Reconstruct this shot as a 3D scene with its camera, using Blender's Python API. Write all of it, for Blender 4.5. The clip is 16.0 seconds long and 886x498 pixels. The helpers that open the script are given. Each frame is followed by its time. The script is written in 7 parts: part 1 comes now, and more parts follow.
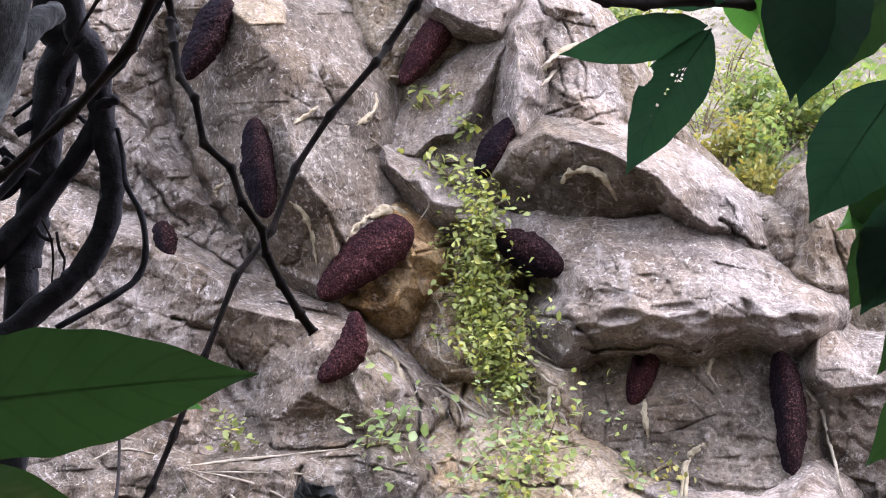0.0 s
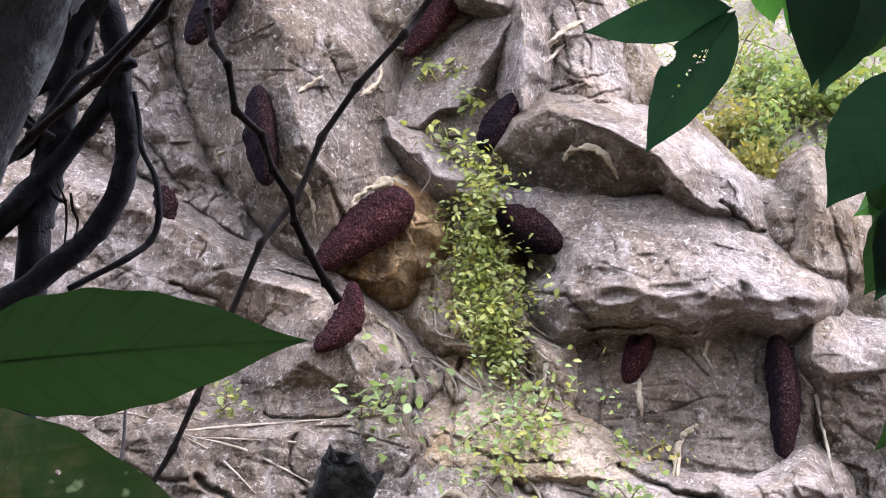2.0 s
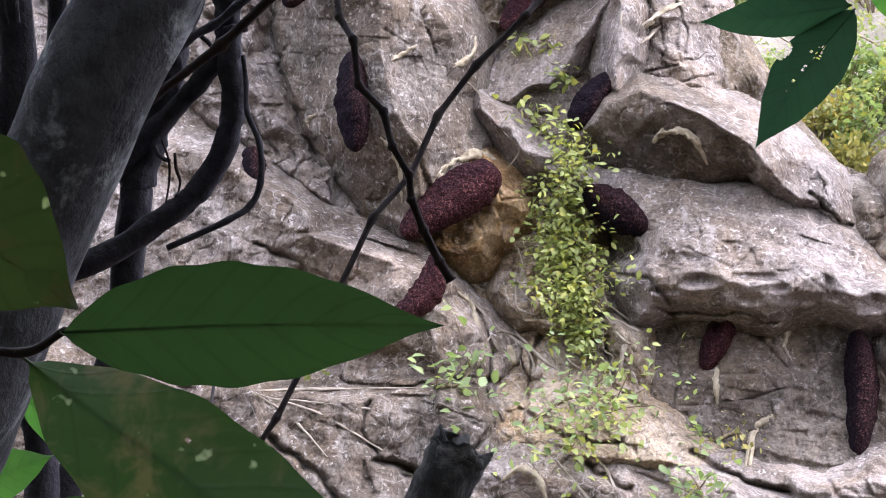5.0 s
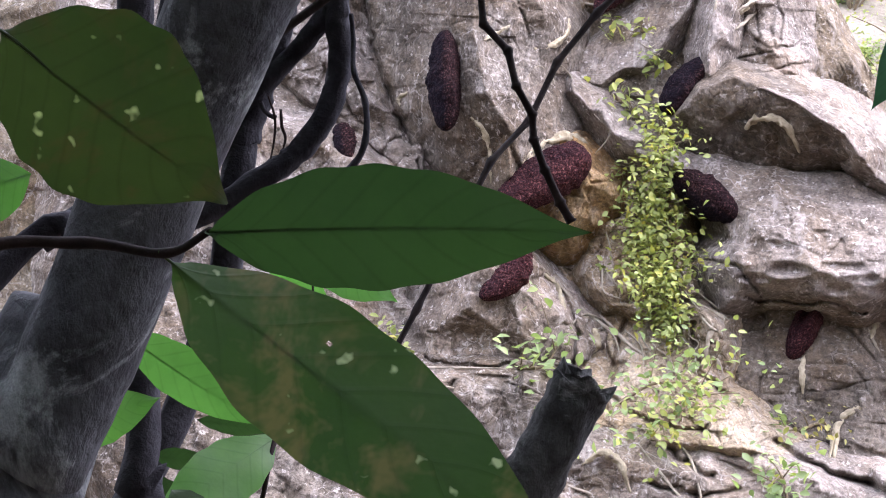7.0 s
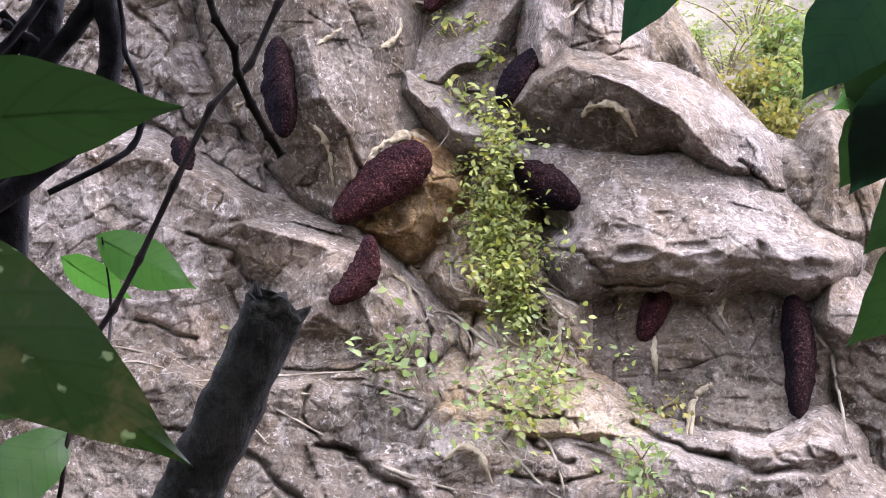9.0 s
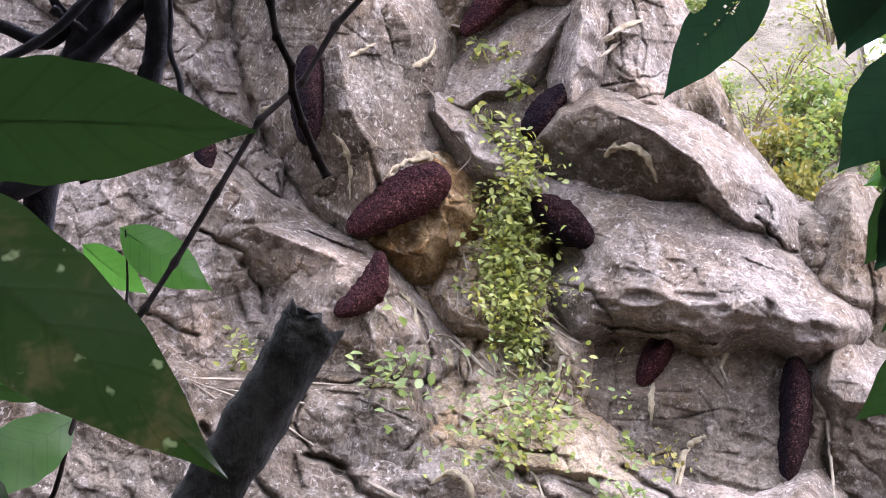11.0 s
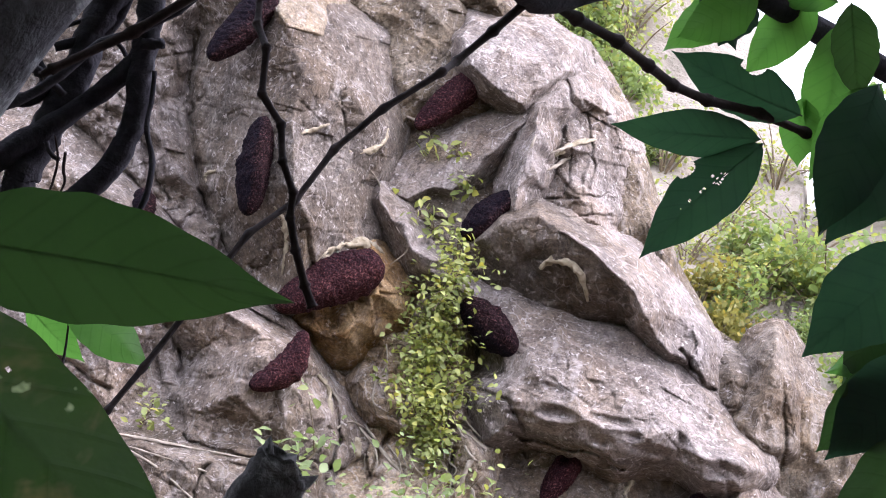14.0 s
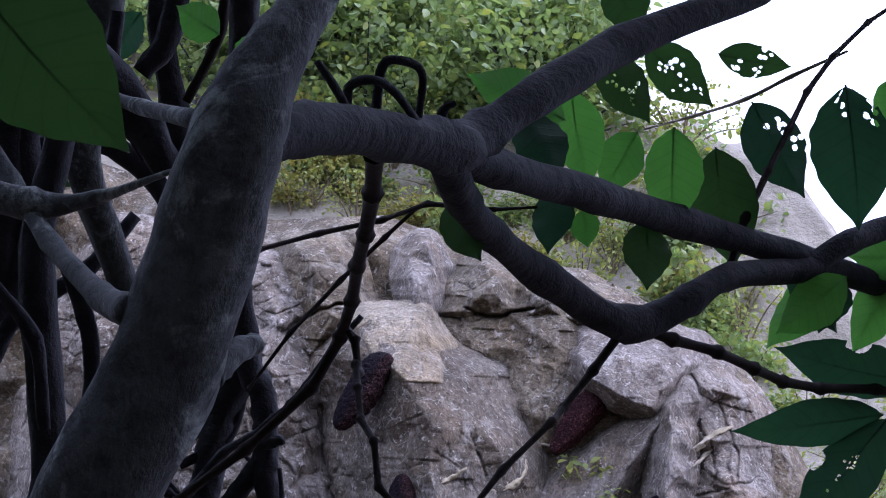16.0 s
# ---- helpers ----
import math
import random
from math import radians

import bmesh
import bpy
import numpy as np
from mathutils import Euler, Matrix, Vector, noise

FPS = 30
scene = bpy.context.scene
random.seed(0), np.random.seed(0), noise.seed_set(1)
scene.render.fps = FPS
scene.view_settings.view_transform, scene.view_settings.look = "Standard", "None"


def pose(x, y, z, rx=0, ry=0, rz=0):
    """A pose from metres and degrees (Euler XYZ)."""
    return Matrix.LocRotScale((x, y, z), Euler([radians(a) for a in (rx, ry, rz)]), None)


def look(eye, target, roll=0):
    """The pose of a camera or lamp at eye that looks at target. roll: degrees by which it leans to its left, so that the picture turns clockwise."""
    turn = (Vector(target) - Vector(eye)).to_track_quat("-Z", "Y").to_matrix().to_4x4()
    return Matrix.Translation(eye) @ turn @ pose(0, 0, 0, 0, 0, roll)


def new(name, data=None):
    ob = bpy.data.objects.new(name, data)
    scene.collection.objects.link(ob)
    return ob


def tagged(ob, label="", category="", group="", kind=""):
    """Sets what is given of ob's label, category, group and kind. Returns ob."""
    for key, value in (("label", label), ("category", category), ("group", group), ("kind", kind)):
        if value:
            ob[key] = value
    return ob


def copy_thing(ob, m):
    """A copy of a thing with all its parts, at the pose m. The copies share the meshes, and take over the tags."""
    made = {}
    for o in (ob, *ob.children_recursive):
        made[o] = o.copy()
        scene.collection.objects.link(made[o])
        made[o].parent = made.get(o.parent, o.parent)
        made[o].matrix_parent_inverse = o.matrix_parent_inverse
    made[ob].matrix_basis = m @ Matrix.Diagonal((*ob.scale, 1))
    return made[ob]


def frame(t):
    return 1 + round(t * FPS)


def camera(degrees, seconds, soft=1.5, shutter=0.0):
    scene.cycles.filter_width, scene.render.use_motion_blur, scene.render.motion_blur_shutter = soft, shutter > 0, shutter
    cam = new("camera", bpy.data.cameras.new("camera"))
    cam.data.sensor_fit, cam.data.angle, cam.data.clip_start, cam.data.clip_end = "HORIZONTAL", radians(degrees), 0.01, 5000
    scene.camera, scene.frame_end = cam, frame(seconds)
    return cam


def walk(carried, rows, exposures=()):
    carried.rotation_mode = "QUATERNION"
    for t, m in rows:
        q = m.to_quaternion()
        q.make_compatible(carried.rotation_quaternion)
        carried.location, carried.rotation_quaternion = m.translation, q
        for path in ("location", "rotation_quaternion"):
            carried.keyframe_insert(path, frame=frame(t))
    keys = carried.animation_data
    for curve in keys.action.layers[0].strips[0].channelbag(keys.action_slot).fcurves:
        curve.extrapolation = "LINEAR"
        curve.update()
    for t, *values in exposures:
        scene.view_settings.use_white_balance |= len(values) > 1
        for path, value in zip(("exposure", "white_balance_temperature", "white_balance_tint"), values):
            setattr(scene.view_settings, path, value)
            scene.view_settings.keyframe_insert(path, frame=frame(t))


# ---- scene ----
# Wild honeycombs hanging on a limestone cliff, seen from under forest trees.
cam = camera(25.00, 16.0, soft=1.0)
walk(cam, [
    (0, look((0.0001, -0.0000, 1.6001), (0.0001, 1.8264, 2.4150), -3.00)),
    (0.5, look((-0.0042, -0.0117, 1.6004), (-0.0045, 1.8150, 2.4148), -1.98)),
    (1, look((-0.0072, -0.0139, 1.5933), (-0.0042, 1.8181, 2.3956), -1.56)),
    (1.5, look((-0.0165, -0.0123, 1.5929), (-0.0132, 1.8232, 2.3872), -1.37)),
    (2, look((-0.0183, -0.0079, 1.5971), (-0.0168, 1.8293, 2.3875), -1.24)),
    (2.5, look((-0.0204, -0.0025, 1.5978), (-0.0208, 1.8355, 2.3864), -1.24)),
    (3, look((-0.0261, -0.0041, 1.5951), (-0.0290, 1.8350, 2.3811), -1.27)),
    (3.5, look((-0.0304, -0.0111, 1.5977), (-0.0364, 1.8290, 2.3812), -1.10)),
    (4, look((-0.0275, -0.0211, 1.5954), (-0.0395, 1.8191, 2.3786), -0.51)),
    (4.5, look((-0.0282, -0.0236, 1.5980), (-0.0580, 1.8141, 2.3867), 2.24)),
    (5, look((-0.0388, -0.0142, 1.6008), (-0.1185, 1.8324, 2.3649), 2.98)),
    (5.2, look((-0.0379, -0.0116, 1.5927), (-0.1315, 1.8367, 2.3511), 3.15)),
    (7.3, look((-0.0609, 0.0025, 1.5729), (-0.2268, 1.8521, 2.3155), 5.59)),
    (7.5, look((-0.0416, 0.0072, 1.5694), (-0.1825, 1.8431, 2.3502), 4.61)),
    (8, look((-0.0022, 0.0029, 1.5348), (-0.0956, 1.8471, 2.3030), 1.94)),
    (8.5, look((0.0197, 0.0086, 1.5176), (-0.0484, 1.8693, 2.2477), 0.34)),
    (9, look((0.0284, 0.0424, 1.5462), (0.0074, 1.8940, 2.3018), -0.11)),
    (9.2, look((0.0261, 0.0348, 1.5381), (0.0138, 1.8736, 2.3246), 0.40)),
    (11.3, look((0.0110, 0.0176, 1.5459), (-0.0172, 1.8628, 2.3169), 7.29)),
    (11.5, look((0.0101, -0.0017, 1.5350), (-0.0083, 1.8485, 2.2944), 7.97)),
    (12, look((0.0148, 0.0062, 1.5354), (0.0541, 1.8489, 2.3119), 9.03)),
    (12.5, look((0.0088, 0.0178, 1.5381), (0.0574, 1.8420, 2.3566), 11.21)),
    (13, look((-0.0018, 0.0260, 1.5708), (0.0403, 1.8339, 2.4249), 12.85)),
    (13.5, look((-0.0230, 0.0187, 1.5781), (0.0058, 1.8204, 2.4459), 13.42)),
    (14, look((-0.0297, 0.0174, 1.5754), (-0.0033, 1.8191, 2.4433), 13.62)),
    (14.5, look((-0.0248, 0.0154, 1.5722), (0.0017, 1.8183, 2.4374), 14.96)),
    (15, look((-0.0269, 0.0152, 1.5741), (-0.0162, 1.7935, 2.4891), 13.48)),
    (15.2, look((-0.0380, 0.0057, 1.5740), (-0.0553, 1.7601, 2.5342), 11.71)),
    (15.5, look((-0.0458, 0.0077, 1.5889), (-0.1100, 1.7172, 2.6250), 8.23)),
    (16, look((-0.0183, -0.0031, 1.5914), (-0.1635, 1.6394, 2.7232), 4.35)),
], exposures=[(0.0, 3.08, 5700, 22), (5.2, 3.08, 5700, 22), (7.4, 3.34, 5700, 24), (8.1, 3.14, 5750, 24), (9.2, 3.1, 5750, 24), (12.0, 3.07, 5750, 25), (14.9, 2.95, 5650, 25), (15.3, 2.65, 5500, 27), (16.0, 2.0, 5000, 26)])

# ---- world, sun, sky ----
world = bpy.data.worlds.new("sky")
scene.world = world
world.use_nodes = True
wn = world.node_tree.nodes
sky = wn.new("ShaderNodeTexSky")
sky.sky_type = "NISHITA"
sky.sun_disc = False
sky.sun_elevation, sky.sun_rotation = radians(52), radians(112)
sky.air_density, sky.dust_density, sky.ozone_density = 1.0, 9.0, 1.0
wn["Background"].inputs["Strength"].default_value = 0.15
haze = wn.new("ShaderNodeMix")
haze.data_type = "RGBA"
haze.inputs[0].default_value = 0.9
haze.inputs[7].default_value = (4.2, 4.25, 4.35, 1)
world.node_tree.links.new(sky.outputs[0], haze.inputs[6])
world.node_tree.links.new(haze.outputs[2], wn["Background"].inputs["Color"])
sun_data = bpy.data.lights.new("sun", "SUN")
sun_data.energy, sun_data.angle, sun_data.color = 0.46, radians(20), (1.0, 0.95, 0.88)
sun = new("sun", sun_data)
sun.matrix_world = look((22, -9, 30), (0, 0, 0))


# ---- materials ----
def material(name):
    m = bpy.data.materials.new(name)
    m.use_nodes = True
    nt = m.node_tree
    return m, nt, nt.nodes["Principled BSDF"]


def node(nt, kind, **values):
    n = nt.nodes.new("ShaderNode" + kind)
    for key, value in values.items():
        n.inputs[key.replace("_", " ")].default_value = value
    return n


def noise_tex(nt, scale, detail=5.0, rough=0.6, stretch=None, warp=0.0):
    co = nt.nodes.new("ShaderNodeTexCoord")
    n = node(nt, "TexNoise", Scale=scale, Detail=detail, Roughness=rough, Distortion=warp)
    if stretch:
        mp = node(nt, "Mapping", Scale=stretch)
        nt.links.new(co.outputs["Object"], mp.inputs[0])
        nt.links.new(mp.outputs[0], n.inputs["Vector"])
    else:
        nt.links.new(co.outputs["Object"], n.inputs["Vector"])
    return n.outputs["Fac"]


def ramp(nt, fac, stops):
    r = nt.nodes.new("ShaderNodeValToRGB")
    el = r.color_ramp.elements
    while len(el) < len(stops):
        el.new(0.5)
    for e, (at, col) in zip(el, stops):
        e.position = at
        e.color = (*col, 1) if len(col) == 3 else col
    nt.links.new(fac, r.inputs[0])
    return r.outputs[0]


def mix(nt, fac, a, b, blend="MIX"):
    n = nt.nodes.new("ShaderNodeMix")
    n.data_type, n.blend_type = "RGBA", blend
    for sock, v in ((n.inputs[0], fac), (n.inputs[6], a), (n.inputs[7], b)):
        if isinstance(v, (int, float)):
            sock.default_value = v
        elif isinstance(v, tuple):
            sock.default_value = (*v, 1)
        else:
            nt.links.new(v, sock)
    return n.outputs[2]


def bump(nt, heights, bsdf):
    last = None
    for h, strength, dist in heights:
        b = node(nt, "Bump", Strength=strength, Distance=dist)
        nt.links.new(h, b.inputs["Height"])
        if last:
            nt.links.new(last, b.inputs["Normal"])
        last = b.outputs[0]
    nt.links.new(last, bsdf.inputs["Normal"])


def rock_material(name, dark, mid, light, stain, stain_amount, pale=1.0):
    """Weathered limestone: mottled grey, chalky runs and filaments, dark lichen, ochre stains and fine cracks."""
    m, nt, bs = material(name)
    co = nt.nodes.new("ShaderNodeTexCoord")
    bend_n = node(nt, "TexNoise", Scale=2.6, Detail=6.0, Roughness=0.62)
    nt.links.new(co.outputs["Object"], bend_n.inputs["Vector"])
    place = mix(nt, 0.3, co.outputs["Object"], bend_n.outputs["Color"], "ADD")

    def net(scale, low, high):
        """Thin wandering lines."""
        web = nt.nodes.new("ShaderNodeTexVoronoi")
        web.feature = "DISTANCE_TO_EDGE"
        web.inputs["Scale"].default_value = scale
        nt.links.new(place, web.inputs["Vector"])
        return ramp(nt, web.outputs["Distance"], [(low, (1, 1, 1)), (high, (0, 0, 0))])

    def where(scale, low, high, most):
        return ramp(nt, noise_tex(nt, scale, 4, 0.6), [(low, (0, 0, 0)), (high, (most, most, most))])

    big = noise_tex(nt, 1.3, 7, 0.66, warp=0.4)
    fine = noise_tex(nt, 9.0, 9, 0.74)
    grain = noise_tex(nt, 34.0, 5, 0.75)
    col = ramp(nt, big, [(0.32, dark), (0.5, mid), (0.68, light)])
    col = mix(nt, 0.7, col, ramp(nt, fine, [(0.36, (0.56, 0.55, 0.54)), (0.5, (1, 1, 1)), (0.64, (1.42, 1.41, 1.4))]), "MULTIPLY")
    col = mix(nt, 1.0, col, ramp(nt, grain, [(0.36, (0.6, 0.59, 0.58)), (0.5, (1, 1, 1)), (0.64, (1.4, 1.4, 1.4))]), "MULTIPLY")
    stained = mix(nt, 0.8, col, stain, "MULTIPLY")
    col = mix(nt, ramp(nt, noise_tex(nt, 0.9, 6, 0.65, warp=0.8), [(0.52 - 0.2 * stain_amount, (0, 0, 0)), (0.76 - 0.2 * stain_amount, (1, 1, 1))]), col, stained)
    runs = ramp(nt, noise_tex(nt, 3.0, 8, 0.7, stretch=(2.2, 2.2, 0.5), warp=0.3), [(0.54, (0, 0, 0)), (0.66, (0.55 * pale, 0.55 * pale, 0.55 * pale))])
    chalk = (0.40, 0.362, 0.33)
    col = mix(nt, runs, col, chalk)
    col = mix(nt, mix(nt, 1.0, net(4.2, 0.004, 0.03), where(1.7, 0.46, 0.58, 0.75 * pale), "MULTIPLY"), col, chalk)
    col = mix(nt, mix(nt, 1.0, net(11.0, 0.01, 0.07), where(2.3, 0.5, 0.64, 0.4 * pale), "MULTIPLY"), col, chalk)
    col = mix(nt, mix(nt, 1.0, net(2.3, 0.002, 0.010), where(1.5, 0.44, 0.56, 0.6), "MULTIPLY"), col, (0.05, 0.043, 0.038))
    lich = ramp(nt, noise_tex(nt, 3.6, 9, 0.76, warp=0.3), [(0.52, (0, 0, 0)), (0.6, (0.7, 0.7, 0.7))])
    col = mix(nt, lich, col, mix(nt, 1.0, col, (0.5, 0.48, 0.46), "MULTIPLY"))
    chips = ramp(nt, noise_tex(nt, 17, 4, 0.65, warp=0.3), [(0.6, (0, 0, 0)), (0.65, (0.75 * pale, 0.75 * pale, 0.75 * pale))])
    col = mix(nt, chips, col, (0.47, 0.43, 0.395))
    nt.links.new(col, bs.inputs["Base Color"])
    bs.inputs["Roughness"].default_value = 0.85
    bs.inputs["Specular IOR Level"].default_value = 0.25
    bump(nt, [(fine, 0.7, 0.04), (net(5.5, 0.0, 0.06), 0.5, -0.02), (grain, 0.9, 0.022)], bs)
    return m


ROCK = rock_material("grey_limestone", (0.097, 0.081, 0.069), (0.192, 0.163, 0.139), (0.320, 0.272, 0.237), (0.8, 0.68, 0.5), 0.5)
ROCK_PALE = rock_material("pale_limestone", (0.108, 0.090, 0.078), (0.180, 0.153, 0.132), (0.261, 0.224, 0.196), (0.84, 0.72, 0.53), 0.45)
ROCK_DARK = rock_material("weathered_limestone", (0.065, 0.053, 0.042), (0.117, 0.098, 0.079), (0.178, 0.152, 0.126), (0.82, 0.68, 0.48), 0.5, 0.7)
# Darker copy of the limestone: shade under the slab put into the colour.
ROCK_SHADE = rock_material("shaded_brown_limestone", (0.058, 0.048, 0.038), (0.110, 0.091, 0.072), (0.174, 0.146, 0.117), (0.82, 0.68, 0.48), 0.45, 0.4)
ROCK_OCHRE = rock_material("ochre_limestone", (0.139, 0.097, 0.048), (0.249, 0.178, 0.091), (0.379, 0.285, 0.162), (0.8, 0.58, 0.32), 0.8, 0.4)
ROCK_TAN = rock_material("tan_limestone", (0.149, 0.115, 0.080), (0.269, 0.215, 0.152), (0.411, 0.342, 0.255), (0.82, 0.66, 0.42), 0.5, 0.9)
# Tan rock of the cap; part of its lightness is sunlight painted in.
ROCK_CAP = rock_material("tan_sunlit_limestone", (0.144, 0.119, 0.085), (0.238, 0.198, 0.144), (0.324, 0.277, 0.209), (0.9, 0.78, 0.58), 0.5, 0.5)
# Brown rim rock; its darkness includes tree shade put into the colour.
ROCK_UMBER = rock_material("umber_stained_shaded_limestone", (0.080, 0.063, 0.042), (0.142, 0.115, 0.080), (0.215, 0.178, 0.128), (0.84, 0.70, 0.50), 0.5, 0.7)
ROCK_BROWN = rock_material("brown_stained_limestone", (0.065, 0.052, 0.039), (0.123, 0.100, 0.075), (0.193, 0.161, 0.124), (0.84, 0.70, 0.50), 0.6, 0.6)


def plain_material(name, a, b, scale, rough=0.8, bump_scale=None, strength=0.5, dist=0.01, stretch=None):
    m, nt, bs = material(name)
    n = noise_tex(nt, scale, 6, 0.65, stretch=stretch)
    nt.links.new(ramp(nt, n, [(0.35, a), (0.65, b)]), bs.inputs["Base Color"])
    bs.inputs["Roughness"].default_value = rough
    h = noise_tex(nt, bump_scale or scale * 3, 5, 0.65, stretch=stretch)
    bump(nt, [(n, strength, dist * 2), (h, strength, dist)], bs)
    return m


def comb_material(name, a, b, c, curtain_shade=0.72):
    m, nt, bs = material(name)
    co = nt.nodes.new("ShaderNodeTexCoord")
    v = node(nt, "TexVoronoi", Scale=70.0, Randomness=1.0)
    nt.links.new(co.outputs["Object"], v.inputs["Vector"])
    col = ramp(nt, v.outputs["Distance"], [(0.1, b), (0.55, a)])
    spots = ramp(nt, noise_tex(nt, 48, 5, 0.8), [(0.54, (0, 0, 0)), (0.66, (0.65, 0.65, 0.65))])
    col = mix(nt, spots, col, c)
    patch = ramp(nt, noise_tex(nt, 3.0, 4, 0.6), [(0.35, (0.55, 0.5, 0.55)), (0.65, (1.1, 1.05, 1.0))])
    col = mix(nt, 0.8, col, patch, "MULTIPLY")
    # Dark left side of each comb: bees, plus shade put into the colour.
    uv = nt.nodes.new("ShaderNodeUVMap")
    sep = nt.nodes.new("ShaderNodeSeparateXYZ")
    nt.links.new(uv.outputs[0], sep.inputs[0])
    ragged = node(nt, "Math")
    ragged.operation = "MULTIPLY_ADD"
    ragged.inputs[1].default_value = 0.5
    nt.links.new(noise_tex(nt, 16, 4, 0.7), ragged.inputs[0])
    nt.links.new(sep.outputs[0], ragged.inputs[2])
    shaded_bees = ramp(nt, ragged.outputs[0], [(0.5, (curtain_shade, curtain_shade, curtain_shade)), (0.72, (0, 0, 0))])
    col = mix(nt, shaded_bees, col, (0.005, 0.005, 0.009))
    nt.links.new(col, bs.inputs["Base Color"])
    bs.inputs["Roughness"].default_value = 0.7
    bs.inputs["Specular IOR Level"].default_value = 0.03
    bump(nt, [(v.outputs["Distance"], 0.7, 0.02), (noise_tex(nt, 38, 5, 0.8), 1.0, 0.03)], bs)
    return m


COMB = comb_material("dark_brown_comb", (0.014, 0.008, 0.009), (0.039, 0.019, 0.022), (0.275, 0.146, 0.138))
COMB_RED = comb_material("reddish_brown_comb", (0.027, 0.011, 0.013), (0.086, 0.031, 0.031), (0.390, 0.173, 0.156), 0.3)
# Tone of the body that imitates the recess shadow.
RECESS_SHADOW = comb_material("recess_shadow_grey", (0.016, 0.015, 0.018), (0.03, 0.027, 0.03), (0.05, 0.043, 0.046), 0.0)
WAX = plain_material("pale_old_wax", (0.19, 0.155, 0.095), (0.36, 0.31, 0.215), 11, 0.9, 30, 0.8, 0.015)
def bark_material(name, dark, mid, lichen, share, scale):
    """Rough bark with ragged lichen patches."""
    m, nt, bs = material(name)
    n = noise_tex(nt, scale, 7, 0.7, stretch=(1, 1, 0.5))
    col = ramp(nt, n, [(0.32, dark), (0.66, mid)])
    patch = ramp(nt, noise_tex(nt, scale * 0.8, 8, 0.72, warp=0.8), [(0.56 - share, (0, 0, 0)), (0.64 - share, (1, 1, 1))])
    col = mix(nt, patch, col, lichen)
    pits = ramp(nt, noise_tex(nt, scale * 5, 4, 0.7), [(0.35, (0.45, 0.45, 0.45)), (0.55, (1, 1, 1))])
    nt.links.new(mix(nt, 0.8, col, pits, "MULTIPLY"), bs.inputs["Base Color"])
    bs.inputs["Roughness"].default_value = 0.9
    bs.inputs["Specular IOR Level"].default_value = 0.2
    bump(nt, [(n, 0.7, 0.012), (noise_tex(nt, scale * 4, 5, 0.7, stretch=(1, 1, 0.6)), 0.8, 0.004)], bs)
    return m


BARK = plain_material("dark_bark", (0.011, 0.01, 0.014), (0.03, 0.029, 0.035), 22, 0.9, 70, 0.8, 0.004)
BARK_PALE = bark_material("grey_lichen_bark", (0.036, 0.036, 0.04), (0.1, 0.102, 0.108), (0.21, 0.222, 0.222), 0.02, 16)
TWIG = plain_material("brown_twig_bark", (0.009, 0.006, 0.006), (0.022, 0.014, 0.013), 60, 0.8, 140, 0.6, 0.001)
DEAD = bark_material("dead_wood", (0.028, 0.028, 0.029), (0.095, 0.093, 0.091), (0.18, 0.178, 0.174), 0.0, 24)
ROOT = plain_material("pale_dry_root", (0.17, 0.14, 0.1), (0.32, 0.28, 0.22), 12, 0.9, 40, 0.5, 0.004)
STEM = plain_material("plant_stem", (0.09, 0.07, 0.04), (0.2, 0.15, 0.09), 12, 0.9, 40, 0.3, 0.003)
for matt in (BARK, TWIG, DEAD):
    matt.node_tree.nodes["Principled BSDF"].inputs["Specular IOR Level"].default_value = 0.15
SOIL = plain_material("leaf_litter_soil", (0.05, 0.035, 0.022), (0.12, 0.086, 0.06), 1.5, 0.95, 12, 0.8, 0.05)
SLOPE = plain_material("dry_grassy_slope", (0.16, 0.14, 0.105), (0.33, 0.29, 0.235), 1.1, 0.95, 7, 0.9, 0.08)


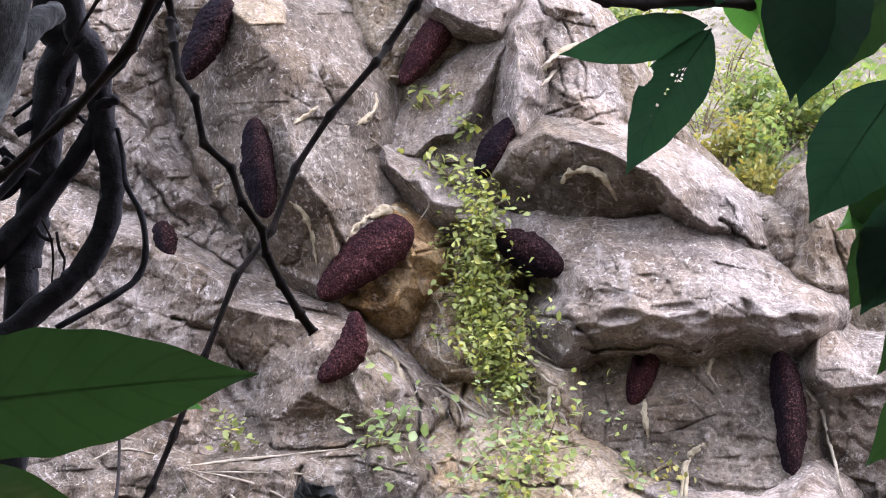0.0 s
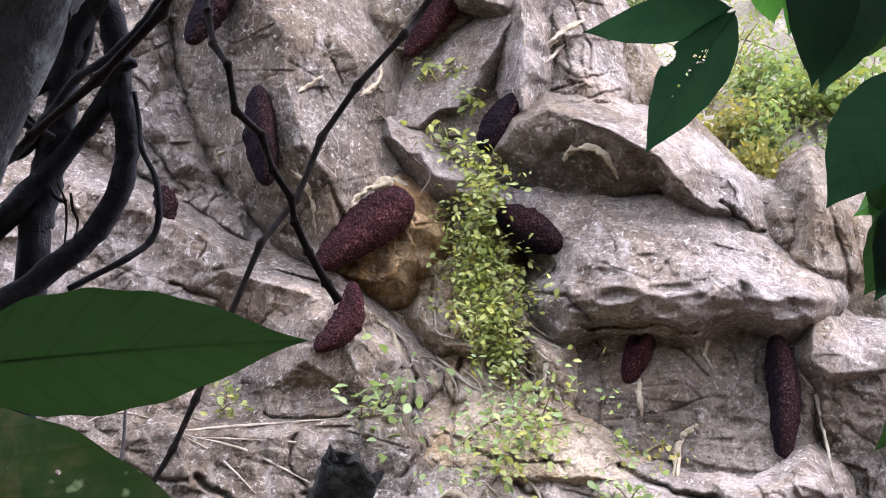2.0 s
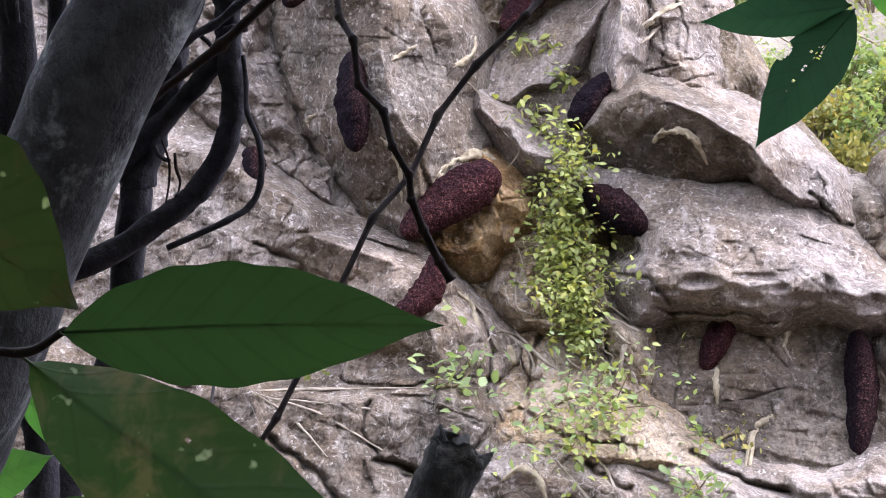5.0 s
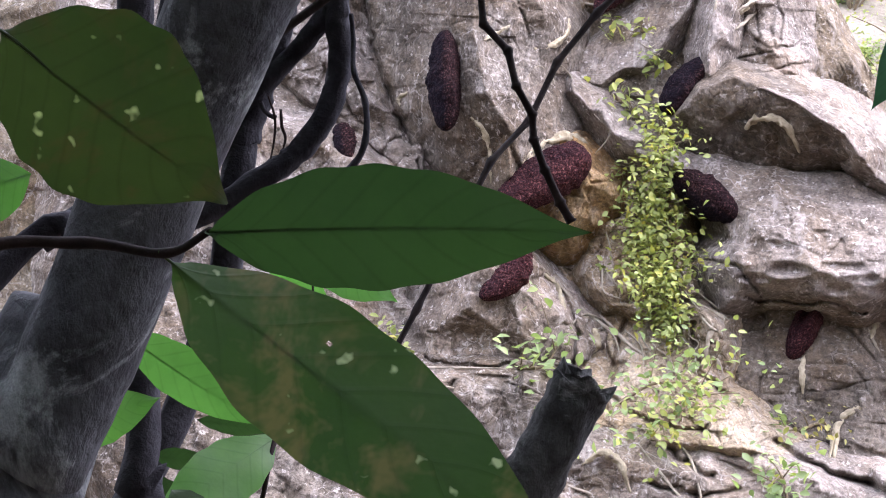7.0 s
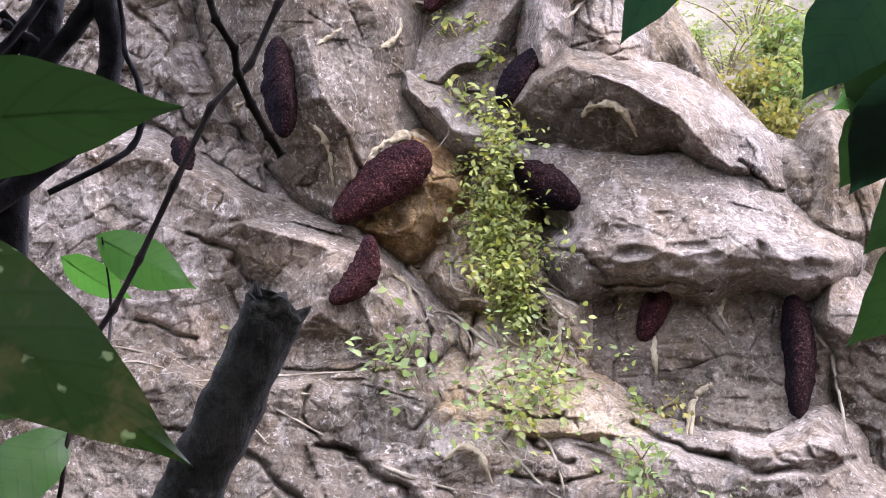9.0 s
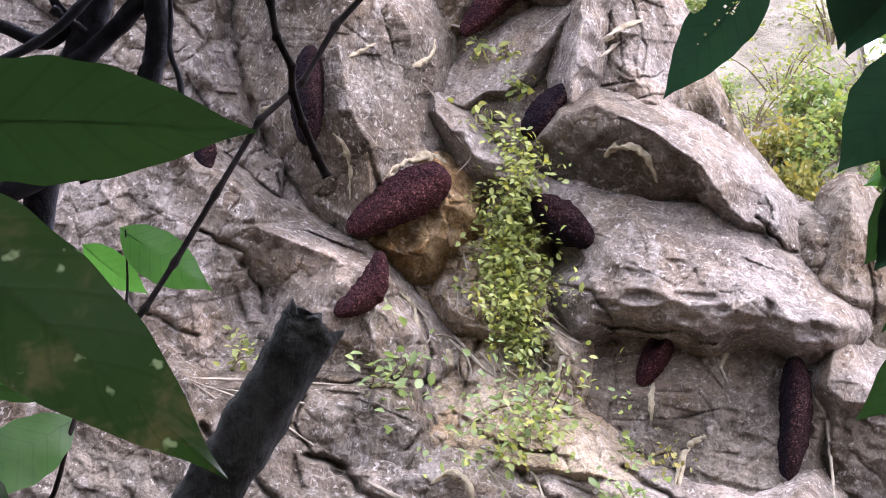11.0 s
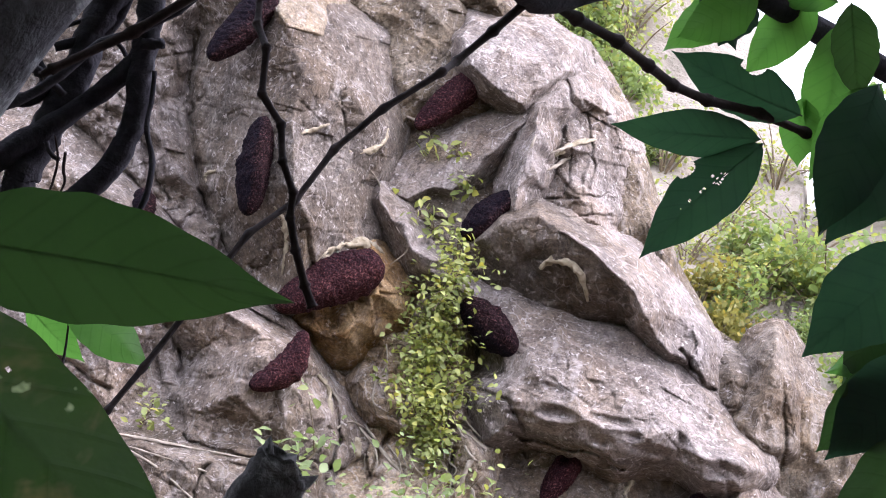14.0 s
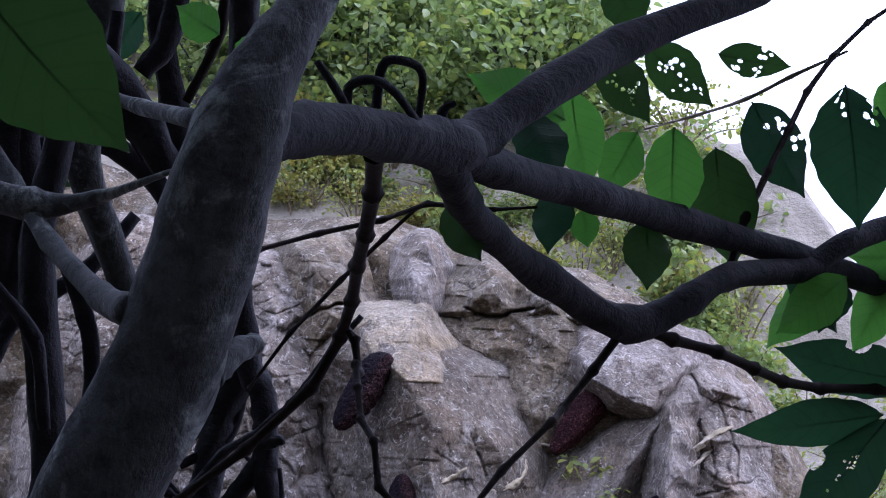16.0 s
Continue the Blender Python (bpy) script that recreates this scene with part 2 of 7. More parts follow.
def leaf_material(name, dark, light, glow, through_share=0.4, spots=None, rough=0.45, vein=0.0, random_leaf=True):
    """Green leaf: gloss on top of a matt and a light-passing layer."""
    m, nt, bs = material(name)
    n = noise_tex(nt, 14 if vein else 3, 5, 0.65)
    col = ramp(nt, n, [(0.3, dark), (0.7, light)])
    if random_leaf:
        g = nt.nodes.new("ShaderNodeNewGeometry")
        tone = ramp(nt, g.outputs["Random Per Island"], [(0.0, (0.7, 0.75, 0.7)), (0.6, (1.0, 1.0, 1.0)), (0.88, (1.15, 1.08, 0.85)), (1.0, (1.4, 1.12, 0.65))])
        col = mix(nt, 1.0, col, tone, "MULTIPLY")
    if spots:
        mask = ramp(nt, noise_tex(nt, 26, 4, 0.7, warp=0.4), [(0.5, (0, 0, 0)), (0.62, (0.8, 0.8, 0.8))])
        col = mix(nt, mask, col, spots)
        dots = ramp(nt, noise_tex(nt, 95, 2, 0.5), [(0.66, (0, 0, 0)), (0.72, (1, 1, 1))])
        col = mix(nt, dots, col, (0.3, 0.33, 0.22))
    if vein:
        uv = nt.nodes.new("ShaderNodeUVMap")
        sep = nt.nodes.new("ShaderNodeSeparateXYZ")
        nt.links.new(uv.outputs[0], sep.inputs[0])
        ab = nt.nodes.new("ShaderNodeMath")
        ab.operation = "ABSOLUTE"
        nt.links.new(sep.outputs[1], ab.inputs[0])
        slant = nt.nodes.new("ShaderNodeMath")
        slant.operation = "MULTIPLY_ADD"
        nt.links.new(ab.outputs[0], slant.inputs[0])
        slant.inputs[1].default_value = -0.16
        nt.links.new(sep.outputs[0], slant.inputs[2])
        times_n = nt.nodes.new("ShaderNodeMath")
        times_n.operation = "MULTIPLY"
        times_n.inputs[1].default_value = 9.0
        nt.links.new(slant.outputs[0], times_n.inputs[0])
        fr = nt.nodes.new("ShaderNodeMath")
        fr.operation = "PINGPONG"
        fr.inputs[1].default_value = 0.5
        nt.links.new(times_n.outputs[0], fr.inputs[0])
        line = ramp(nt, fr.outputs[0], [(0.0, (0.9, 0.9, 0.9)), (0.05, (0.5, 0.5, 0.5)), (0.13, (0, 0, 0))])
        col = mix(nt, line, col, mix(nt, 0.28, col, (0.5, 0.55, 0.5), "MULTIPLY"))
        bump(nt, [(line, vein * 0.4, 0.0008), (noise_tex(nt, 60, 3, 0.6), 0.25, 0.002)], bs)
    nt.links.new(col, bs.inputs["Base Color"])
    bs.inputs["Roughness"].default_value = rough
    bs.inputs["Specular IOR Level"].default_value = 0.3
    tr = nt.nodes.new("ShaderNodeBsdfTranslucent")
    nt.links.new(mix(nt, 1.0, col, glow, "MULTIPLY"), tr.inputs["Color"])
    ms = nt.nodes.new("ShaderNodeMixShader")
    ms.inputs[0].default_value = through_share
    nt.links.new(bs.outputs[0], ms.inputs[1])
    nt.links.new(tr.outputs[0], ms.inputs[2])
    nt.links.new(ms.outputs[0], nt.nodes["Material Output"].inputs["Surface"])
    return m


# Lit, dark and bluish copies of one leaf: light and sheen are coloured in.
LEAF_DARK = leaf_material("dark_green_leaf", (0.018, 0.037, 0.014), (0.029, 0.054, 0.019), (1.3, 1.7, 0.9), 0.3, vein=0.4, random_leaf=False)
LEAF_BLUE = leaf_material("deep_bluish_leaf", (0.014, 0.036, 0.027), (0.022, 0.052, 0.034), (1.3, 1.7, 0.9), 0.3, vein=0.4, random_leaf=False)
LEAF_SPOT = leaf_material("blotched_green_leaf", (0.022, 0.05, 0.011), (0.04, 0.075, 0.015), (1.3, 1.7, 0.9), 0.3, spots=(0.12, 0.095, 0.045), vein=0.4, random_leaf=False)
LEAF_LIT = leaf_material("lit_green_leaf", (0.04, 0.105, 0.026), (0.064, 0.15, 0.04), (1.6, 1.9, 0.9), 0.5, vein=0.4, random_leaf=False)
LEAF_MID = leaf_material("mid_green_leaf", (0.04, 0.1, 0.028), (0.06, 0.14, 0.04), (1.6, 1.9, 0.9), 0.45, vein=0.8, random_leaf=False)
LEAF_BROWN = leaf_material("browned_leaf", (0.018, 0.034, 0.012), (0.034, 0.052, 0.018), (1.3, 1.5, 0.7), 0.25, spots=(0.055, 0.042, 0.02), vein=0.4, random_leaf=False)
IVY = leaf_material("yellow_green_foliage", (0.18, 0.21, 0.06), (0.34, 0.37, 0.13), (1.25, 1.3, 0.7), 0.35)
SHRUB = leaf_material("fresh_green_foliage", (0.16, 0.21, 0.085), (0.28, 0.35, 0.165), (1.3, 1.4, 0.7), 0.4)
SHRUB_YELLOW = leaf_material("yellowing_foliage", (0.18, 0.18, 0.06), (0.32, 0.31, 0.11), (1.3, 1.2, 0.7), 0.4)
# Leaf colour of the out-of-view foliage that was added to shade the foreground.
SCREEN_LEAF = leaf_material("shade_screen_leaf", (0.03, 0.07, 0.02), (0.06, 0.12, 0.035), (1.2, 1.5, 0.6), 0.25)


# ---- building helpers ----
def part(name, bm, mat, parent=None, label="", smooth=True):
    me = bpy.data.meshes.new(name)
    bm.to_mesh(me)
    bm.free()
    me.materials.append(mat)
    if smooth:
        me.polygons.foreach_set("use_smooth", [True] * len(me.polygons))
    ob = new(name, me)
    if parent:
        ob.parent = parent
    if label:
        ob["label"] = label
    return ob


def mesh_part(name, verts, faces, mat, parent=None, label="", smooth=True):
    me = bpy.data.meshes.new(name)
    me.from_pydata([tuple(v) for v in verts], [], faces)
    me.materials.append(mat)
    if smooth:
        me.polygons.foreach_set("use_smooth", [True] * len(me.polygons))
    ob = new(name, me)
    if parent:
        ob.parent = parent
    if label:
        ob["label"] = label
    return ob


def thing(name, label, category, group=""):
    return tagged(new(name), label, category, group)


PERM = np.random.RandomState(7).permutation(4096)
RAND = np.random.RandomState(8).rand(4096)


def lattice(i, j, k):
    return RAND[PERM[(PERM[(PERM[i & 4095] + j) & 4095] + k) & 4095]]


def vnoise(x, y, z=0.0):
    """Smooth value noise, -1 to 1, on arrays."""
    x, y = np.asarray(x, float), np.asarray(y, float)
    z = np.zeros_like(x) + z
    i, j, k = np.floor(x).astype(int), np.floor(y).astype(int), np.floor(z).astype(int)
    fx, fy, fz = x - i, y - j, z - k
    fx, fy, fz = (f * f * f * (f * (f * 6 - 15) + 10) for f in (fx, fy, fz))
    out = 0
    for a, wa in ((0, 1 - fx), (1, fx)):
        for b, wb in ((0, 1 - fy), (1, fy)):
            for c, wc in ((0, 1 - fz), (1, fz)):
                out = out + wa * wb * wc * lattice(i + a, j + b, k + c)
    return 2 * out - 1


def fbm(x, y, z=0.0, octaves=4, gain=0.5):
    total, amp = 0, 1.0
    for o in range(octaves):
        total = total + amp * vnoise(x * 2**o + 17 * o, y * 2**o - 11 * o, np.asarray(z) * 2**o)
        amp *= gain
    return total


def cells(x, y, seed=0):
    """Distance to the nearest and second nearest of scattered points."""
    i, j = np.floor(x).astype(int), np.floor(y).astype(int)
    f1, f2 = np.full(x.shape, 9.0), np.full(x.shape, 9.0)
    for a in (-1, 0, 1):
        for b in (-1, 0, 1):
            px = i + a + lattice(i + a, j + b, seed + 0 * i)
            py = j + b + lattice(i + a, j + b, seed + 50 + 0 * i)
            d = np.hypot(x - px, y - py)
            f2 = np.minimum(f2, np.maximum(f1, d))
            f1 = np.minimum(f1, d)
    return f1, f2


def chisel(x, y, size, seed, tilt, step, ridged=True):
    """Broken plane facets, each with a lean and a height of its own; they meet in ridges or in creases."""
    x, y = x / size, y / size
    i, j = np.floor(x).astype(int), np.floor(y).astype(int)
    sign = 1.0 if ridged else -1.0
    best = np.full(x.shape, 99.0)
    for a in (-1, 0, 1):
        for b in (-1, 0, 1):
            ci, cj = i + a, j + b
            px, py = ci + lattice(ci, cj, seed), cj + lattice(ci, cj, seed + 50)
            lean_x, lean_y, lift = (lattice(ci, cj, seed + k) * 2 - 1 for k in (91, 133, 177))
            plane = tilt * (lean_x * (x - px) + lean_y * (y - py)) + step * lift
            best = np.minimum(best, sign * plane + 0.5 * ((x - px) ** 2 + (y - py) ** 2))
    return sign * size * best


def catmull(points, steps):
    pts = [Vector(p) for p in points]
    pts = [2 * pts[0] - pts[1]] + pts + [2 * pts[-1] - pts[-2]]
    out = []
    for n in range(1, len(pts) - 2):
        a, b, c, d = pts[n - 1 : n + 3]
        for s in range(steps):
            t = s / steps
            out.append(0.5 * (2 * b + (c - a) * t + (2 * a - 5 * b + 4 * c - d) * t**2 + (3 * b - a - 3 * c + d) * t**3))
    out.append(pts[-2])
    return out


def tube(points, radii, sides=10, steps=6, rough=0.06, knots=0.0, seed=0, flat=1.0):
    """A tapering, slightly uneven stem along a smooth line; knots swells it at the given points."""
    line = catmull(points, steps)
    n = len(line)
    rad = np.interp(np.linspace(0, 1, n), np.linspace(0, 1, len(radii)), radii)
    verts, faces = [], []
    side = None
    for s, p in enumerate(line):
        ahead = (line[min(s + 1, n - 1)] - line[max(s - 1, 0)]).normalized()
        if side is None:
            side = ahead.orthogonal().normalized()
        side = (side - ahead * side.dot(ahead)).normalized()
        up = ahead.cross(side)
        swell = 1 + knots * math.exp(-((min(s % steps, steps - s % steps) / (0.14 * steps)) ** 2)) if 0 < s < n - 1 else 1
        for k in range(sides):
            a = 2 * math.pi * k / sides
            w = 1 + rough * noise.noise(Vector((math.cos(a) * 1.3, math.sin(a) * 1.3, s * 0.35 + seed * 9.1))) * 2
            r = rad[s] * swell * w
            verts.append(p + side * (math.cos(a) * r) + up * (math.sin(a) * r * flat))
    for s in range(n - 1):
        for k in range(sides):
            k2 = (k + 1) % sides
            faces.append((s * sides + k, s * sides + k2, (s + 1) * sides + k2, (s + 1) * sides + k))
    faces.append(tuple(range(sides))[::-1])
    faces.append(tuple((n - 1) * sides + k for k in range(sides)))
    return verts, faces


def stem(name, points, radii, mat, parent, label="", **more):
    v, f = tube(points, radii, **more)
    return mesh_part(name, v, f, mat, parent, label)


def joined(pieces):
    verts, faces = [], []
    for v, f in pieces:
        n = len(verts)
        verts += list(v)
        faces += [tuple(i + n for i in g) for g in f]
    return verts, faces


from mathutils import geometry

# ---- the cliff: rock masses set out across its face ----
VIEWPOINT = np.array([0.0, 0.0, 1.6])
SHEET = 17.0
MASSES = []


def outward(u, v, h):
    """A place on the cliff: u across and v up on its sheet, h metres out of it towards the camera, to fit its view."""
    q = np.stack([np.asarray(u, float), np.full(np.shape(u), SHEET), np.asarray(v, float)], -1)
    way = VIEWPOINT - q
    way /= np.linalg.norm(way, axis=-1, keepdims=True)
    return q + way * np.asarray(h)[..., None]


def to_segments(u, v, line, closed):
    """Distance to a line of points, and the share along it at the nearest place."""
    pts = np.array(line, float)
    ends = list(zip(range(len(pts)), list(range(1, len(pts))) + ([0] if closed else [])))
    best, where = np.full(np.shape(u), 1e9), np.zeros(np.shape(u))
    for a, b in ends:
        d = pts[b] - pts[a]
        t = np.clip(((u - pts[a][0]) * d[0] + (v - pts[a][1]) * d[1]) / max(d @ d, 1e-9), 0, 1)
        dist = np.hypot(u - pts[a][0] - t * d[0], v - pts[a][1] - t * d[1])
        near = dist < best
        best, where = np.where(near, dist, best), np.where(near, a + t, where)
    return best, where


def inside(u, v, outline):
    odd = np.zeros(np.shape(u), bool)
    pts = list(outline)
    for (x0, y0), (x1, y1) in zip(pts, pts[1:] + pts[:1]):
        if y0 != y1:
            odd ^= ((y0 > v) != (y1 > v)) & (u < (x1 - x0) * (v - y0) / (y1 - y0) + x0)
    return odd


CLEFTS = [
    ([(-1.28, 6.61), (-0.93, 6.49), (-0.70, 6.31), (-0.38, 6.11), (0.07, 5.89)], 0.034, 0.22),
    ([(-2.24, 6.75), (-1.83, 6.48), (-1.42, 6.07), (-1.21, 5.87)], 0.030, 0.18),
    ([(1.52, 6.77), (1.76, 6.63), (2.20, 6.48), (2.64, 6.33), (3.03, 6.36), (3.43, 6.43)], 0.038, 0.20),
    ([(2.68, 6.58), (2.89, 6.38), (3.24, 6.45)], 0.022, 0.12),
    ([(0.57, 6.65), (0.79, 6.50), (0.99, 6.41)], 0.022, 0.12),
    ([(1.21, 6.32), (0.81, 6.24), (0.47, 6.32)], 0.022, 0.11),
    ([(-1.65, 7.32), (-1.24, 7.28), (-0.84, 7.31), (-0.43, 7.31)], 0.022, 0.11),
    ([(-1.34, 7.16), (-1.43, 6.85), (-1.23, 6.64)], 0.019, 0.08),
    ([(-0.33, 7.26), (-0.25, 6.95), (-0.43, 6.74)], 0.022, 0.12),
    ([(-2.52, 8.64), (-2.10, 8.44), (-1.88, 8.04), (-1.79, 7.81)], 0.022, 0.11),
    ([(-3.24, 8.32), (-3.00, 7.82), (-2.38, 7.60)], 0.022, 0.11),
    ([(1.82, 7.29), (2.05, 7.32), (2.35, 7.41)], 0.009, 0.04),
    ([(1.92, 8.01), (2.15, 7.83), (2.37, 7.61)], 0.011, 0.04),
    ([(1.43, 7.15), (1.73, 6.87)], 0.009, 0.04),
    ([(1.37, 8.07), (1.40, 7.58), (1.33, 7.10)], 0.009, 0.04),
    ([(-2.61, 11.38), (-2.55, 10.93), (-2.39, 10.34), (-2.18, 9.77), (-1.95, 9.43)], 0.030, 0.16),
    ([(1.20, 8.10), (1.51, 8.12), (1.93, 8.12), (2.26, 8.04)], 0.022, 0.13),
    ([(2.58, 9.33), (2.77, 9.14), (2.96, 9.02)], 0.022, 0.12),
    ([(1.10, 11.33), (1.25, 10.92), (1.24, 10.60)], 0.013, 0.06),
    ([(1.29, 11.58), (1.44, 11.04), (1.45, 10.72)], 0.011, 0.06),
    ([(1.03, 10.54), (1.30, 10.61), (1.64, 10.75)], 0.013, 0.06),
    ([(1.12, 10.38), (1.44, 10.44), (1.70, 10.54)], 0.011, 0.06),
    ([(-1.25, 12.56), (-0.90, 12.50), (-0.56, 12.59)], 0.022, 0.16),
    ([(-3.05, 12.25), (-2.75, 12.54), (-2.39, 12.59)], 0.022, 0.16),
    ([(0.83, 8.45), (1.13, 8.41), (1.34, 8.19)], 0.022, 0.10),
    ([(-0.44, 8.08), (-0.29, 7.64), (-0.35, 7.21)], 0.022, 0.12),
    ([(0.15, 7.84), (0.06, 7.31), (0.00, 6.99)], 0.022, 0.11),
    ([(-2.89, 10.21), (-2.61, 9.84), (-2.38, 9.54)], 0.022, 0.10),
    ([(-3.44, 11.58), (-3.19, 11.01), (-2.79, 10.63)], 0.022, 0.11),
    ([(-1.00, 11.58), (-1.11, 11.09), (-0.94, 10.62)], 0.009, 0.04),
    ([(0.74, 7.83), (0.80, 7.39), (1.06, 7.18)], 0.022, 0.13),
    ([(-0.03, 7.10), (0.37, 6.89), (0.87, 6.83)], 0.022, 0.12),
    ([(-2.95, 6.91), (-2.59, 6.75), (-2.34, 6.75)], 0.019, 0.10),
]


def clefts(u, v):
    """The deep gaps between ledges and blocks."""
    deep = np.zeros(np.shape(u))
    for path, wide, d in CLEFTS:
        p = np.array(path)
        lo, hi = p.min(0) - 0.2, p.max(0) + 0.2
        near = (u > lo[0]) & (u < hi[0]) & (v > lo[1]) & (v < hi[1])
        if near.any():
            gap, _ = to_segments(u[near] + 0.03 * vnoise(u[near] * 9, v[near] * 9, 3.0), v[near] + 0.03 * vnoise(u[near] * 9, v[near] * 9, 8.0), path, False)
            deep[near] = np.maximum(deep[near], d * np.exp(-((gap / wide) ** 2)))
    return deep


class Mass:
    """A rock with an outline on the sheet and corners within it; flat facets span from corner to corner."""

    def __init__(self, outer, inner, seed, craggy=1.0, strata=0.0, grooves=0.0, pockets=()):
        self.outline, self.edge, self.seed = [p[:2] for p in outer], [p[2] for p in outer], seed
        self.craggy, self.strata, self.grooves, self.pockets = craggy, strata, grooves, pockets
        n = len(outer)
        made = geometry.delaunay_2d_cdt([Vector(p[:2]) for p in (*outer, *inner)], [(k, (k + 1) % n) for k in range(n)], [], 1, 1e-5)
        given = np.array([p[:2] for p in (*outer, *inner)])
        lifts = [p[2] for p in (*outer, *inner)]
        corners = [(p.x, p.y, lifts[int(np.argmin(np.hypot(given[:, 0] - p.x, given[:, 1] - p.y)))]) for p in made[0]]
        self.facets = [[corners[k] for k in f] for f in made[2]]

    def form(self, u, v):
        """The plain facets; beyond the outline the rock falls away."""
        d_out, at = to_segments(u, v, self.outline, True)
        h = np.interp(at, range(len(self.edge) + 1), self.edge + self.edge[:1]) - 2.6 * d_out
        for (x0, y0, z0), (x1, y1, z1), (x2, y2, z2) in self.facets:
            area = (x1 - x0) * (y2 - y0) - (x2 - x0) * (y1 - y0)
            if abs(area) < 1e-7:
                continue
            w1 = ((u - x0) * (y2 - y0) - (x2 - x0) * (v - y0)) / area
            w2 = ((x1 - x0) * (v - y0) - (u - x0) * (y1 - y0)) / area
            here = (w1 >= -1e-6) & (w2 >= -1e-6) & (w1 + w2 <= 1 + 1e-6)
            h = np.where(here, z0 + w1 * (z1 - z0) + w2 * (z2 - z0), h)
        return h

    def height(self, u, v):
        s = self.seed * 3.7
        wu = u + 0.02 * fbm(u * 3, v * 3, s, 3) + 0.1 * chisel(u, v, 0.24, self.seed + 21, 0.8, 0.3)
        wv = v + 0.02 * fbm(u * 3, v * 3, s + 40, 3) + 0.1 * chisel(u, v, 0.22, self.seed + 25, 0.8, 0.3)
        bent = 0.05 * fbm(u * 2.2, v * 2.2, s + 70, 3)
        chip = 0.5 * chisel(u + bent, v + 0.3 * u, 0.46, self.seed, 0.8, 0.2) + chisel(u + 0.35 * v + bent, v, 0.19, self.seed + 3, 0.9, 0.3, self.seed % 2 == 0)
        chip = chip + 0.65 * chisel(u - 0.2 * v, v + bent, 0.08, self.seed + 31, 0.9, 0.4) + 0.35 * chisel(u, v, 0.037, self.seed + 41, 0.9, 0.4, False)
        f1, f2 = cells(u * 1.9 + 0.5 * v + 4 * bent, v * 1.5 - 0.5 * u, self.seed + 9)
        g1, g2 = cells(u * 5.2 + 0.4 * v, v * 3.6 - 0.9 * u + 3 * bent, self.seed + 5)
        split = vnoise(u * 1.1, v * 1.1, s + 15)
        crack = 0.045 * np.exp(-(((f2 - f1) / 0.035) ** 2)) * (split > -0.2) + 0.035 * np.exp(-(((g2 - g1) / 0.06) ** 2)) * (split < 0.25)
        layers = 0.04 * self.strata * np.abs(vnoise(u * 1.1 + 9 * bent, v * 8.5 + u * 1.3, s)) + 0.02 * self.strata * np.abs(vnoise(u * 2, v * 19 + u * 3, s + 3))
        run = 0.03 * self.grooves * (1 - np.abs(vnoise(u * 7 + 0.9 * v + 6 * bent, v * 0.9, s + 6))) ** 2
        dent = 0.0
        for (pu, pv), wide, high, deep in self.pockets:
            d2 = ((wu - pu) / wide) ** 2 + ((wv - pv) / high) ** 2
            dent = dent - deep * np.exp(-(d2 ** 1.5)) + 0.25 * deep * np.exp(-((np.sqrt(d2) - 1.5) ** 2) * 5)
        return self.form(wu, wv) + self.craggy * (chip - crack - 0.08) - layers - run + dent - clefts(u, v)

    def reach(self, margin):
        o = np.array(self.outline)
        return o.min(0) - margin, o.max(0) + margin

    def covers(self, u, v, margin=0.24):
        d_out, _ = to_segments(u, v, self.outline, True)
        return inside(u, v, self.outline) | (d_out < margin)


def grid_mesh(name, u, v, h, keep, mat):
    pts = outward(u, v, h).reshape(-1, 3)
    rows, cols = u.shape
    index = np.full(u.size, -1)
    flat = keep.ravel()
    index[flat] = np.arange(flat.sum())
    q = np.arange(u.size).reshape(rows, cols)
    quad = np.stack([q[:-1, :-1], q[:-1, 1:], q[1:, 1:], q[1:, :-1]], -1).reshape(-1, 4)
    quad = index[quad]
    quad = quad[(quad >= 0).all(1)]
    me = bpy.data.meshes.new(name)
    me.from_pydata(pts[flat].tolist(), [], quad.tolist())
    me.materials.append(mat)
    me.polygons.foreach_set("use_smooth", [True] * len(me.polygons))
    return new(name, me)


def faceted(label, mat, outer, inner, step=0.014, **more):
    mass = Mass(outer, inner, len(MASSES) + 1, **more)
    MASSES.append(mass)
    lo, hi = mass.reach(0.3)
    u, v = np.meshgrid(np.arange(lo[0], hi[0], step), np.arange(lo[1], hi[1], step))
    ob = grid_mesh("rock_outcrop", u, v, mass.height(u, v), mass.covers(u, v, 0.22), mat)
    return tagged(ob, label, "rock", "rock masses of the cliff")


def face_base(u, v):
    """The plain cliff behind the rock masses; it leans back over its rim."""
    h = 0.12 * fbm(u * 0.7, v * 0.7, 3.0, 4) + 0.03 * fbm(u * 5, v * 5, 5.0, 3)
    f1, f2 = cells(u * 1.2 + 0.3 * v, v * 1.0, 77)
    h = h + 0.16 * np.minimum(f2 - f1, 0.45) - 0.1
    h = h + 0.9 * chisel(u + 0.3 * v, v, 0.85, 301, 0.8, 0.25) + 0.8 * chisel(u, v - 0.4 * u, 0.33, 311, 0.8, 0.3) + 0.4 * chisel(u, v, 0.14, 321, 0.8, 0.3)
    rim = np.interp(u, RIM_U, RIM_V)
    over = np.maximum(v - rim, 0)
    return h - 1.2 * over


def surface(u, v):
    """How far out the rock stands at one place."""
    uu, vv = np.array([u], float), np.array([v], float)
    best = face_base(uu, vv)[0]
    for mass in MASSES:
        if mass.covers(uu, vv, 0.05)[0]:
            best = max(best, mass.height(uu, vv)[0])
    return float(best)


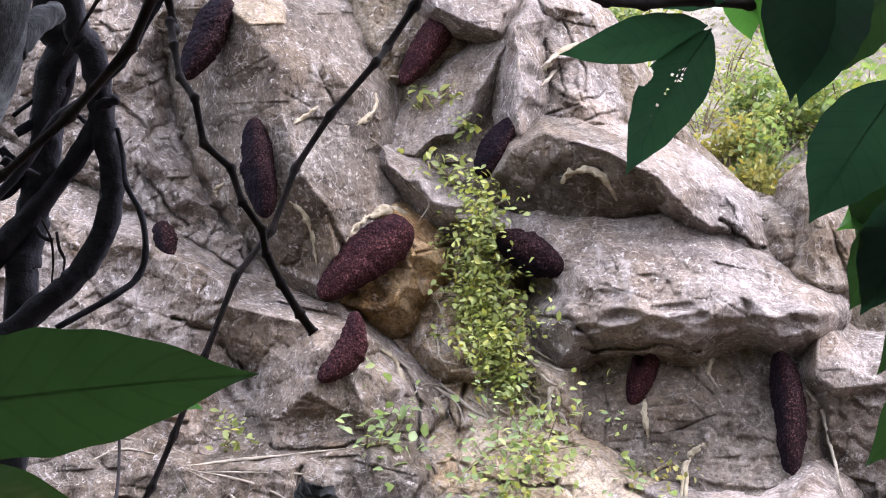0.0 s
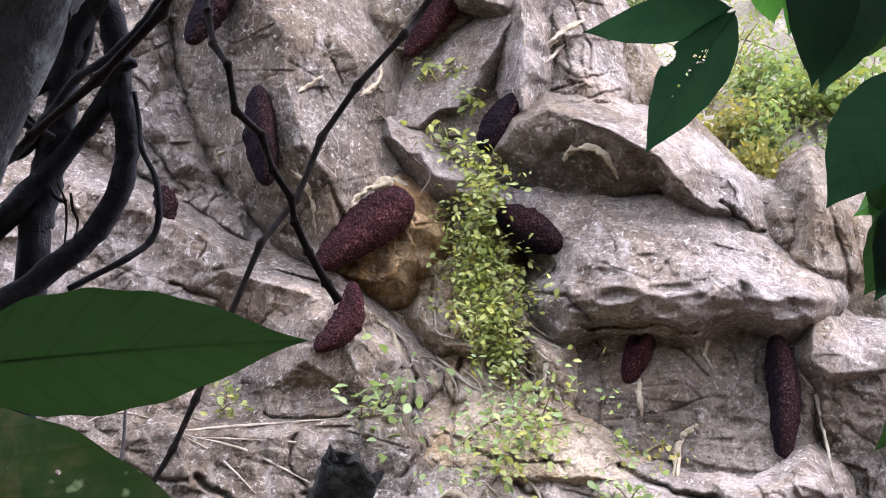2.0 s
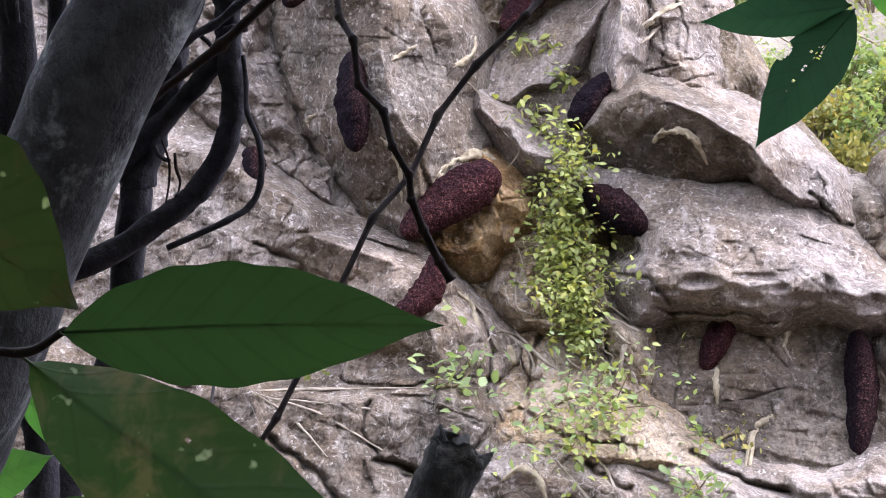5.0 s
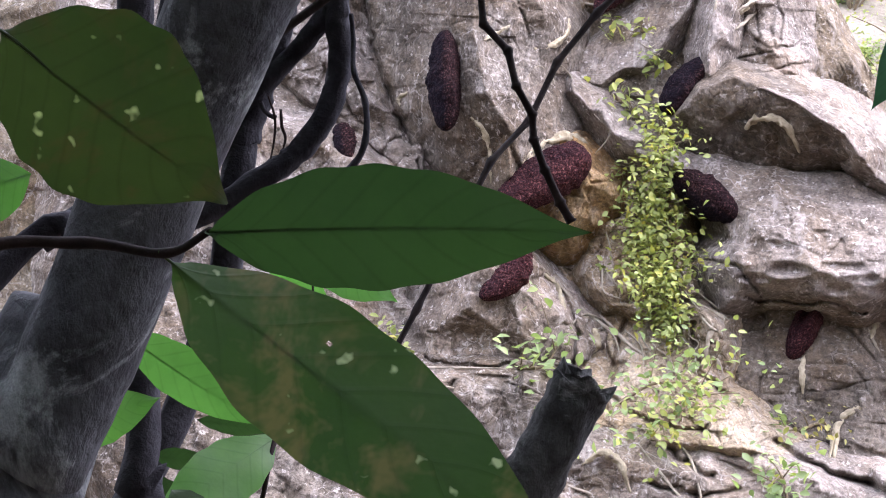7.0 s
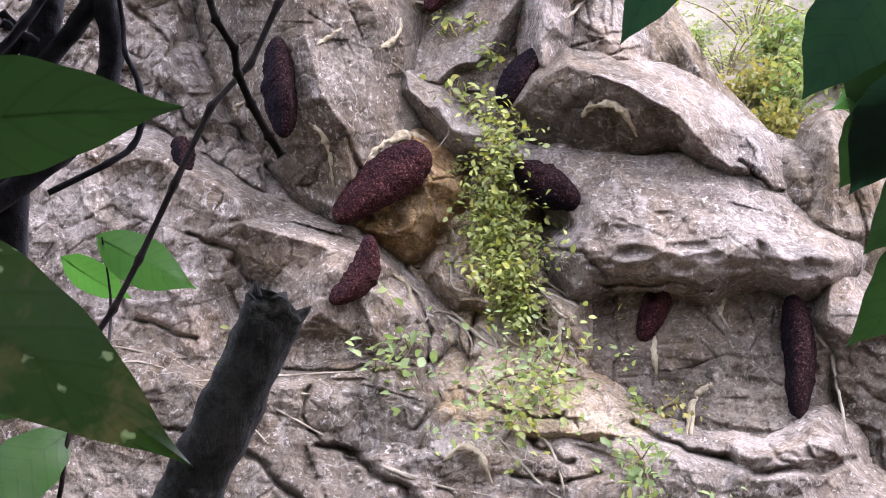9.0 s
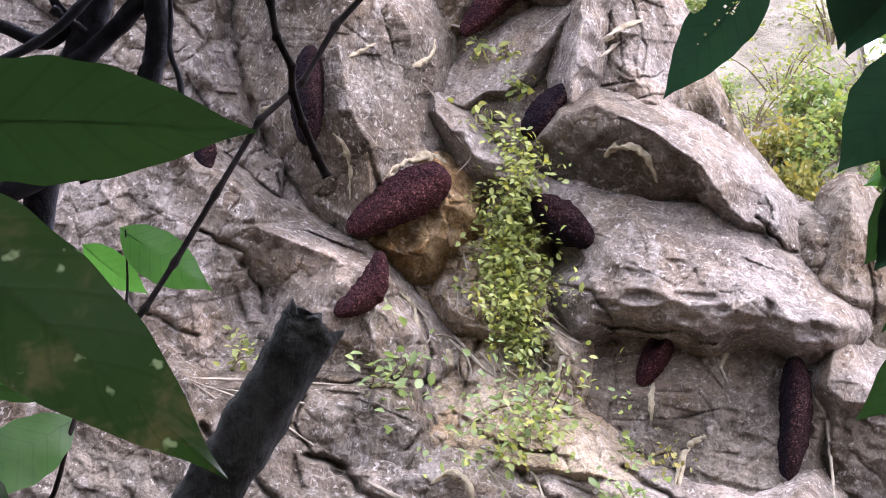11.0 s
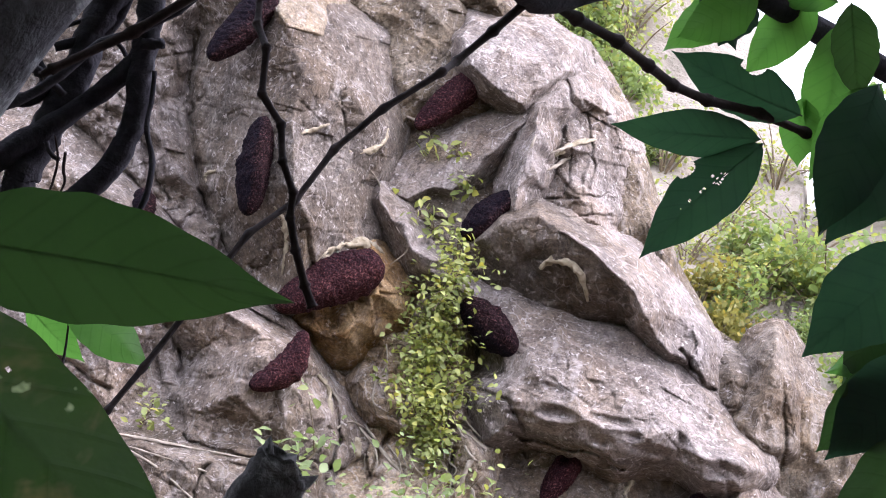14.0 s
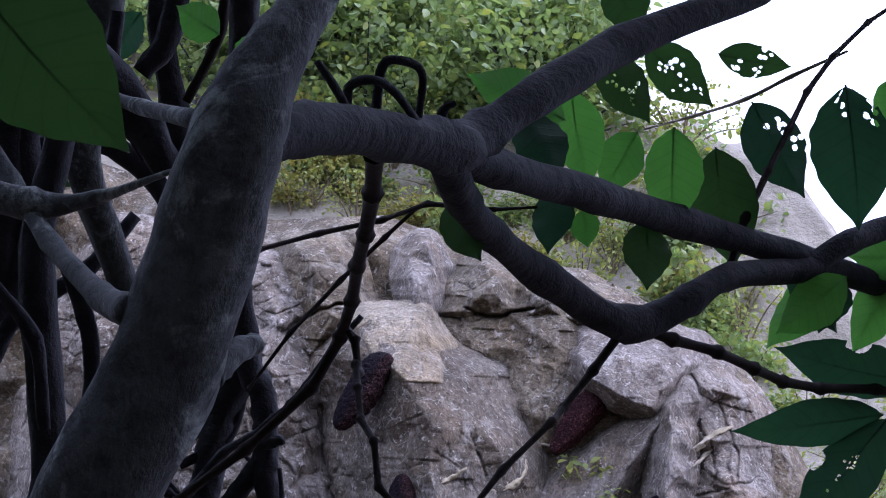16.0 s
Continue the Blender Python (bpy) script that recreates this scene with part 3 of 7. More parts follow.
def on_rock(u, v, lift=0.0):
    return Vector(outward(np.array([u]), np.array([v]), np.array([surface(u, v) + lift]))[0].tolist())


RIM = [(-9.0, 15.4), (-3.39, 13.32), (-2.16, 13.42), (-1.42, 13.12), (-0.58, 12.77), (0.47, 12.31), (1.05, 11.83), (1.47, 11.77), (1.95, 10.95), (2.43, 9.93), (2.90, 9.34), (3.65, 9.04), (9.0, 8.3)]
RIM_U, RIM_V = [p[0] for p in RIM], [p[1] for p in RIM]

gu, gk = np.meshgrid(np.arange(-9.5, 9.5, 0.04), np.linspace(0, 1, 340))
gv = -1.4 + gk * (np.interp(gu, RIM_U, RIM_V) + 0.3 + 1.4)
cliff = grid_mesh("cliff", gu, gv, face_base(gu, gv), gv < 99, ROCK_UMBER)
tagged(cliff, "weathered grey limestone cliff face with ochre stains", "cliff", kind="structure")

PITS = [((1.52, 8.64), 0.12, 0.04, 0.041), ((1.57, 8.41), 0.145, 0.066, 0.09), ((2.07, 8.46), 0.204, 0.048, 0.078), ((2.02, 8.26), 0.108, 0.055, 0.055), ((2.54, 8.26), 0.189, 0.048, 0.063), ((3.2, 8.25), 0.221, 0.077, 0.098), ((1.87, 8.81), 0.072, 0.02, 0.039), ((1.14, 8.53), 0.131, 0.066, 0.055), ((2.86, 8.29), 0.136, 0.048, 0.041), ((2.32, 8.38), 0.072, 0.055, 0.06), ((1.28, 8.3), 0.116, 0.04, 0.065)]

faceted("large angular grey boulder with a bright ridge on the cliff", ROCK_DARK,
        [(-2.77, 11.33, 0.30), (-2.80, 11.68, 0.50), (-2.64, 11.91, 0.80), (-2.34, 12.29, 1.00), (-2.21, 12.41, 1.00), (-1.76, 12.45, 0.95), (-1.50, 12.08, 0.90), (-0.94, 11.76, 0.70), (-0.65, 11.18, 0.60), (-0.55, 10.88, 0.60), (-0.51, 10.33, 0.50), (-0.53, 10.23, 0.45), (-0.44, 9.85, 0.50), (-0.47, 9.57, 0.60), (-0.88, 9.22, 0.90), (-1.10, 8.83, 0.80), (-1.55, 9.09, 0.40), (-1.96, 9.43, 0.30), (-2.19, 9.77, 0.30), (-2.41, 10.33, 0.30), (-2.57, 10.93, 0.30), (-2.63, 11.37, 0.30)],
        [(-1.96, 11.94, 1.35), (-1.79, 11.73, 1.50), (-1.48, 11.71, 1.30), (-1.07, 11.25, 1.20), (-0.82, 10.90, 1.10), (-1.50, 11.17, 1.50), (-1.48, 10.69, 1.50), (-1.27, 10.02, 1.45), (-1.07, 9.65, 1.30), (-2.09, 10.94, 0.95), (-1.76, 9.89, 0.95), (-0.83, 10.15, 0.95)], craggy=0.42, grooves=0.8)
# Brown stain, with shade on this left side also put into the colour.
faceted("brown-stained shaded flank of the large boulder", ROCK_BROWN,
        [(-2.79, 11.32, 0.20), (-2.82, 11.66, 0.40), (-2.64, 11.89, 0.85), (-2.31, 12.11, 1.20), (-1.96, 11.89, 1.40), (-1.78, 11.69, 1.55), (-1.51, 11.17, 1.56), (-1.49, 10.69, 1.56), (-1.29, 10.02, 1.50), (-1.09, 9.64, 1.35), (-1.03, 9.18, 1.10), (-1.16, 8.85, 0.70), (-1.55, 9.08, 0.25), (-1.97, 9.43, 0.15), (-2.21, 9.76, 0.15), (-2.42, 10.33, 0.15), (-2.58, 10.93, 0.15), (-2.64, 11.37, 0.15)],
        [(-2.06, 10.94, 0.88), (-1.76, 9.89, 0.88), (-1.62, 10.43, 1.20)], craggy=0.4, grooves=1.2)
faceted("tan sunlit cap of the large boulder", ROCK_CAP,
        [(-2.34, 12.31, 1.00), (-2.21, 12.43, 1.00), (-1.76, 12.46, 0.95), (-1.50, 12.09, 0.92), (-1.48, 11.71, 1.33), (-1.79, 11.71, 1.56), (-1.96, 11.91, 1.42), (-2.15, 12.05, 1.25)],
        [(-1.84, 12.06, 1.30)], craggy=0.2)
faceted("long diagonal grey rock rib with a bright upper edge", ROCK,
        [(-5.47, 11.38, 0.30), (-3.64, 10.26, 0.30), (-2.87, 9.78, 0.35), (-2.49, 9.54, 0.35), (-2.00, 9.20, 0.35), (-1.63, 8.90, 0.40), (-1.16, 8.72, 0.45), (-0.85, 8.60, 0.40), (-0.49, 8.20, 0.30), (-0.21, 7.95, 0.20), (0.02, 7.71, 0.30), (-0.09, 7.58, 0.40), (-0.37, 7.26, 0.60), (-0.75, 7.34, 0.80), (-1.61, 7.35, 0.80), (-2.32, 7.28, 0.70), (-3.29, 7.58, 0.60), (-5.17, 8.08, 0.60)],
        [(-5.32, 9.73, 0.80), (-3.66, 9.69, 0.95), (-2.86, 9.44, 1.00), (-2.10, 8.99, 1.05), (-1.63, 8.61, 1.10), (-1.24, 8.46, 1.15), (-0.95, 8.09, 1.10), (-0.74, 8.30, 0.95), (-2.41, 8.57, 0.95), (-2.02, 8.73, 1.08), (-1.77, 8.00, 0.50), (-2.00, 7.81, 0.50), (-1.26, 7.82, 1.15), (-0.95, 7.60, 0.80), (-0.75, 7.59, 0.95), (-0.44, 7.83, 0.70), (-1.56, 7.59, 0.85), (-3.29, 8.59, 0.90), (-2.49, 7.91, 0.95), (-3.05, 9.10, 0.85)], craggy=0.6)
faceted("low fissured slab of grey limestone", ROCK_DARK,
        [(-5.16, 7.97, 0.70), (-3.29, 7.60, 0.75), (-2.73, 7.59, 0.75), (-2.32, 7.30, 0.75), (-1.61, 7.37, 0.75), (-0.75, 7.37, 0.75), (-0.39, 7.25, 0.80), (-0.28, 7.00, 1.00), (-0.13, 6.58, 1.10), (0.07, 6.32, 1.15), (0.06, 5.51, 1.20), (-1.40, 5.52, 1.30), (-3.87, 5.53, 1.20), (-4.73, 6.34, 1.00)],
        [(-2.41, 7.17, 1.20), (-1.56, 7.12, 1.15), (-0.75, 7.16, 1.15), (-1.33, 6.74, 1.10), (-0.93, 6.51, 0.95), (-0.83, 7.05, 1.10), (-1.64, 6.85, 1.05), (-1.62, 6.33, 1.30), (-2.33, 6.59, 1.10), (-2.31, 7.17, 0.95), (-2.97, 7.12, 1.00), (-3.45, 6.75, 1.20), (-2.92, 6.33, 1.00), (-2.01, 6.02, 1.20), (-0.92, 6.07, 1.25), (-0.43, 6.43, 1.10), (-0.33, 6.84, 1.20)], craggy=0.5, strata=0.7)
faceted("ochre-stained rock overhang behind a honeycomb", ROCK_OCHRE,
        [(-1.19, 8.76, 0.30), (-0.92, 9.30, 0.50), (-0.71, 9.54, 0.70), (-0.42, 9.62, 0.75), (-0.18, 9.47, 0.65), (0.10, 9.18, 0.40), (-0.03, 8.93, 0.60), (-0.23, 8.68, 0.50), (-0.36, 8.38, 0.30), (-0.49, 8.36, 0.30), (-0.74, 8.48, 0.30)],
        [(-0.32, 9.34, 0.95), (-0.16, 9.14, 0.85), (-0.30, 8.97, 0.90), (-0.48, 8.69, 0.85), (-0.66, 8.61, 0.70), (-0.74, 9.09, 0.45)], craggy=0.9)
faceted("broad sloping slab of pale limestone with a pitted lip", ROCK_PALE,
        [(0.20, 9.50, 0.35), (0.64, 9.47, 0.45), (0.92, 9.47, 0.50), (1.26, 9.37, 0.50), (1.75, 9.38, 0.50), (2.19, 9.40, 0.50), (2.51, 9.28, 0.45), (2.91, 8.95, 0.50), (3.20, 8.67, 0.55), (3.42, 8.51, 0.75), (3.49, 8.35, 0.90), (3.30, 8.19, 0.95), (3.02, 8.12, 0.90), (2.76, 8.25, 0.90), (2.40, 8.16, 0.85), (2.21, 8.07, 0.85), (1.93, 8.14, 0.85), (1.65, 8.19, 0.80), (1.34, 8.16, 0.75), (1.05, 8.05, 0.70), (0.90, 8.22, 0.60), (0.82, 8.44, 0.50), (1.05, 8.67, 0.65), (0.94, 8.97, 0.60), (0.73, 9.18, 0.55), (0.53, 9.36, 0.40)],
        [(1.11, 8.53, 1.00), (1.42, 8.55, 1.10), (1.93, 8.43, 1.20), (2.47, 8.38, 1.22), (3.01, 8.32, 1.20), (3.32, 8.40, 1.00), (1.56, 8.94, 0.95), (2.13, 8.80, 1.05), (2.71, 8.55, 1.10), (1.16, 9.06, 0.75), (2.07, 9.13, 0.70), (1.26, 8.31, 1.00), (1.68, 8.34, 1.10)], craggy=0.45, pockets=PITS)
faceted("shaded flat rock wall below the slab", ROCK_SHADE,
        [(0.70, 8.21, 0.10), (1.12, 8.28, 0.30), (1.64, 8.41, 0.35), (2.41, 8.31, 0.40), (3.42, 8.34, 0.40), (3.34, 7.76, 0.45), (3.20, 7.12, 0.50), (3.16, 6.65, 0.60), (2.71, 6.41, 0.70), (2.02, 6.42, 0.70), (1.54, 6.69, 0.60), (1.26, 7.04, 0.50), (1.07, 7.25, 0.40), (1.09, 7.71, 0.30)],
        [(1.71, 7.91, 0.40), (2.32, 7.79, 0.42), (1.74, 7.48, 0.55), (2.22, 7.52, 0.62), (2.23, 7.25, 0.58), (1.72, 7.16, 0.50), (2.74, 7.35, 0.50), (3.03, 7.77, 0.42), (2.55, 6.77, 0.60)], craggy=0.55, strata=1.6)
# The hump's dark tone carries the shade on its overhung face.
faceted("rounded dark rock hump with a pale old wax mark", ROCK_SHADE,
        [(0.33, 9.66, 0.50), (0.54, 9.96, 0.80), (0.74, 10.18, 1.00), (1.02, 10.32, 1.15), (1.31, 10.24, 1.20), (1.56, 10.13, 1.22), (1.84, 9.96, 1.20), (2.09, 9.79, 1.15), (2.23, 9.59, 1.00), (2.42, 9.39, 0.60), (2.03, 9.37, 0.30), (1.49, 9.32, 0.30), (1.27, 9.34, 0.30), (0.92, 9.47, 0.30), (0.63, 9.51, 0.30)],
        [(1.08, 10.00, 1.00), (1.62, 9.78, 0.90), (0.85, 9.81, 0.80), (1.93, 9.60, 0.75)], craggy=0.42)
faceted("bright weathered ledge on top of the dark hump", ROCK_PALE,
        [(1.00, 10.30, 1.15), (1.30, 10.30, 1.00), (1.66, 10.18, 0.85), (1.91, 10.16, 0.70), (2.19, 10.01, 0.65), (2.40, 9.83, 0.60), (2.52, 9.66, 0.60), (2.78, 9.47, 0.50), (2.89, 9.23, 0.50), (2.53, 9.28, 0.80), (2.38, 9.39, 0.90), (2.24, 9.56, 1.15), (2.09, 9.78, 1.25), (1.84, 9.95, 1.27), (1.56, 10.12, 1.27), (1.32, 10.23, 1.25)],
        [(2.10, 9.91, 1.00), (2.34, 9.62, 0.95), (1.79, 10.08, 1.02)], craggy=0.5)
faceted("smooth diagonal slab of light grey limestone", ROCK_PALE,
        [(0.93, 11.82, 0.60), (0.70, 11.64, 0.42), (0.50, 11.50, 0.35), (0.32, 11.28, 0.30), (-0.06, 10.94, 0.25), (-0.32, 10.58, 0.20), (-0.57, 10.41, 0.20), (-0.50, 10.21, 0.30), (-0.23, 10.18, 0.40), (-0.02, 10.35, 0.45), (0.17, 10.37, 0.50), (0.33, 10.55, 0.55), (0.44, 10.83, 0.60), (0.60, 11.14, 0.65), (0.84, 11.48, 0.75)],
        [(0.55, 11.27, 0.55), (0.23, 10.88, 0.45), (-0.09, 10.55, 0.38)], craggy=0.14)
faceted("pale rib of limestone running down beside the gully", ROCK_PALE,
        [(-0.52, 10.28, 0.50), (-0.20, 10.08, 0.45), (0.12, 9.78, 0.45), (0.38, 9.62, 0.50), (0.64, 9.49, 0.50), (0.66, 9.34, 0.70), (0.43, 9.38, 0.75), (0.11, 9.51, 0.75), (-0.10, 9.69, 0.75), (-0.33, 9.93, 0.75), (-0.48, 10.11, 0.70)],
        [(-0.20, 9.93, 0.85), (0.11, 9.62, 0.85)], craggy=0.25)
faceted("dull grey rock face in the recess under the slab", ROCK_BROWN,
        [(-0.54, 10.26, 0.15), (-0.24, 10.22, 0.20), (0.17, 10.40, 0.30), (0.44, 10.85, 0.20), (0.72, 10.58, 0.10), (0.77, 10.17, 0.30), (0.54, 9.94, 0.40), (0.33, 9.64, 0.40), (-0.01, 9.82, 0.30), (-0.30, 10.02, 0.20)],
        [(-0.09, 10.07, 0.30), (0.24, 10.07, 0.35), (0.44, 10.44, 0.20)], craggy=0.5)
faceted("narrow upright spur of pale streaked rock", ROCK_PALE,
        [(0.94, 11.76, 0.75), (1.10, 11.59, 0.55), (1.05, 11.37, 0.45), (1.07, 10.87, 0.40), (1.03, 10.60, 0.40), (0.94, 10.30, 0.50), (0.79, 10.18, 0.80), (0.75, 10.59, 0.95), (0.81, 11.04, 1.00), (0.83, 11.29, 1.00), (0.82, 11.51, 0.95)],
        [(0.91, 11.21, 1.00), (0.90, 10.76, 0.95)], craggy=0.22)
faceted("pale bleached boulder near the rim of the cliff", ROCK_PALE,
        [(-0.09, 12.06, 0.70), (-0.04, 12.29, 0.50), (0.26, 12.40, 0.40), (0.64, 12.36, 0.35), (0.98, 12.20, 0.35), (1.01, 12.00, 0.50), (0.80, 11.77, 0.75), (0.63, 11.51, 0.90), (0.31, 11.63, 0.95), (0.05, 11.80, 0.90)],
        [(0.30, 12.04, 0.85), (0.70, 12.00, 0.75)], craggy=0.22)
faceted("tall dull brown boulder face", ROCK_UMBER,
        [(-1.53, 12.07, 0.20), (-1.49, 12.42, 0.30), (-1.14, 12.61, 0.35), (-0.68, 12.58, 0.45), (-0.27, 12.51, 0.45), (-0.05, 12.12, 0.50), (0.19, 11.72, 0.45), (0.06, 11.32, 0.40), (-0.47, 10.86, 0.25), (-0.67, 11.12, 0.20), (-0.97, 11.72, 0.20)],
        [(-0.68, 12.10, 0.50), (-0.53, 11.39, 0.55), (-0.14, 11.91, 0.50), (-1.21, 12.22, 0.40)], craggy=0.45, grooves=1.0)
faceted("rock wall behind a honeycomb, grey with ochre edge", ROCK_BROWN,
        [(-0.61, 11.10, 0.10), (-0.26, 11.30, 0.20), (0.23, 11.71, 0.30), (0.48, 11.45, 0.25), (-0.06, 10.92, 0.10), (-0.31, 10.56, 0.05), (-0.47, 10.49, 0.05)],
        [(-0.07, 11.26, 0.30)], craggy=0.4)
faceted("jagged dark rock at the top of the cliff", ROCK_UMBER,
        [(-1.29, 12.45, 0.30), (-1.48, 12.52, 0.30), (-1.29, 12.86, 0.40), (-1.09, 13.17, 0.40), (-0.72, 12.95, 0.35), (-0.11, 12.90, 0.30), (0.57, 12.48, 0.20), (0.61, 12.34, 0.20), (0.27, 12.37, 0.30), (-0.26, 12.48, 0.40), (-0.73, 12.53, 0.40)],
        [(-1.03, 12.87, 0.80), (-0.52, 12.73, 0.65), (0.07, 12.61, 0.55), (-1.25, 12.56, 0.60)], craggy=0.8)
faceted("blocky weathered rock at the top of the cliff", ROCK_UMBER,
        [(-3.11, 12.28, 0.20), (-3.18, 12.72, 0.20), (-3.07, 13.31, 0.20), (-2.71, 13.33, 0.25), (-2.49, 13.07, 0.30), (-2.37, 12.70, 0.40), (-2.24, 12.41, 0.50), (-2.36, 12.29, 0.50), (-2.77, 11.99, 0.40)],
        [(-2.84, 13.05, 0.60), (-2.77, 12.61, 0.65), (-2.56, 12.43, 0.75)], craggy=0.6)
faceted("upright flake of pale rock near the rim", ROCK_PALE,
        [(-1.86, 13.20, 0.20), (-1.74, 13.36, 0.25), (-1.61, 13.06, 0.25), (-1.57, 12.58, 0.30), (-1.61, 12.30, 0.35), (-1.74, 12.55, 0.60), (-1.84, 12.92, 0.60)],
        [(-1.71, 12.84, 0.60)], craggy=0.3)
faceted("cracked grey rock beside the cliff rim", ROCK,
        [(0.87, 12.12, 0.20), (1.05, 12.21, 0.10), (1.31, 11.92, 0.10), (1.54, 11.62, 0.10), (1.71, 11.30, 0.10), (1.73, 10.87, 0.10), (1.76, 10.25, 0.20), (1.39, 10.13, 0.40), (1.05, 10.29, 0.40), (1.03, 10.78, 0.25), (1.05, 11.30, 0.25), (1.10, 11.59, 0.30)],
        [(1.14, 11.74, 0.55), (1.19, 11.16, 0.60), (1.42, 11.16, 0.50), (1.09, 10.94, 0.40), (1.40, 10.65, 0.60), (1.56, 10.44, 0.50), (1.18, 10.52, 0.50)], craggy=0.6, strata=0.8)
faceted("pale wedge of limestone beside the slab", ROCK,
        [(3.39, 8.28, 0.60), (3.52, 8.08, 0.60), (3.67, 7.96, 0.55), (4.17, 7.89, 0.50), (4.26, 7.74, 0.50), (3.94, 7.63, 0.65), (3.48, 7.61, 0.75), (3.31, 7.75, 0.75)],
        [(3.50, 7.84, 0.75)], craggy=0.2)
faceted("ochre rock wall behind the climbing plants", ROCK_TAN,
        [(-0.05, 9.19, 0.20), (0.27, 9.39, 0.20), (0.58, 9.38, 0.25), (0.54, 8.78, 0.30), (0.77, 8.13, 0.45), (0.38, 7.94, 0.50), (-0.03, 7.96, 0.50), (-0.25, 8.24, 0.40), (-0.20, 8.68, 0.30)],
        [(0.20, 8.79, 0.40), (0.34, 8.28, 0.50)], craggy=0.8)
faceted("leaning streaked rock pillar at the edge of the slope", ROCK_BROWN,
        [(3.29, 9.34, 0.40), (3.37, 9.59, 0.50), (3.48, 9.69, 0.45), (3.65, 9.50, 0.30), (3.80, 9.18, 0.30), (3.77, 8.60, 0.40), (3.50, 8.46, 0.50), (3.30, 8.56, 0.50), (3.21, 8.77, 0.50), (3.29, 9.05, 0.50)],
        [(3.48, 9.45, 0.70), (3.45, 8.98, 0.72), (3.42, 8.63, 0.70), (3.65, 8.91, 0.40)], craggy=0.6, grooves=3.5)
faceted("streaked rock flake leaning on the pillar", ROCK_BROWN,
        [(2.89, 9.23, 0.20), (3.07, 9.34, 0.30), (3.32, 9.32, 0.30), (3.30, 9.05, 0.35), (3.23, 8.77, 0.40), (3.14, 8.71, 0.40), (2.94, 8.93, 0.30)],
        [(3.13, 9.12, 0.55), (3.19, 8.93, 0.60)], craggy=0.6, grooves=3.0)
faceted("weathered grey blocks above the slab", ROCK,
        [(2.45, 9.43, 0.30), (2.78, 9.43, 0.30), (2.99, 9.29, 0.30), (3.01, 8.97, 0.40), (3.21, 8.66, 0.50), (2.92, 8.90, 0.50), (2.54, 9.25, 0.50)],
        [(2.79, 9.21, 0.70), (2.66, 9.35, 0.60)], craggy=0.8)
faceted("broken ochre rock at the foot of the climbing plants", ROCK_TAN,
        [(-0.49, 8.30, 0.10), (-0.03, 8.06, 0.10), (0.39, 8.28, 0.05), (0.75, 8.10, 0.40), (1.05, 7.88, 0.60), (1.11, 7.60, 0.60), (1.08, 7.28, 0.60), (1.31, 7.04, 0.80), (1.55, 6.77, 0.90), (1.83, 6.53, 1.00), (1.32, 6.70, 1.10), (0.57, 6.73, 1.15), (-0.43, 6.74, 1.00), (-0.43, 7.00, 0.70), (-0.37, 7.26, 0.40), (-0.09, 7.58, 0.20), (-0.23, 7.93, 0.10)],
        [(0.87, 7.96, 0.75), (1.01, 7.74, 0.80), (0.88, 7.55, 0.70), (0.57, 7.40, 0.55), (0.06, 7.31, 0.60), (-0.27, 7.42, 0.60), (1.05, 6.96, 1.00), (0.34, 6.67, 1.05), (0.76, 7.08, 0.95), (0.22, 7.73, 0.30), (-0.07, 7.04, 0.80), (0.48, 7.83, 0.30), (1.34, 6.70, 1.05)], craggy=0.8)
faceted("stepped grey ledges at the bottom of the cliff", ROCK,
        [(-0.98, 6.64, 0.90), (-0.43, 6.83, 0.95), (0.07, 6.87, 1.00), (0.57, 6.81, 1.00), (1.32, 6.72, 1.00), (1.82, 6.72, 0.90), (2.31, 6.61, 0.80), (2.65, 6.61, 0.80), (3.17, 6.85, 0.70), (3.36, 6.71, 0.70), (3.38, 6.31, 0.80), (3.74, 6.05, 0.80), (3.69, 5.45, 1.10), (-1.40, 5.47, 1.20)],
        [(-0.68, 6.38, 1.25), (0.07, 6.53, 1.25), (0.07, 6.27, 1.15), (0.81, 6.37, 1.30), (0.86, 6.11, 1.20), (1.81, 6.49, 1.25), (2.55, 6.44, 1.20), (3.05, 6.59, 1.15), (3.27, 6.51, 1.05), (-0.43, 6.02, 1.30), (1.05, 5.96, 1.35), (2.28, 6.16, 1.10), (2.77, 6.05, 1.25), (0.36, 5.91, 1.35)], craggy=0.55, strata=0.8)
faceted("rough grey rock on the flank of the boulder", ROCK_PALE,
        [(-2.57, 11.31, 0.20), (-2.52, 10.74, 0.20), (-2.29, 10.13, 0.25), (-2.01, 9.65, 0.30), (-1.58, 8.94, 0.35), (-2.00, 9.16, 0.35), (-2.54, 9.56, 0.40), (-2.87, 9.77, 0.40), (-3.64, 10.26, 0.40), (-4.56, 10.98, 0.40), (-5.54, 12.15, 0.40), (-4.97, 13.47, 0.40), (-3.81, 13.37, 0.30), (-2.76, 12.67, 0.30), (-2.62, 12.07, 0.25)],
        [(-2.96, 11.32, 0.70), (-2.84, 10.45, 0.80), (-2.50, 9.90, 0.65), (-3.71, 11.40, 0.75), (-3.29, 10.83, 0.60), (-3.30, 12.09, 0.75), (-3.99, 12.50, 0.70), (-2.70, 10.93, 0.45)], craggy=0.75)
faceted("dark rock below the pale wedge, shade in its colour", ROCK_SHADE,
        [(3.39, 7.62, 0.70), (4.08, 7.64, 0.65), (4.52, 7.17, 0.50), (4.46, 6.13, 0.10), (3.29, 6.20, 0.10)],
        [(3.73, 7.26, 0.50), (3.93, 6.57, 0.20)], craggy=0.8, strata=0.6)

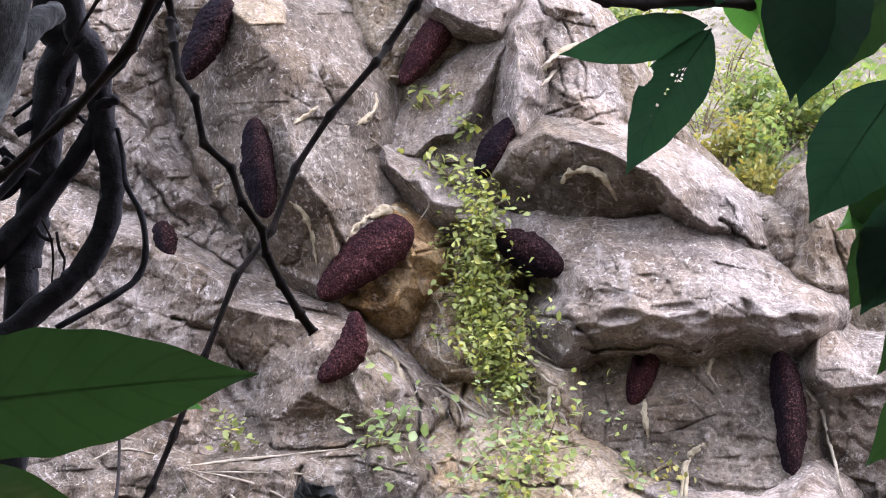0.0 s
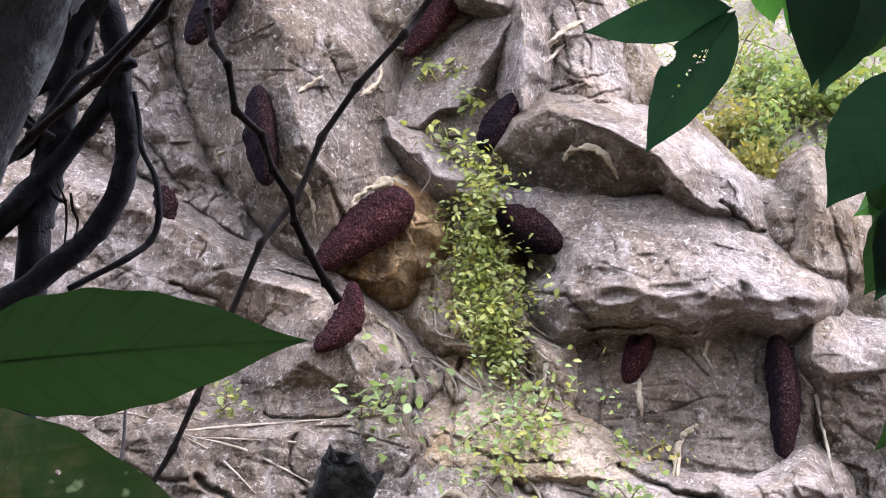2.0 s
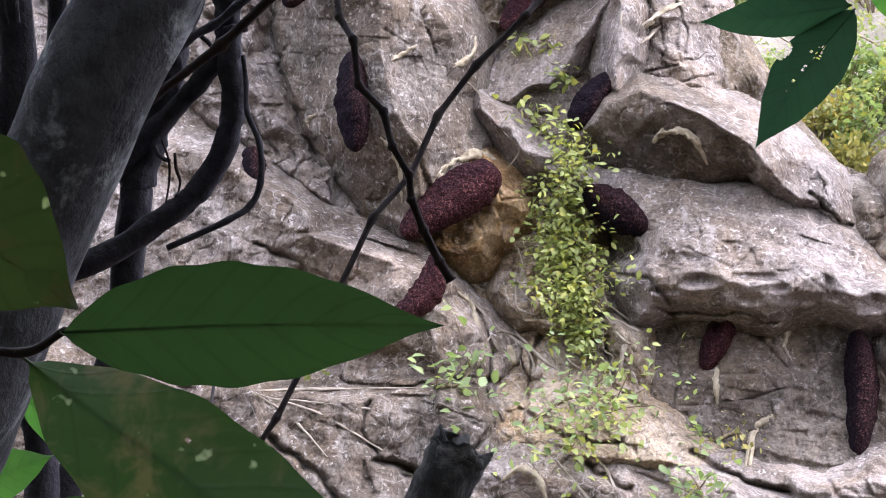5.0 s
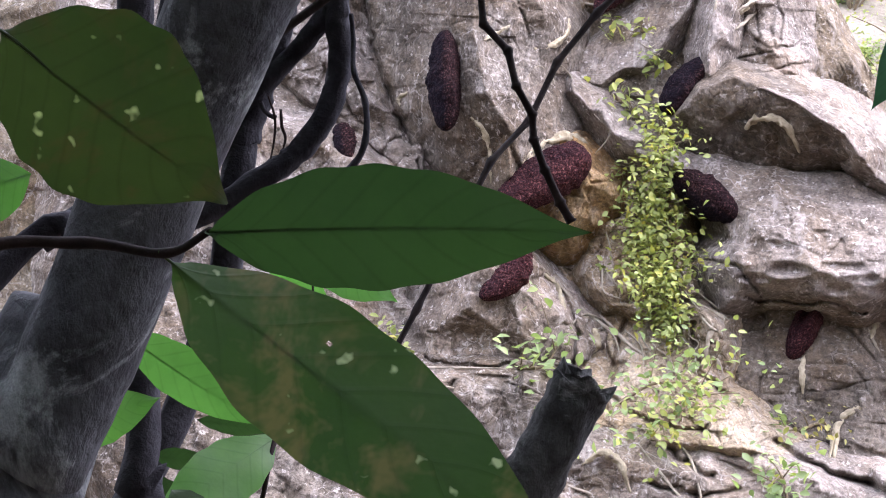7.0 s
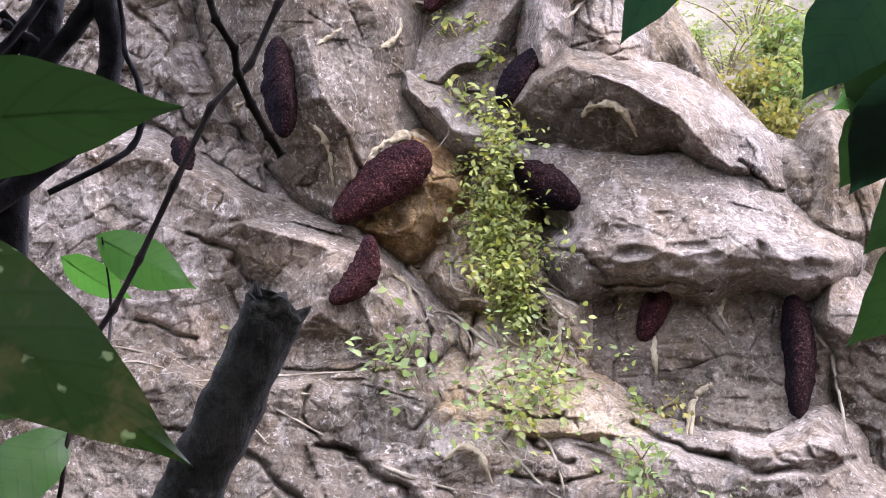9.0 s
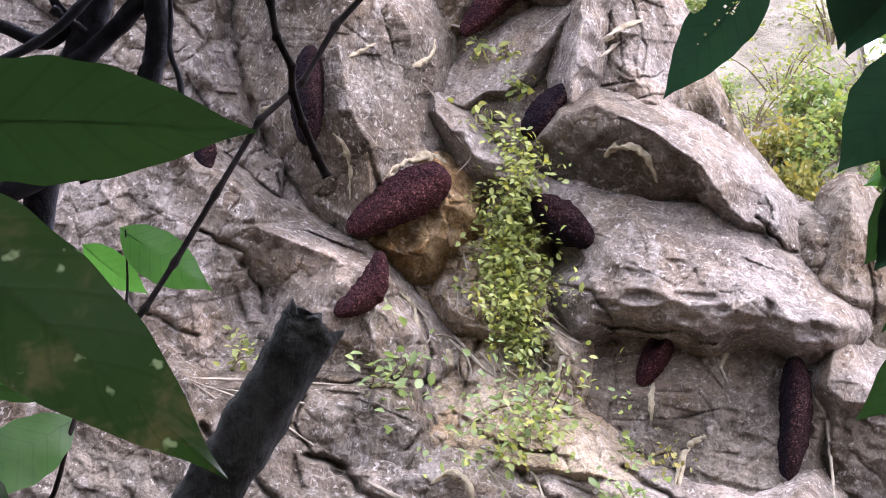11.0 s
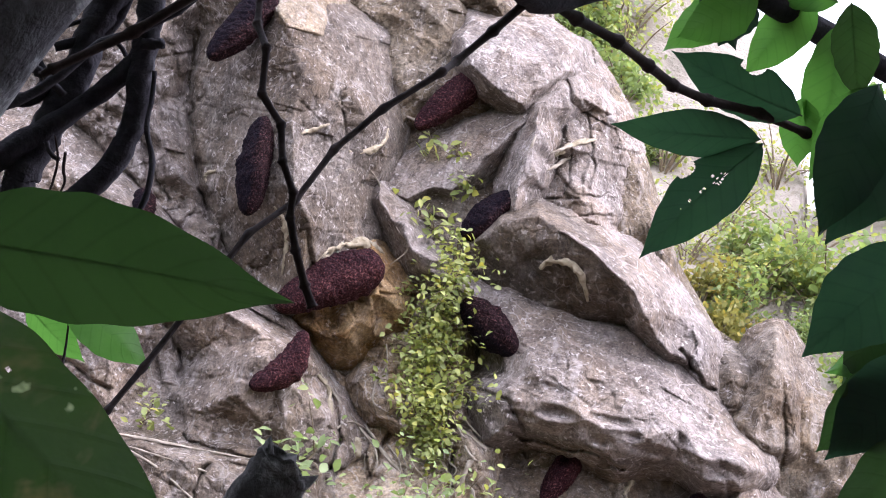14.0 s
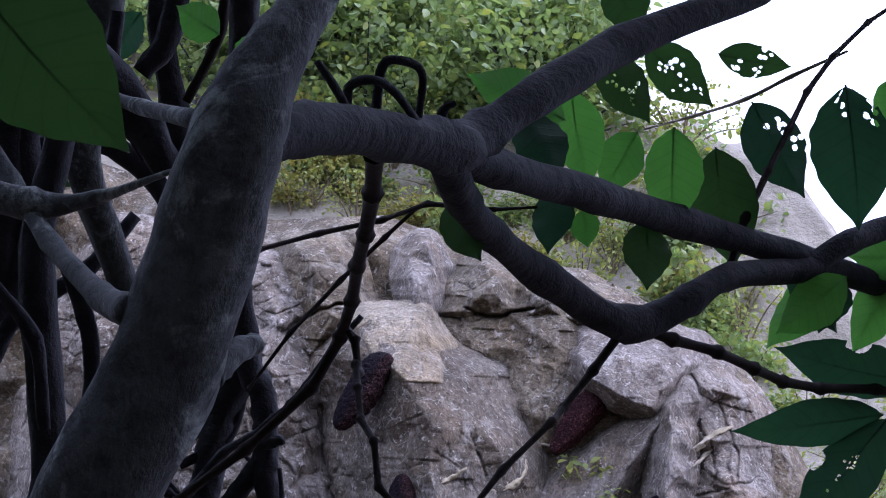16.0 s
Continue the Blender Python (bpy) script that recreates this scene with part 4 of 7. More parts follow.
# ---- ground and the slope behind the cliff ----
ground_u, ground_v = np.meshgrid(np.linspace(-400, 400, 81), np.linspace(-400, 600, 101))
gz = -0.03 + 0.05 * fbm(ground_u * 0.05, ground_v * 0.05, 1.0, 3)
gn = ground_u.shape[1]
gq = [(r * gn + c, r * gn + c + 1, (r + 1) * gn + c + 1, (r + 1) * gn + c) for r in range(ground_u.shape[0] - 1) for c in range(gn - 1)]
ground = mesh_part("ground", np.stack([ground_u, ground_v, gz], -1).reshape(-1, 3).tolist(), gq, SOIL)
tagged(ground, "brown forest floor with leaf litter", "ground", kind="structure")

SKYLINE = [(-14.0, 17.6), (-6.0, 17.4), (-3.28, 17.76), (-1.93, 17.25), (-0.60, 16.59), (0.06, 15.15), (1.15, 14.87), (2.20, 14.22), (3.53, 11.43), (3.58, 11.05), (4.04, 11.25), (9.0, 10.6), (16.0, 9.5)]


def slope_back(u, v):
    crest = np.interp(u, [p[0] for p in SKYLINE], [p[1] for p in SKYLINE])
    over = np.maximum(v - crest, 0)
    return -1.2 - 1.1 * np.maximum(v - 7.0, 0) + 0.5 * fbm(u * 0.5, v * 0.5, 9.0, 4) - 14 * over, crest


su, sk = np.meshgrid(np.arange(-14, 16, 0.1), np.linspace(0, 1, 180))
sv = -1.5 + sk * (slope_back(su, 0 * su)[1] + 0.15 + 0.12 * fbm(su * 3, 0 * su, 2.0, 3) + 1.5)
sh, crest_v = slope_back(su, sv)
slope = grid_mesh("hillside", su, sv, sh, sv < 99, SLOPE)
tagged(slope, "steep dry hillside with grass and earth behind the cliff", "hillside", kind="structure")


def on_slope(u, v, lift=0.0):
    h, _ = slope_back(np.array([u]), np.array([v]))
    return Vector(outward(np.array([u]), np.array([v]), h + lift)[0].tolist())


# ---- honeycombs ----
def honeycomb(top, low, width, mat, label, thick=0.16, bend=0.0, lift=0.02, full=0.5, seed=0, ridge=0.35, notch=None):
    """A hanging comb: a tongue with a blunt ridge down its front, widest at the share full of its length."""
    (u0, v0), (u1, v1) = top, low
    spread = [surface(u0 + (u1 - u0) * t + s * 0.35 * width, v0 + (v1 - v0) * t) for t in (0.1, 0.35, 0.6, 0.85) for s in (-1, 0, 1)]
    level = float(np.percentile(spread, 90)) + lift
    a, b = (Vector(outward(np.array([u]), np.array([v]), np.array([level]))[0].tolist()) for u, v in (top, low))
    ahead = b - a
    out = (Vector(VIEWPOINT) - (a + b) / 2).normalized()
    across = ahead.cross(out).normalized()
    out = across.cross(ahead).normalized()
    if out.dot(Vector(VIEWPOINT) - a) < 0:
        out = -out
    if across.x < 0:
        across = -across
    rows, sides = 84, 60
    verts, faces, uvs = [], [], []
    for r in range(rows + 1):
        t = r / rows
        e = t ** (math.log(0.5) / math.log(full))
        w = width / 2 * max(math.sin(math.pi * e), 0.0) ** 0.42
        wl = w * (1 + 0.18 * noise.noise(Vector((t * 2.2, seed * 3.1, 0.5))) + 0.12 * noise.noise(Vector((t * 9, seed, 4.0))))
        wr = w * (1 + 0.18 * noise.noise(Vector((t * 2.2, seed * 3.1, 9.5))) + 0.13 * noise.noise(Vector((t * 11, seed, 8.0))))
        mid = a + ahead * t + across * (bend * math.sin(math.pi * t) + 0.05 * width * noise.noise(Vector((t * 3, seed, 2.0))))
        for k in range(sides):
            an = 2 * math.pi * k / sides
            c, s = math.cos(an), math.sin(an)
            q = c * (wr if c > 0 else wl)
            if s >= 0:
                rise = (1 - c) / (1 - ridge) if c > ridge else (1 + c) / (1 + ridge)
                high = 0.45 * s + 0.55 * math.sin(math.pi / 2 * rise) ** 1.2
            else:
                high = 0.8 * s
            n3 = noise.noise(Vector((t * 6 + seed * 5, c * 2.2, s * 1.6)))
            n4 = noise.noise(Vector((t * 30 + seed, c * 9, s * 8)))
            high *= 1 + 0.14 * n3 + 0.09 * n4
            if notch and s > 0:
                high -= 0.8 * math.exp(-((t - notch[0]) / 0.13) ** 2 - ((c - notch[1]) / 0.3) ** 2)
            spot = mid + across * (q * (1 + 0.05 * n4)) + out * (high * thick * min(1, w * 6))
            rough = noise.noise(spot * 24) + 0.8 * noise.noise(spot * 55)
            verts.append(spot + (across * c + out * s) * (0.009 * rough * min(1, w * 8)))
            uvs.append((0.5 + 0.5 * c - 0.5 * ridge + 0.14, t))
    for r in range(rows):
        for k in range(sides):
            k2 = (k + 1) % sides
            faces.append((r * sides + k, r * sides + k2, (r + 1) * sides + k2, (r + 1) * sides + k))
    ob = mesh_part("honeycomb", verts, faces, mat)
    layer = ob.data.uv_layers.new(name="UVMap")
    for loop in ob.data.loops:
        layer.data[loop.index].uv = uvs[loop.vertex_index]
    return tagged(ob, label, "honeycomb", "wild honeycombs on the cliff")


honeycomb((-0.31, 9.47), (-1.17, 8.77), 0.41, COMB_RED, "large reddish brown honeycomb under an ochre rock overhang", 0.17, full=0.37, seed=1, lift=0.1)
honeycomb((0.51, 9.29), (1.10, 8.89), 0.36, COMB, "dark brown honeycomb hanging from the pale slab edge", 0.16, full=0.5, seed=2)
honeycomb((-0.82, 8.60), (-1.17, 7.93), 0.28, COMB_RED, "curved reddish brown honeycomb on the grey rock rib", 0.16, bend=0.1, full=0.5, seed=3)
honeycomb((1.86, 8.14), (1.62, 7.56), 0.27, COMB_RED, "small brown honeycomb with a hollow on the shaded rock wall", 0.2, full=0.45, seed=4, ridge=0.3, notch=(0.36, -0.3))
honeycomb((3.01, 7.99), (2.97, 6.78), 0.29, COMB, "long narrow dark honeycomb on the shaded rock wall", 0.24, bend=0.03, full=0.42, seed=5, ridge=0.3)
honeycomb((0.76, 10.54), (0.38, 9.93), 0.3, COMB, "nearly black honeycomb in a shaded rock recess", 0.2, lift=-0.1, full=0.58, seed=6, ridge=0.7)
honeycomb((-1.76, 10.65), (-1.65, 9.61), 0.31, COMB, "tall dark honeycomb on the shaded boulder flank", 0.26, full=0.5, seed=7, ridge=0.5)
honeycomb((-2.00, 12.00), (-2.43, 11.14), 0.33, COMB, "dark honeycomb high on the boulder flank", 0.22, full=0.42, seed=8, ridge=0.45)
honeycomb((0.21, 11.69), (-0.32, 10.95), 0.31, COMB_RED, "reddish brown honeycomb below a pale boulder", 0.15, full=0.42, seed=9)
honeycomb((-2.64, 9.62), (-2.54, 9.24), 0.22, COMB, "small honeycomb half hidden on the grey rock rib", 0.1, full=0.45, seed=10)
# Dark flat body put where the recess holds only shadow.
honeycomb((0.85, 11.50), (0.61, 11.00), 0.26, RECESS_SHADOW, "flat dark patch that stands for shadow in the rock recess", 0.05, lift=-0.4, full=0.4, seed=11)


def scar(points, radius, label, mat=WAX, lift=0.0):
    """A crust of old wax or a dry root lying on the rock."""
    at = [on_rock(u, v, lift - 0.1 * radius) for u, v in points]
    v, f = tube(at, [radius * 0.4, radius * 0.85, radius * 0.95, radius * 0.75, radius * 0.25], sides=10, steps=10, rough=0.6, seed=len(bpy.data.objects))
    ob = mesh_part("wax_crust" if mat == WAX else "root", v, f, mat)
    return tagged(ob, label, "wax remains" if mat == WAX else "root", "crusts and roots on the cliff")


scar([(1.15, 9.80), (1.24, 9.91), (1.41, 9.93), (1.55, 9.82), (1.66, 9.59)], 0.036, "pale yellow crust of an old honeycomb on dark rock", lift=0.035)
scar([(-1.42, 9.76), (-1.30, 9.64), (-1.22, 9.43), (-1.18, 9.09)], 0.028, "pale wax crust on the shaded boulder")
scar([(-0.62, 8.22), (-0.51, 8.12), (-0.45, 7.97), (-0.41, 7.79)], 0.03, "pale wax crust on the grey rock rib")
scar([(1.74, 7.60), (1.73, 7.43), (1.74, 7.24)], 0.028, "whitish wax streak below a honeycomb")
scar([(2.40, 8.07), (2.37, 7.93), (2.33, 7.80)], 0.026, "pale wax crust below the slab lip")
scar([(2.02, 6.67), (2.06, 6.96), (2.16, 7.11), (2.29, 7.16)], 0.03, "hooked pale wax crust on the shaded rock")
scar([(-0.17, 6.45), (0.01, 6.57), (0.18, 6.46), (0.27, 6.22)], 0.035, "curved pale wax crust on the bottom ledge")
scar([(1.06, 11.02), (1.22, 11.20), (1.46, 11.34)], 0.03, "pale wax crust on the cracked grey rock")
scar([(-1.37, 10.58), (-1.26, 10.66), (-1.13, 10.76)], 0.022, "short pale wax crust on the boulder")
scar([(-0.88, 10.52), (-0.72, 10.57), (-0.59, 10.69), (-0.57, 10.87)], 0.028, "ochre wax crust along the boulder edge")
scar([(-0.69, 9.55), (-0.48, 9.61), (-0.32, 9.56)], 0.045, "ochre wax crust above a large honeycomb")
scar([(-0.91, 9.31), (-0.80, 9.47), (-0.67, 9.57)], 0.035, "ochre wax crust beside a large honeycomb")
scar([(-2.05, 9.98), (-2.12, 9.90), (-2.04, 9.78)], 0.025, "small pale crust on the boulder flank")
scar([(0.93, 7.85), (0.89, 7.69), (0.87, 7.47)], 0.022, "dry pale root on broken ochre rock", ROOT, 0.02)
scar([(3.19, 7.61), (3.31, 7.39), (3.35, 7.07), (3.40, 6.60)], 0.018, "thin hanging root beside a long honeycomb", ROOT, 0.04)
scar([(-0.08, 7.85), (0.16, 7.62), (0.35, 7.48)], 0.018, "thin dry root among climbing plants", ROOT, 0.03)
scar([(-0.14, 7.72), (-0.10, 7.61), (-0.13, 7.48)], 0.04, "whitish wax lump on ochre rock")
scar([(1.98, 6.67), (2.05, 6.98), (2.20, 7.11)], 0.025, "pale wax crust near the bottom ledge")

scar([(-2.42, 7.18), (-2.16, 7.04), (-1.95, 6.87), (-1.70, 6.61)], 0.011, "thin pale dry root creeping over the rock", ROOT, 0.01)
scar([(-2.41, 7.18), (-1.86, 7.03), (-1.45, 6.82), (-1.15, 6.65)], 0.011, "thin pale dry root creeping over the rock", ROOT, 0.01)
scar([(-2.38, 7.20), (-1.96, 7.23), (-1.56, 7.25), (-0.75, 7.30)], 0.013, "thin pale dry root creeping over the rock", ROOT, 0.01)
scar([(-2.29, 7.14), (-1.81, 7.11), (-1.36, 7.07), (-0.95, 7.01)], 0.009, "thin pale dry root creeping over the rock", ROOT, 0.01)
scar([(-3.24, 7.56), (-2.83, 7.47), (-2.47, 7.33)], 0.012, "thin pale dry root creeping over the rock", ROOT, 0.01)
scar([(-2.26, 7.10), (-2.05, 6.83), (-1.95, 6.60)], 0.008, "thin pale dry root creeping over the rock", ROOT, 0.01)
scar([(0.57, 6.81), (0.77, 6.58), (0.86, 6.32), (0.91, 6.06)], 0.011, "thin pale dry root creeping over the rock", ROOT, 0.01)
scar([(0.32, 6.67), (0.57, 6.37), (0.78, 6.15), (1.05, 6.05)], 0.012, "thin pale dry root creeping over the rock", ROOT, 0.01)
scar([(-1.23, 6.52), (-0.93, 6.48), (-0.63, 6.38), (-0.18, 6.22), (0.26, 6.13)], 0.016, "thin pale dry root creeping over the rock", ROOT, 0.01)
scar([(-2.67, 7.33), (-2.98, 7.39), (-3.28, 7.28)], 0.010, "thin pale dry root creeping over the rock", ROOT, 0.01)
scar([(1.02, 11.04), (1.17, 11.16), (1.37, 11.29)], 0.016, "thin pale dry root creeping over the rock", ROOT, 0.01)
scar([(1.02, 10.84), (1.17, 11.00), (1.47, 11.27)], 0.018, "thin pale dry root creeping over the rock", ROOT, 0.01)
scar([(0.77, 10.85), (0.83, 11.13), (0.88, 11.40)], 0.012, "thin pale dry root creeping over the rock", ROOT, 0.01)
scar([(-0.74, 8.39), (-0.49, 8.13), (-0.23, 7.89), (0.07, 7.69), (0.37, 7.51)], 0.012, "thin pale dry root creeping over the rock", ROOT, 0.01)
scar([(-0.44, 7.59), (-0.24, 7.85), (0.02, 7.79)], 0.008, "thin pale dry root creeping over the rock", ROOT, 0.01)
scar([(-0.12, 8.29), (-0.08, 7.85), (0.01, 7.41)], 0.007, "thin pale dry root creeping over the rock", ROOT, 0.01)
scar([(0.44, 8.27), (0.48, 7.83), (0.31, 7.41)], 0.007, "thin pale dry root creeping over the rock", ROOT, 0.01)
scar([(0.74, 8.05), (0.89, 7.82), (1.04, 7.77)], 0.014, "thin pale dry root creeping over the rock", ROOT, 0.01)
scar([(-0.64, 10.39), (-0.51, 10.24), (-0.46, 9.94), (-0.29, 9.74)], 0.009, "thin pale dry root creeping over the rock", ROOT, 0.01)
scar([(-0.23, 9.46), (-0.11, 9.67), (-0.27, 9.87)], 0.007, "thin pale dry root creeping over the rock", ROOT, 0.01)
scar([(0.80, 8.02), (1.03, 7.90), (1.15, 7.79)], 0.014, "thin pale dry root creeping over the rock", ROOT, 0.01)
scar([(2.26, 8.01), (2.35, 7.79), (2.41, 7.68)], 0.012, "thin pale dry root creeping over the rock", ROOT, 0.01)
scar([(0.11, 10.66), (0.21, 10.60), (0.28, 10.65)], 0.007, "thin pale dry root creeping over the rock", ROOT, 0.01)
scar([(-0.95, 10.18), (-0.82, 10.34), (-0.67, 10.19), (-0.70, 9.94)], 0.007, "thin pale dry root creeping over the rock", ROOT, 0.01)
scar([(-0.50, 11.08), (-0.32, 11.04), (-0.12, 11.19)], 0.012, "thin pale dry root creeping over the rock", ROOT, 0.01)


# ---- plants on the cliff and the slope ----
def leaf_cloud(rng, centres, count, spread, size, droop=0.3):
    """Many small pointed leaves round the given places."""
    verts, faces = [], []
    for c in centres:
        for _ in range(count):
            p = c + Vector(rng.normal(0, 1, 3) * spread)
            ahead = Vector((rng.normal(0, 1), rng.normal(0, 1) - 0.3, rng.normal(-droop, 0.6))).normalized()
            face = Vector((rng.normal(0, 0.5), -0.7 + rng.normal(0, 0.4), 0.7 + rng.normal(0, 0.4))).normalized()
            across = ahead.cross(face)
            if across.length < 0.1:
                continue
            across.normalize()
            face = across.cross(ahead)
            s = size * rng.uniform(0.6, 1.35)
            n = len(verts)
            w, cup = s * 0.29, face * (s * 0.07)
            verts += [p, p + ahead * (s * 0.28) + across * (0.85 * w) + cup, p + ahead * (s * 0.6) + across * (0.9 * w) + cup, p + ahead * s - face * (s * 0.08), p + ahead * (s * 0.6) - across * (0.9 * w) + cup, p + ahead * (s * 0.28) - across * (0.85 * w) + cup, p + ahead * (s * 0.45)]
            faces += [(n + k, n + (k + 1) % 6, n + 6) for k in range(6)]
    return verts, faces


def cliff_plant(name, label, path, count, spread, size, mat, seed, lift=0.15, dense=5):
    """A plant rooted in the rock: stems along a line, leaves round it."""
    rng = np.random.RandomState(seed)
    ob = thing(name, label, "plant", "plants on the cliff")
    base = [on_rock(u, v, lift * 0.3) for u, v in path]
    pieces = [tube(base, [0.02, 0.014, 0.006], sides=6, steps=5, rough=0.1, seed=seed)]
    centres = []
    smooth = catmull(base, dense)
    for p in smooth:
        q = p + Vector(VIEWPOINT - np.array(p)).normalized() * lift
        tip = q + Vector(rng.normal(0, 1, 3) * spread * 1.3)
        pieces.append(tube([p, (p + tip) / 2 + Vector((0, 0, 0.03)), tip], [0.007, 0.003], sides=5, steps=3, seed=seed))
        centres += [q, tip]
    v, f = joined(pieces)
    tagged(mesh_part("branchwork", v, f, STEM, ob), kind="stuff")
    v, f = leaf_cloud(rng, centres, count, spread, size)
    mesh_part("foliage", v, f, mat, ob)
    return ob


cliff_plant("climbing_plant", "yellow-green climbing plant trailing down a rock gully", [(0.35, 9.73), (0.40, 9.40), (0.28, 9.06), (0.40, 8.60), (0.36, 8.16), (0.42, 7.83)], 24, 0.1, 0.07, IVY, 21, dense=6)
cliff_plant("climbing_plant", "yellow-green creeper with dry stems on ochre rock", [(0.36, 9.05), (0.42, 8.70), (0.58, 8.35), (0.52, 8.04), (0.58, 7.76)], 17, 0.09, 0.07, IVY, 22, dense=5)
cliff_plant("climbing_plant", "leafy green creeper beside a dark honeycomb", [(0.14, 9.12), (0.17, 8.84), (0.14, 8.50), (0.24, 8.27)], 14, 0.08, 0.064, IVY, 23, dense=4)
cliff_plant("shrub", "fresh green shrub on broken ochre rock", [(0.13, 7.04), (0.39, 7.23), (0.65, 7.27), (0.89, 7.21)], 16, 0.17, 0.08, SHRUB, 24, dense=3, lift=0.38)
cliff_plant("shrub", "low green shrub with yellow leaves on a ledge", [(0.52, 6.86), (0.63, 7.06), (0.79, 7.11)], 14, 0.16, 0.075, IVY, 25, dense=3, lift=0.38)
cliff_plant("seedling", "small green seedling in a rock crevice", [(-0.77, 7.30), (-0.56, 7.34), (-0.43, 7.57)], 7, 0.12, 0.12, SHRUB, 26, dense=3)
cliff_plant("seedling", "small yellow-green tuft on bare rock", [(-2.03, 7.37), (-1.98, 7.55)], 7, 0.08, 0.08, IVY, 27, dense=2)
cliff_plant("seedling", "small bright sprout on the smooth slab", [(-0.15, 10.80), (-0.13, 10.87)], 3, 0.05, 0.1, IVY, 28, dense=2)
cliff_plant("seedling", "small bright sprout above the gully", [(0.14, 10.77), (0.12, 10.83)], 2, 0.05, 0.08, IVY, 29, dense=2)
cliff_plant("seedling", "bright sprout by a dark honeycomb", [(0.30, 10.45), (0.29, 10.53)], 4, 0.05, 0.1, IVY, 30, dense=2)
cliff_plant("seedling", "leafy sprouts at the head of the gully", [(-0.06, 10.05), (0.07, 9.95), (0.17, 9.83)], 5, 0.1, 0.1, IVY, 31, dense=3)
cliff_plant("seedling", "small plant at the foot of the shaded wall", [(1.56, 6.88), (1.60, 6.96)], 5, 0.07, 0.08, SHRUB, 32, dense=2)
cliff_plant("shrub", "leafy weeds on the bottom ledge", [(1.57, 5.86), (1.63, 6.11), (1.60, 6.41), (1.55, 6.52)], 8, 0.11, 0.1, SHRUB, 33, dense=3)
cliff_plant("shrub", "leafy weeds on the lowest ledge", [(1.94, 5.90), (2.29, 5.95)], 8, 0.12, 0.1, SHRUB, 34, dense=3)
cliff_plant("seedling", "dry yellow sprouts on the shaded wall", [(1.72, 6.90), (1.93, 6.99), (1.97, 6.83)], 4, 0.08, 0.06, SHRUB_YELLOW, 35, dense=3)


tangle_rng = random.Random(17)
for k in range(16):
    u, v = (0.34, 8.05)
    u, v = u + tangle_rng.uniform(-0.5, 0.45), v + tangle_rng.uniform(-0.55, 0.7)
    run = []
    for n in range(4):
        run.append(on_rock(u, v, 0.03 + 0.05 * (n % 2)))
        u, v = u + tangle_rng.uniform(-0.08, 0.2), v - tangle_rng.uniform(0.02, 0.2)
    tv, tf = tube(run, [0.006, 0.008, 0.005], sides=6, steps=5, rough=0.2, seed=k)
    tagged(mesh_part("dry_stem", tv, tf, ROOT), "thin dry creeper stem hanging on ochre rock", "stem", "dry creeper stems")


def slope_bush(name, label, mat, seed, size, leaf, clumps=12, count=22):
    """A bush with its base at the origin; copies stand on the slope."""
    rng = np.random.RandomState(seed)
    ob = thing(name, label, "bush", "bushes on the hillside")
    pieces, centres = [], []
    for _ in range(clumps):
        tip = Vector((rng.normal(0, 0.45) * size, rng.normal(0, 0.35) * size, rng.uniform(0.25, 1.0) * size))
        pieces.append(tube([Vector((0, 0, -0.2)), tip * 0.5 + Vector((0, 0, 0.08 * size)), tip], [0.02 * size + 0.004, 0.004], sides=5, steps=4, seed=seed))
        centres.append(tip)
        centres.append(tip * rng.uniform(0.6, 0.9))
    v, f = joined(pieces)
    tagged(mesh_part("branchwork", v, f, STEM, ob), kind="stuff")
    v, f = leaf_cloud(rng, centres, count, 0.16 * size, leaf)
    mesh_part("foliage", v, f, mat, ob)
    return ob


BUSHES = [slope_bush("bush", "fresh green bush on the dry hillside", SHRUB, 51, 0.8, 0.105, 16, 34),
          slope_bush("bush", "yellowing bush on the dry hillside", SHRUB_YELLOW, 52, 0.7, 0.09, 14, 34),
          slope_bush("bush", "thin twiggy bush with few green leaves", IVY, 53, 0.9, 0.085, 16, 16),
          slope_bush("bush", "broad-leaved green bush on the hillside", SHRUB, 54, 1.0, 0.17, 14, 18)]
spots = random.Random(5)


def stand(kind, u, v, size, slope_side=True, sink=0.05):
    base = on_slope(u, v, 0.0) if slope_side else on_rock(u, v, 0.0)
    m = Matrix.Translation(base - Vector((0, 0, sink))) @ Matrix.Rotation(spots.uniform(0, 6.28), 4, "Z") @ Matrix.Scale(size, 4)
    first = BUSHES[kind]
    if first.matrix_basis == Matrix():
        first.matrix_basis = m
        return first
    made = copy_thing(first, m)
    made.matrix_basis = m
    return made


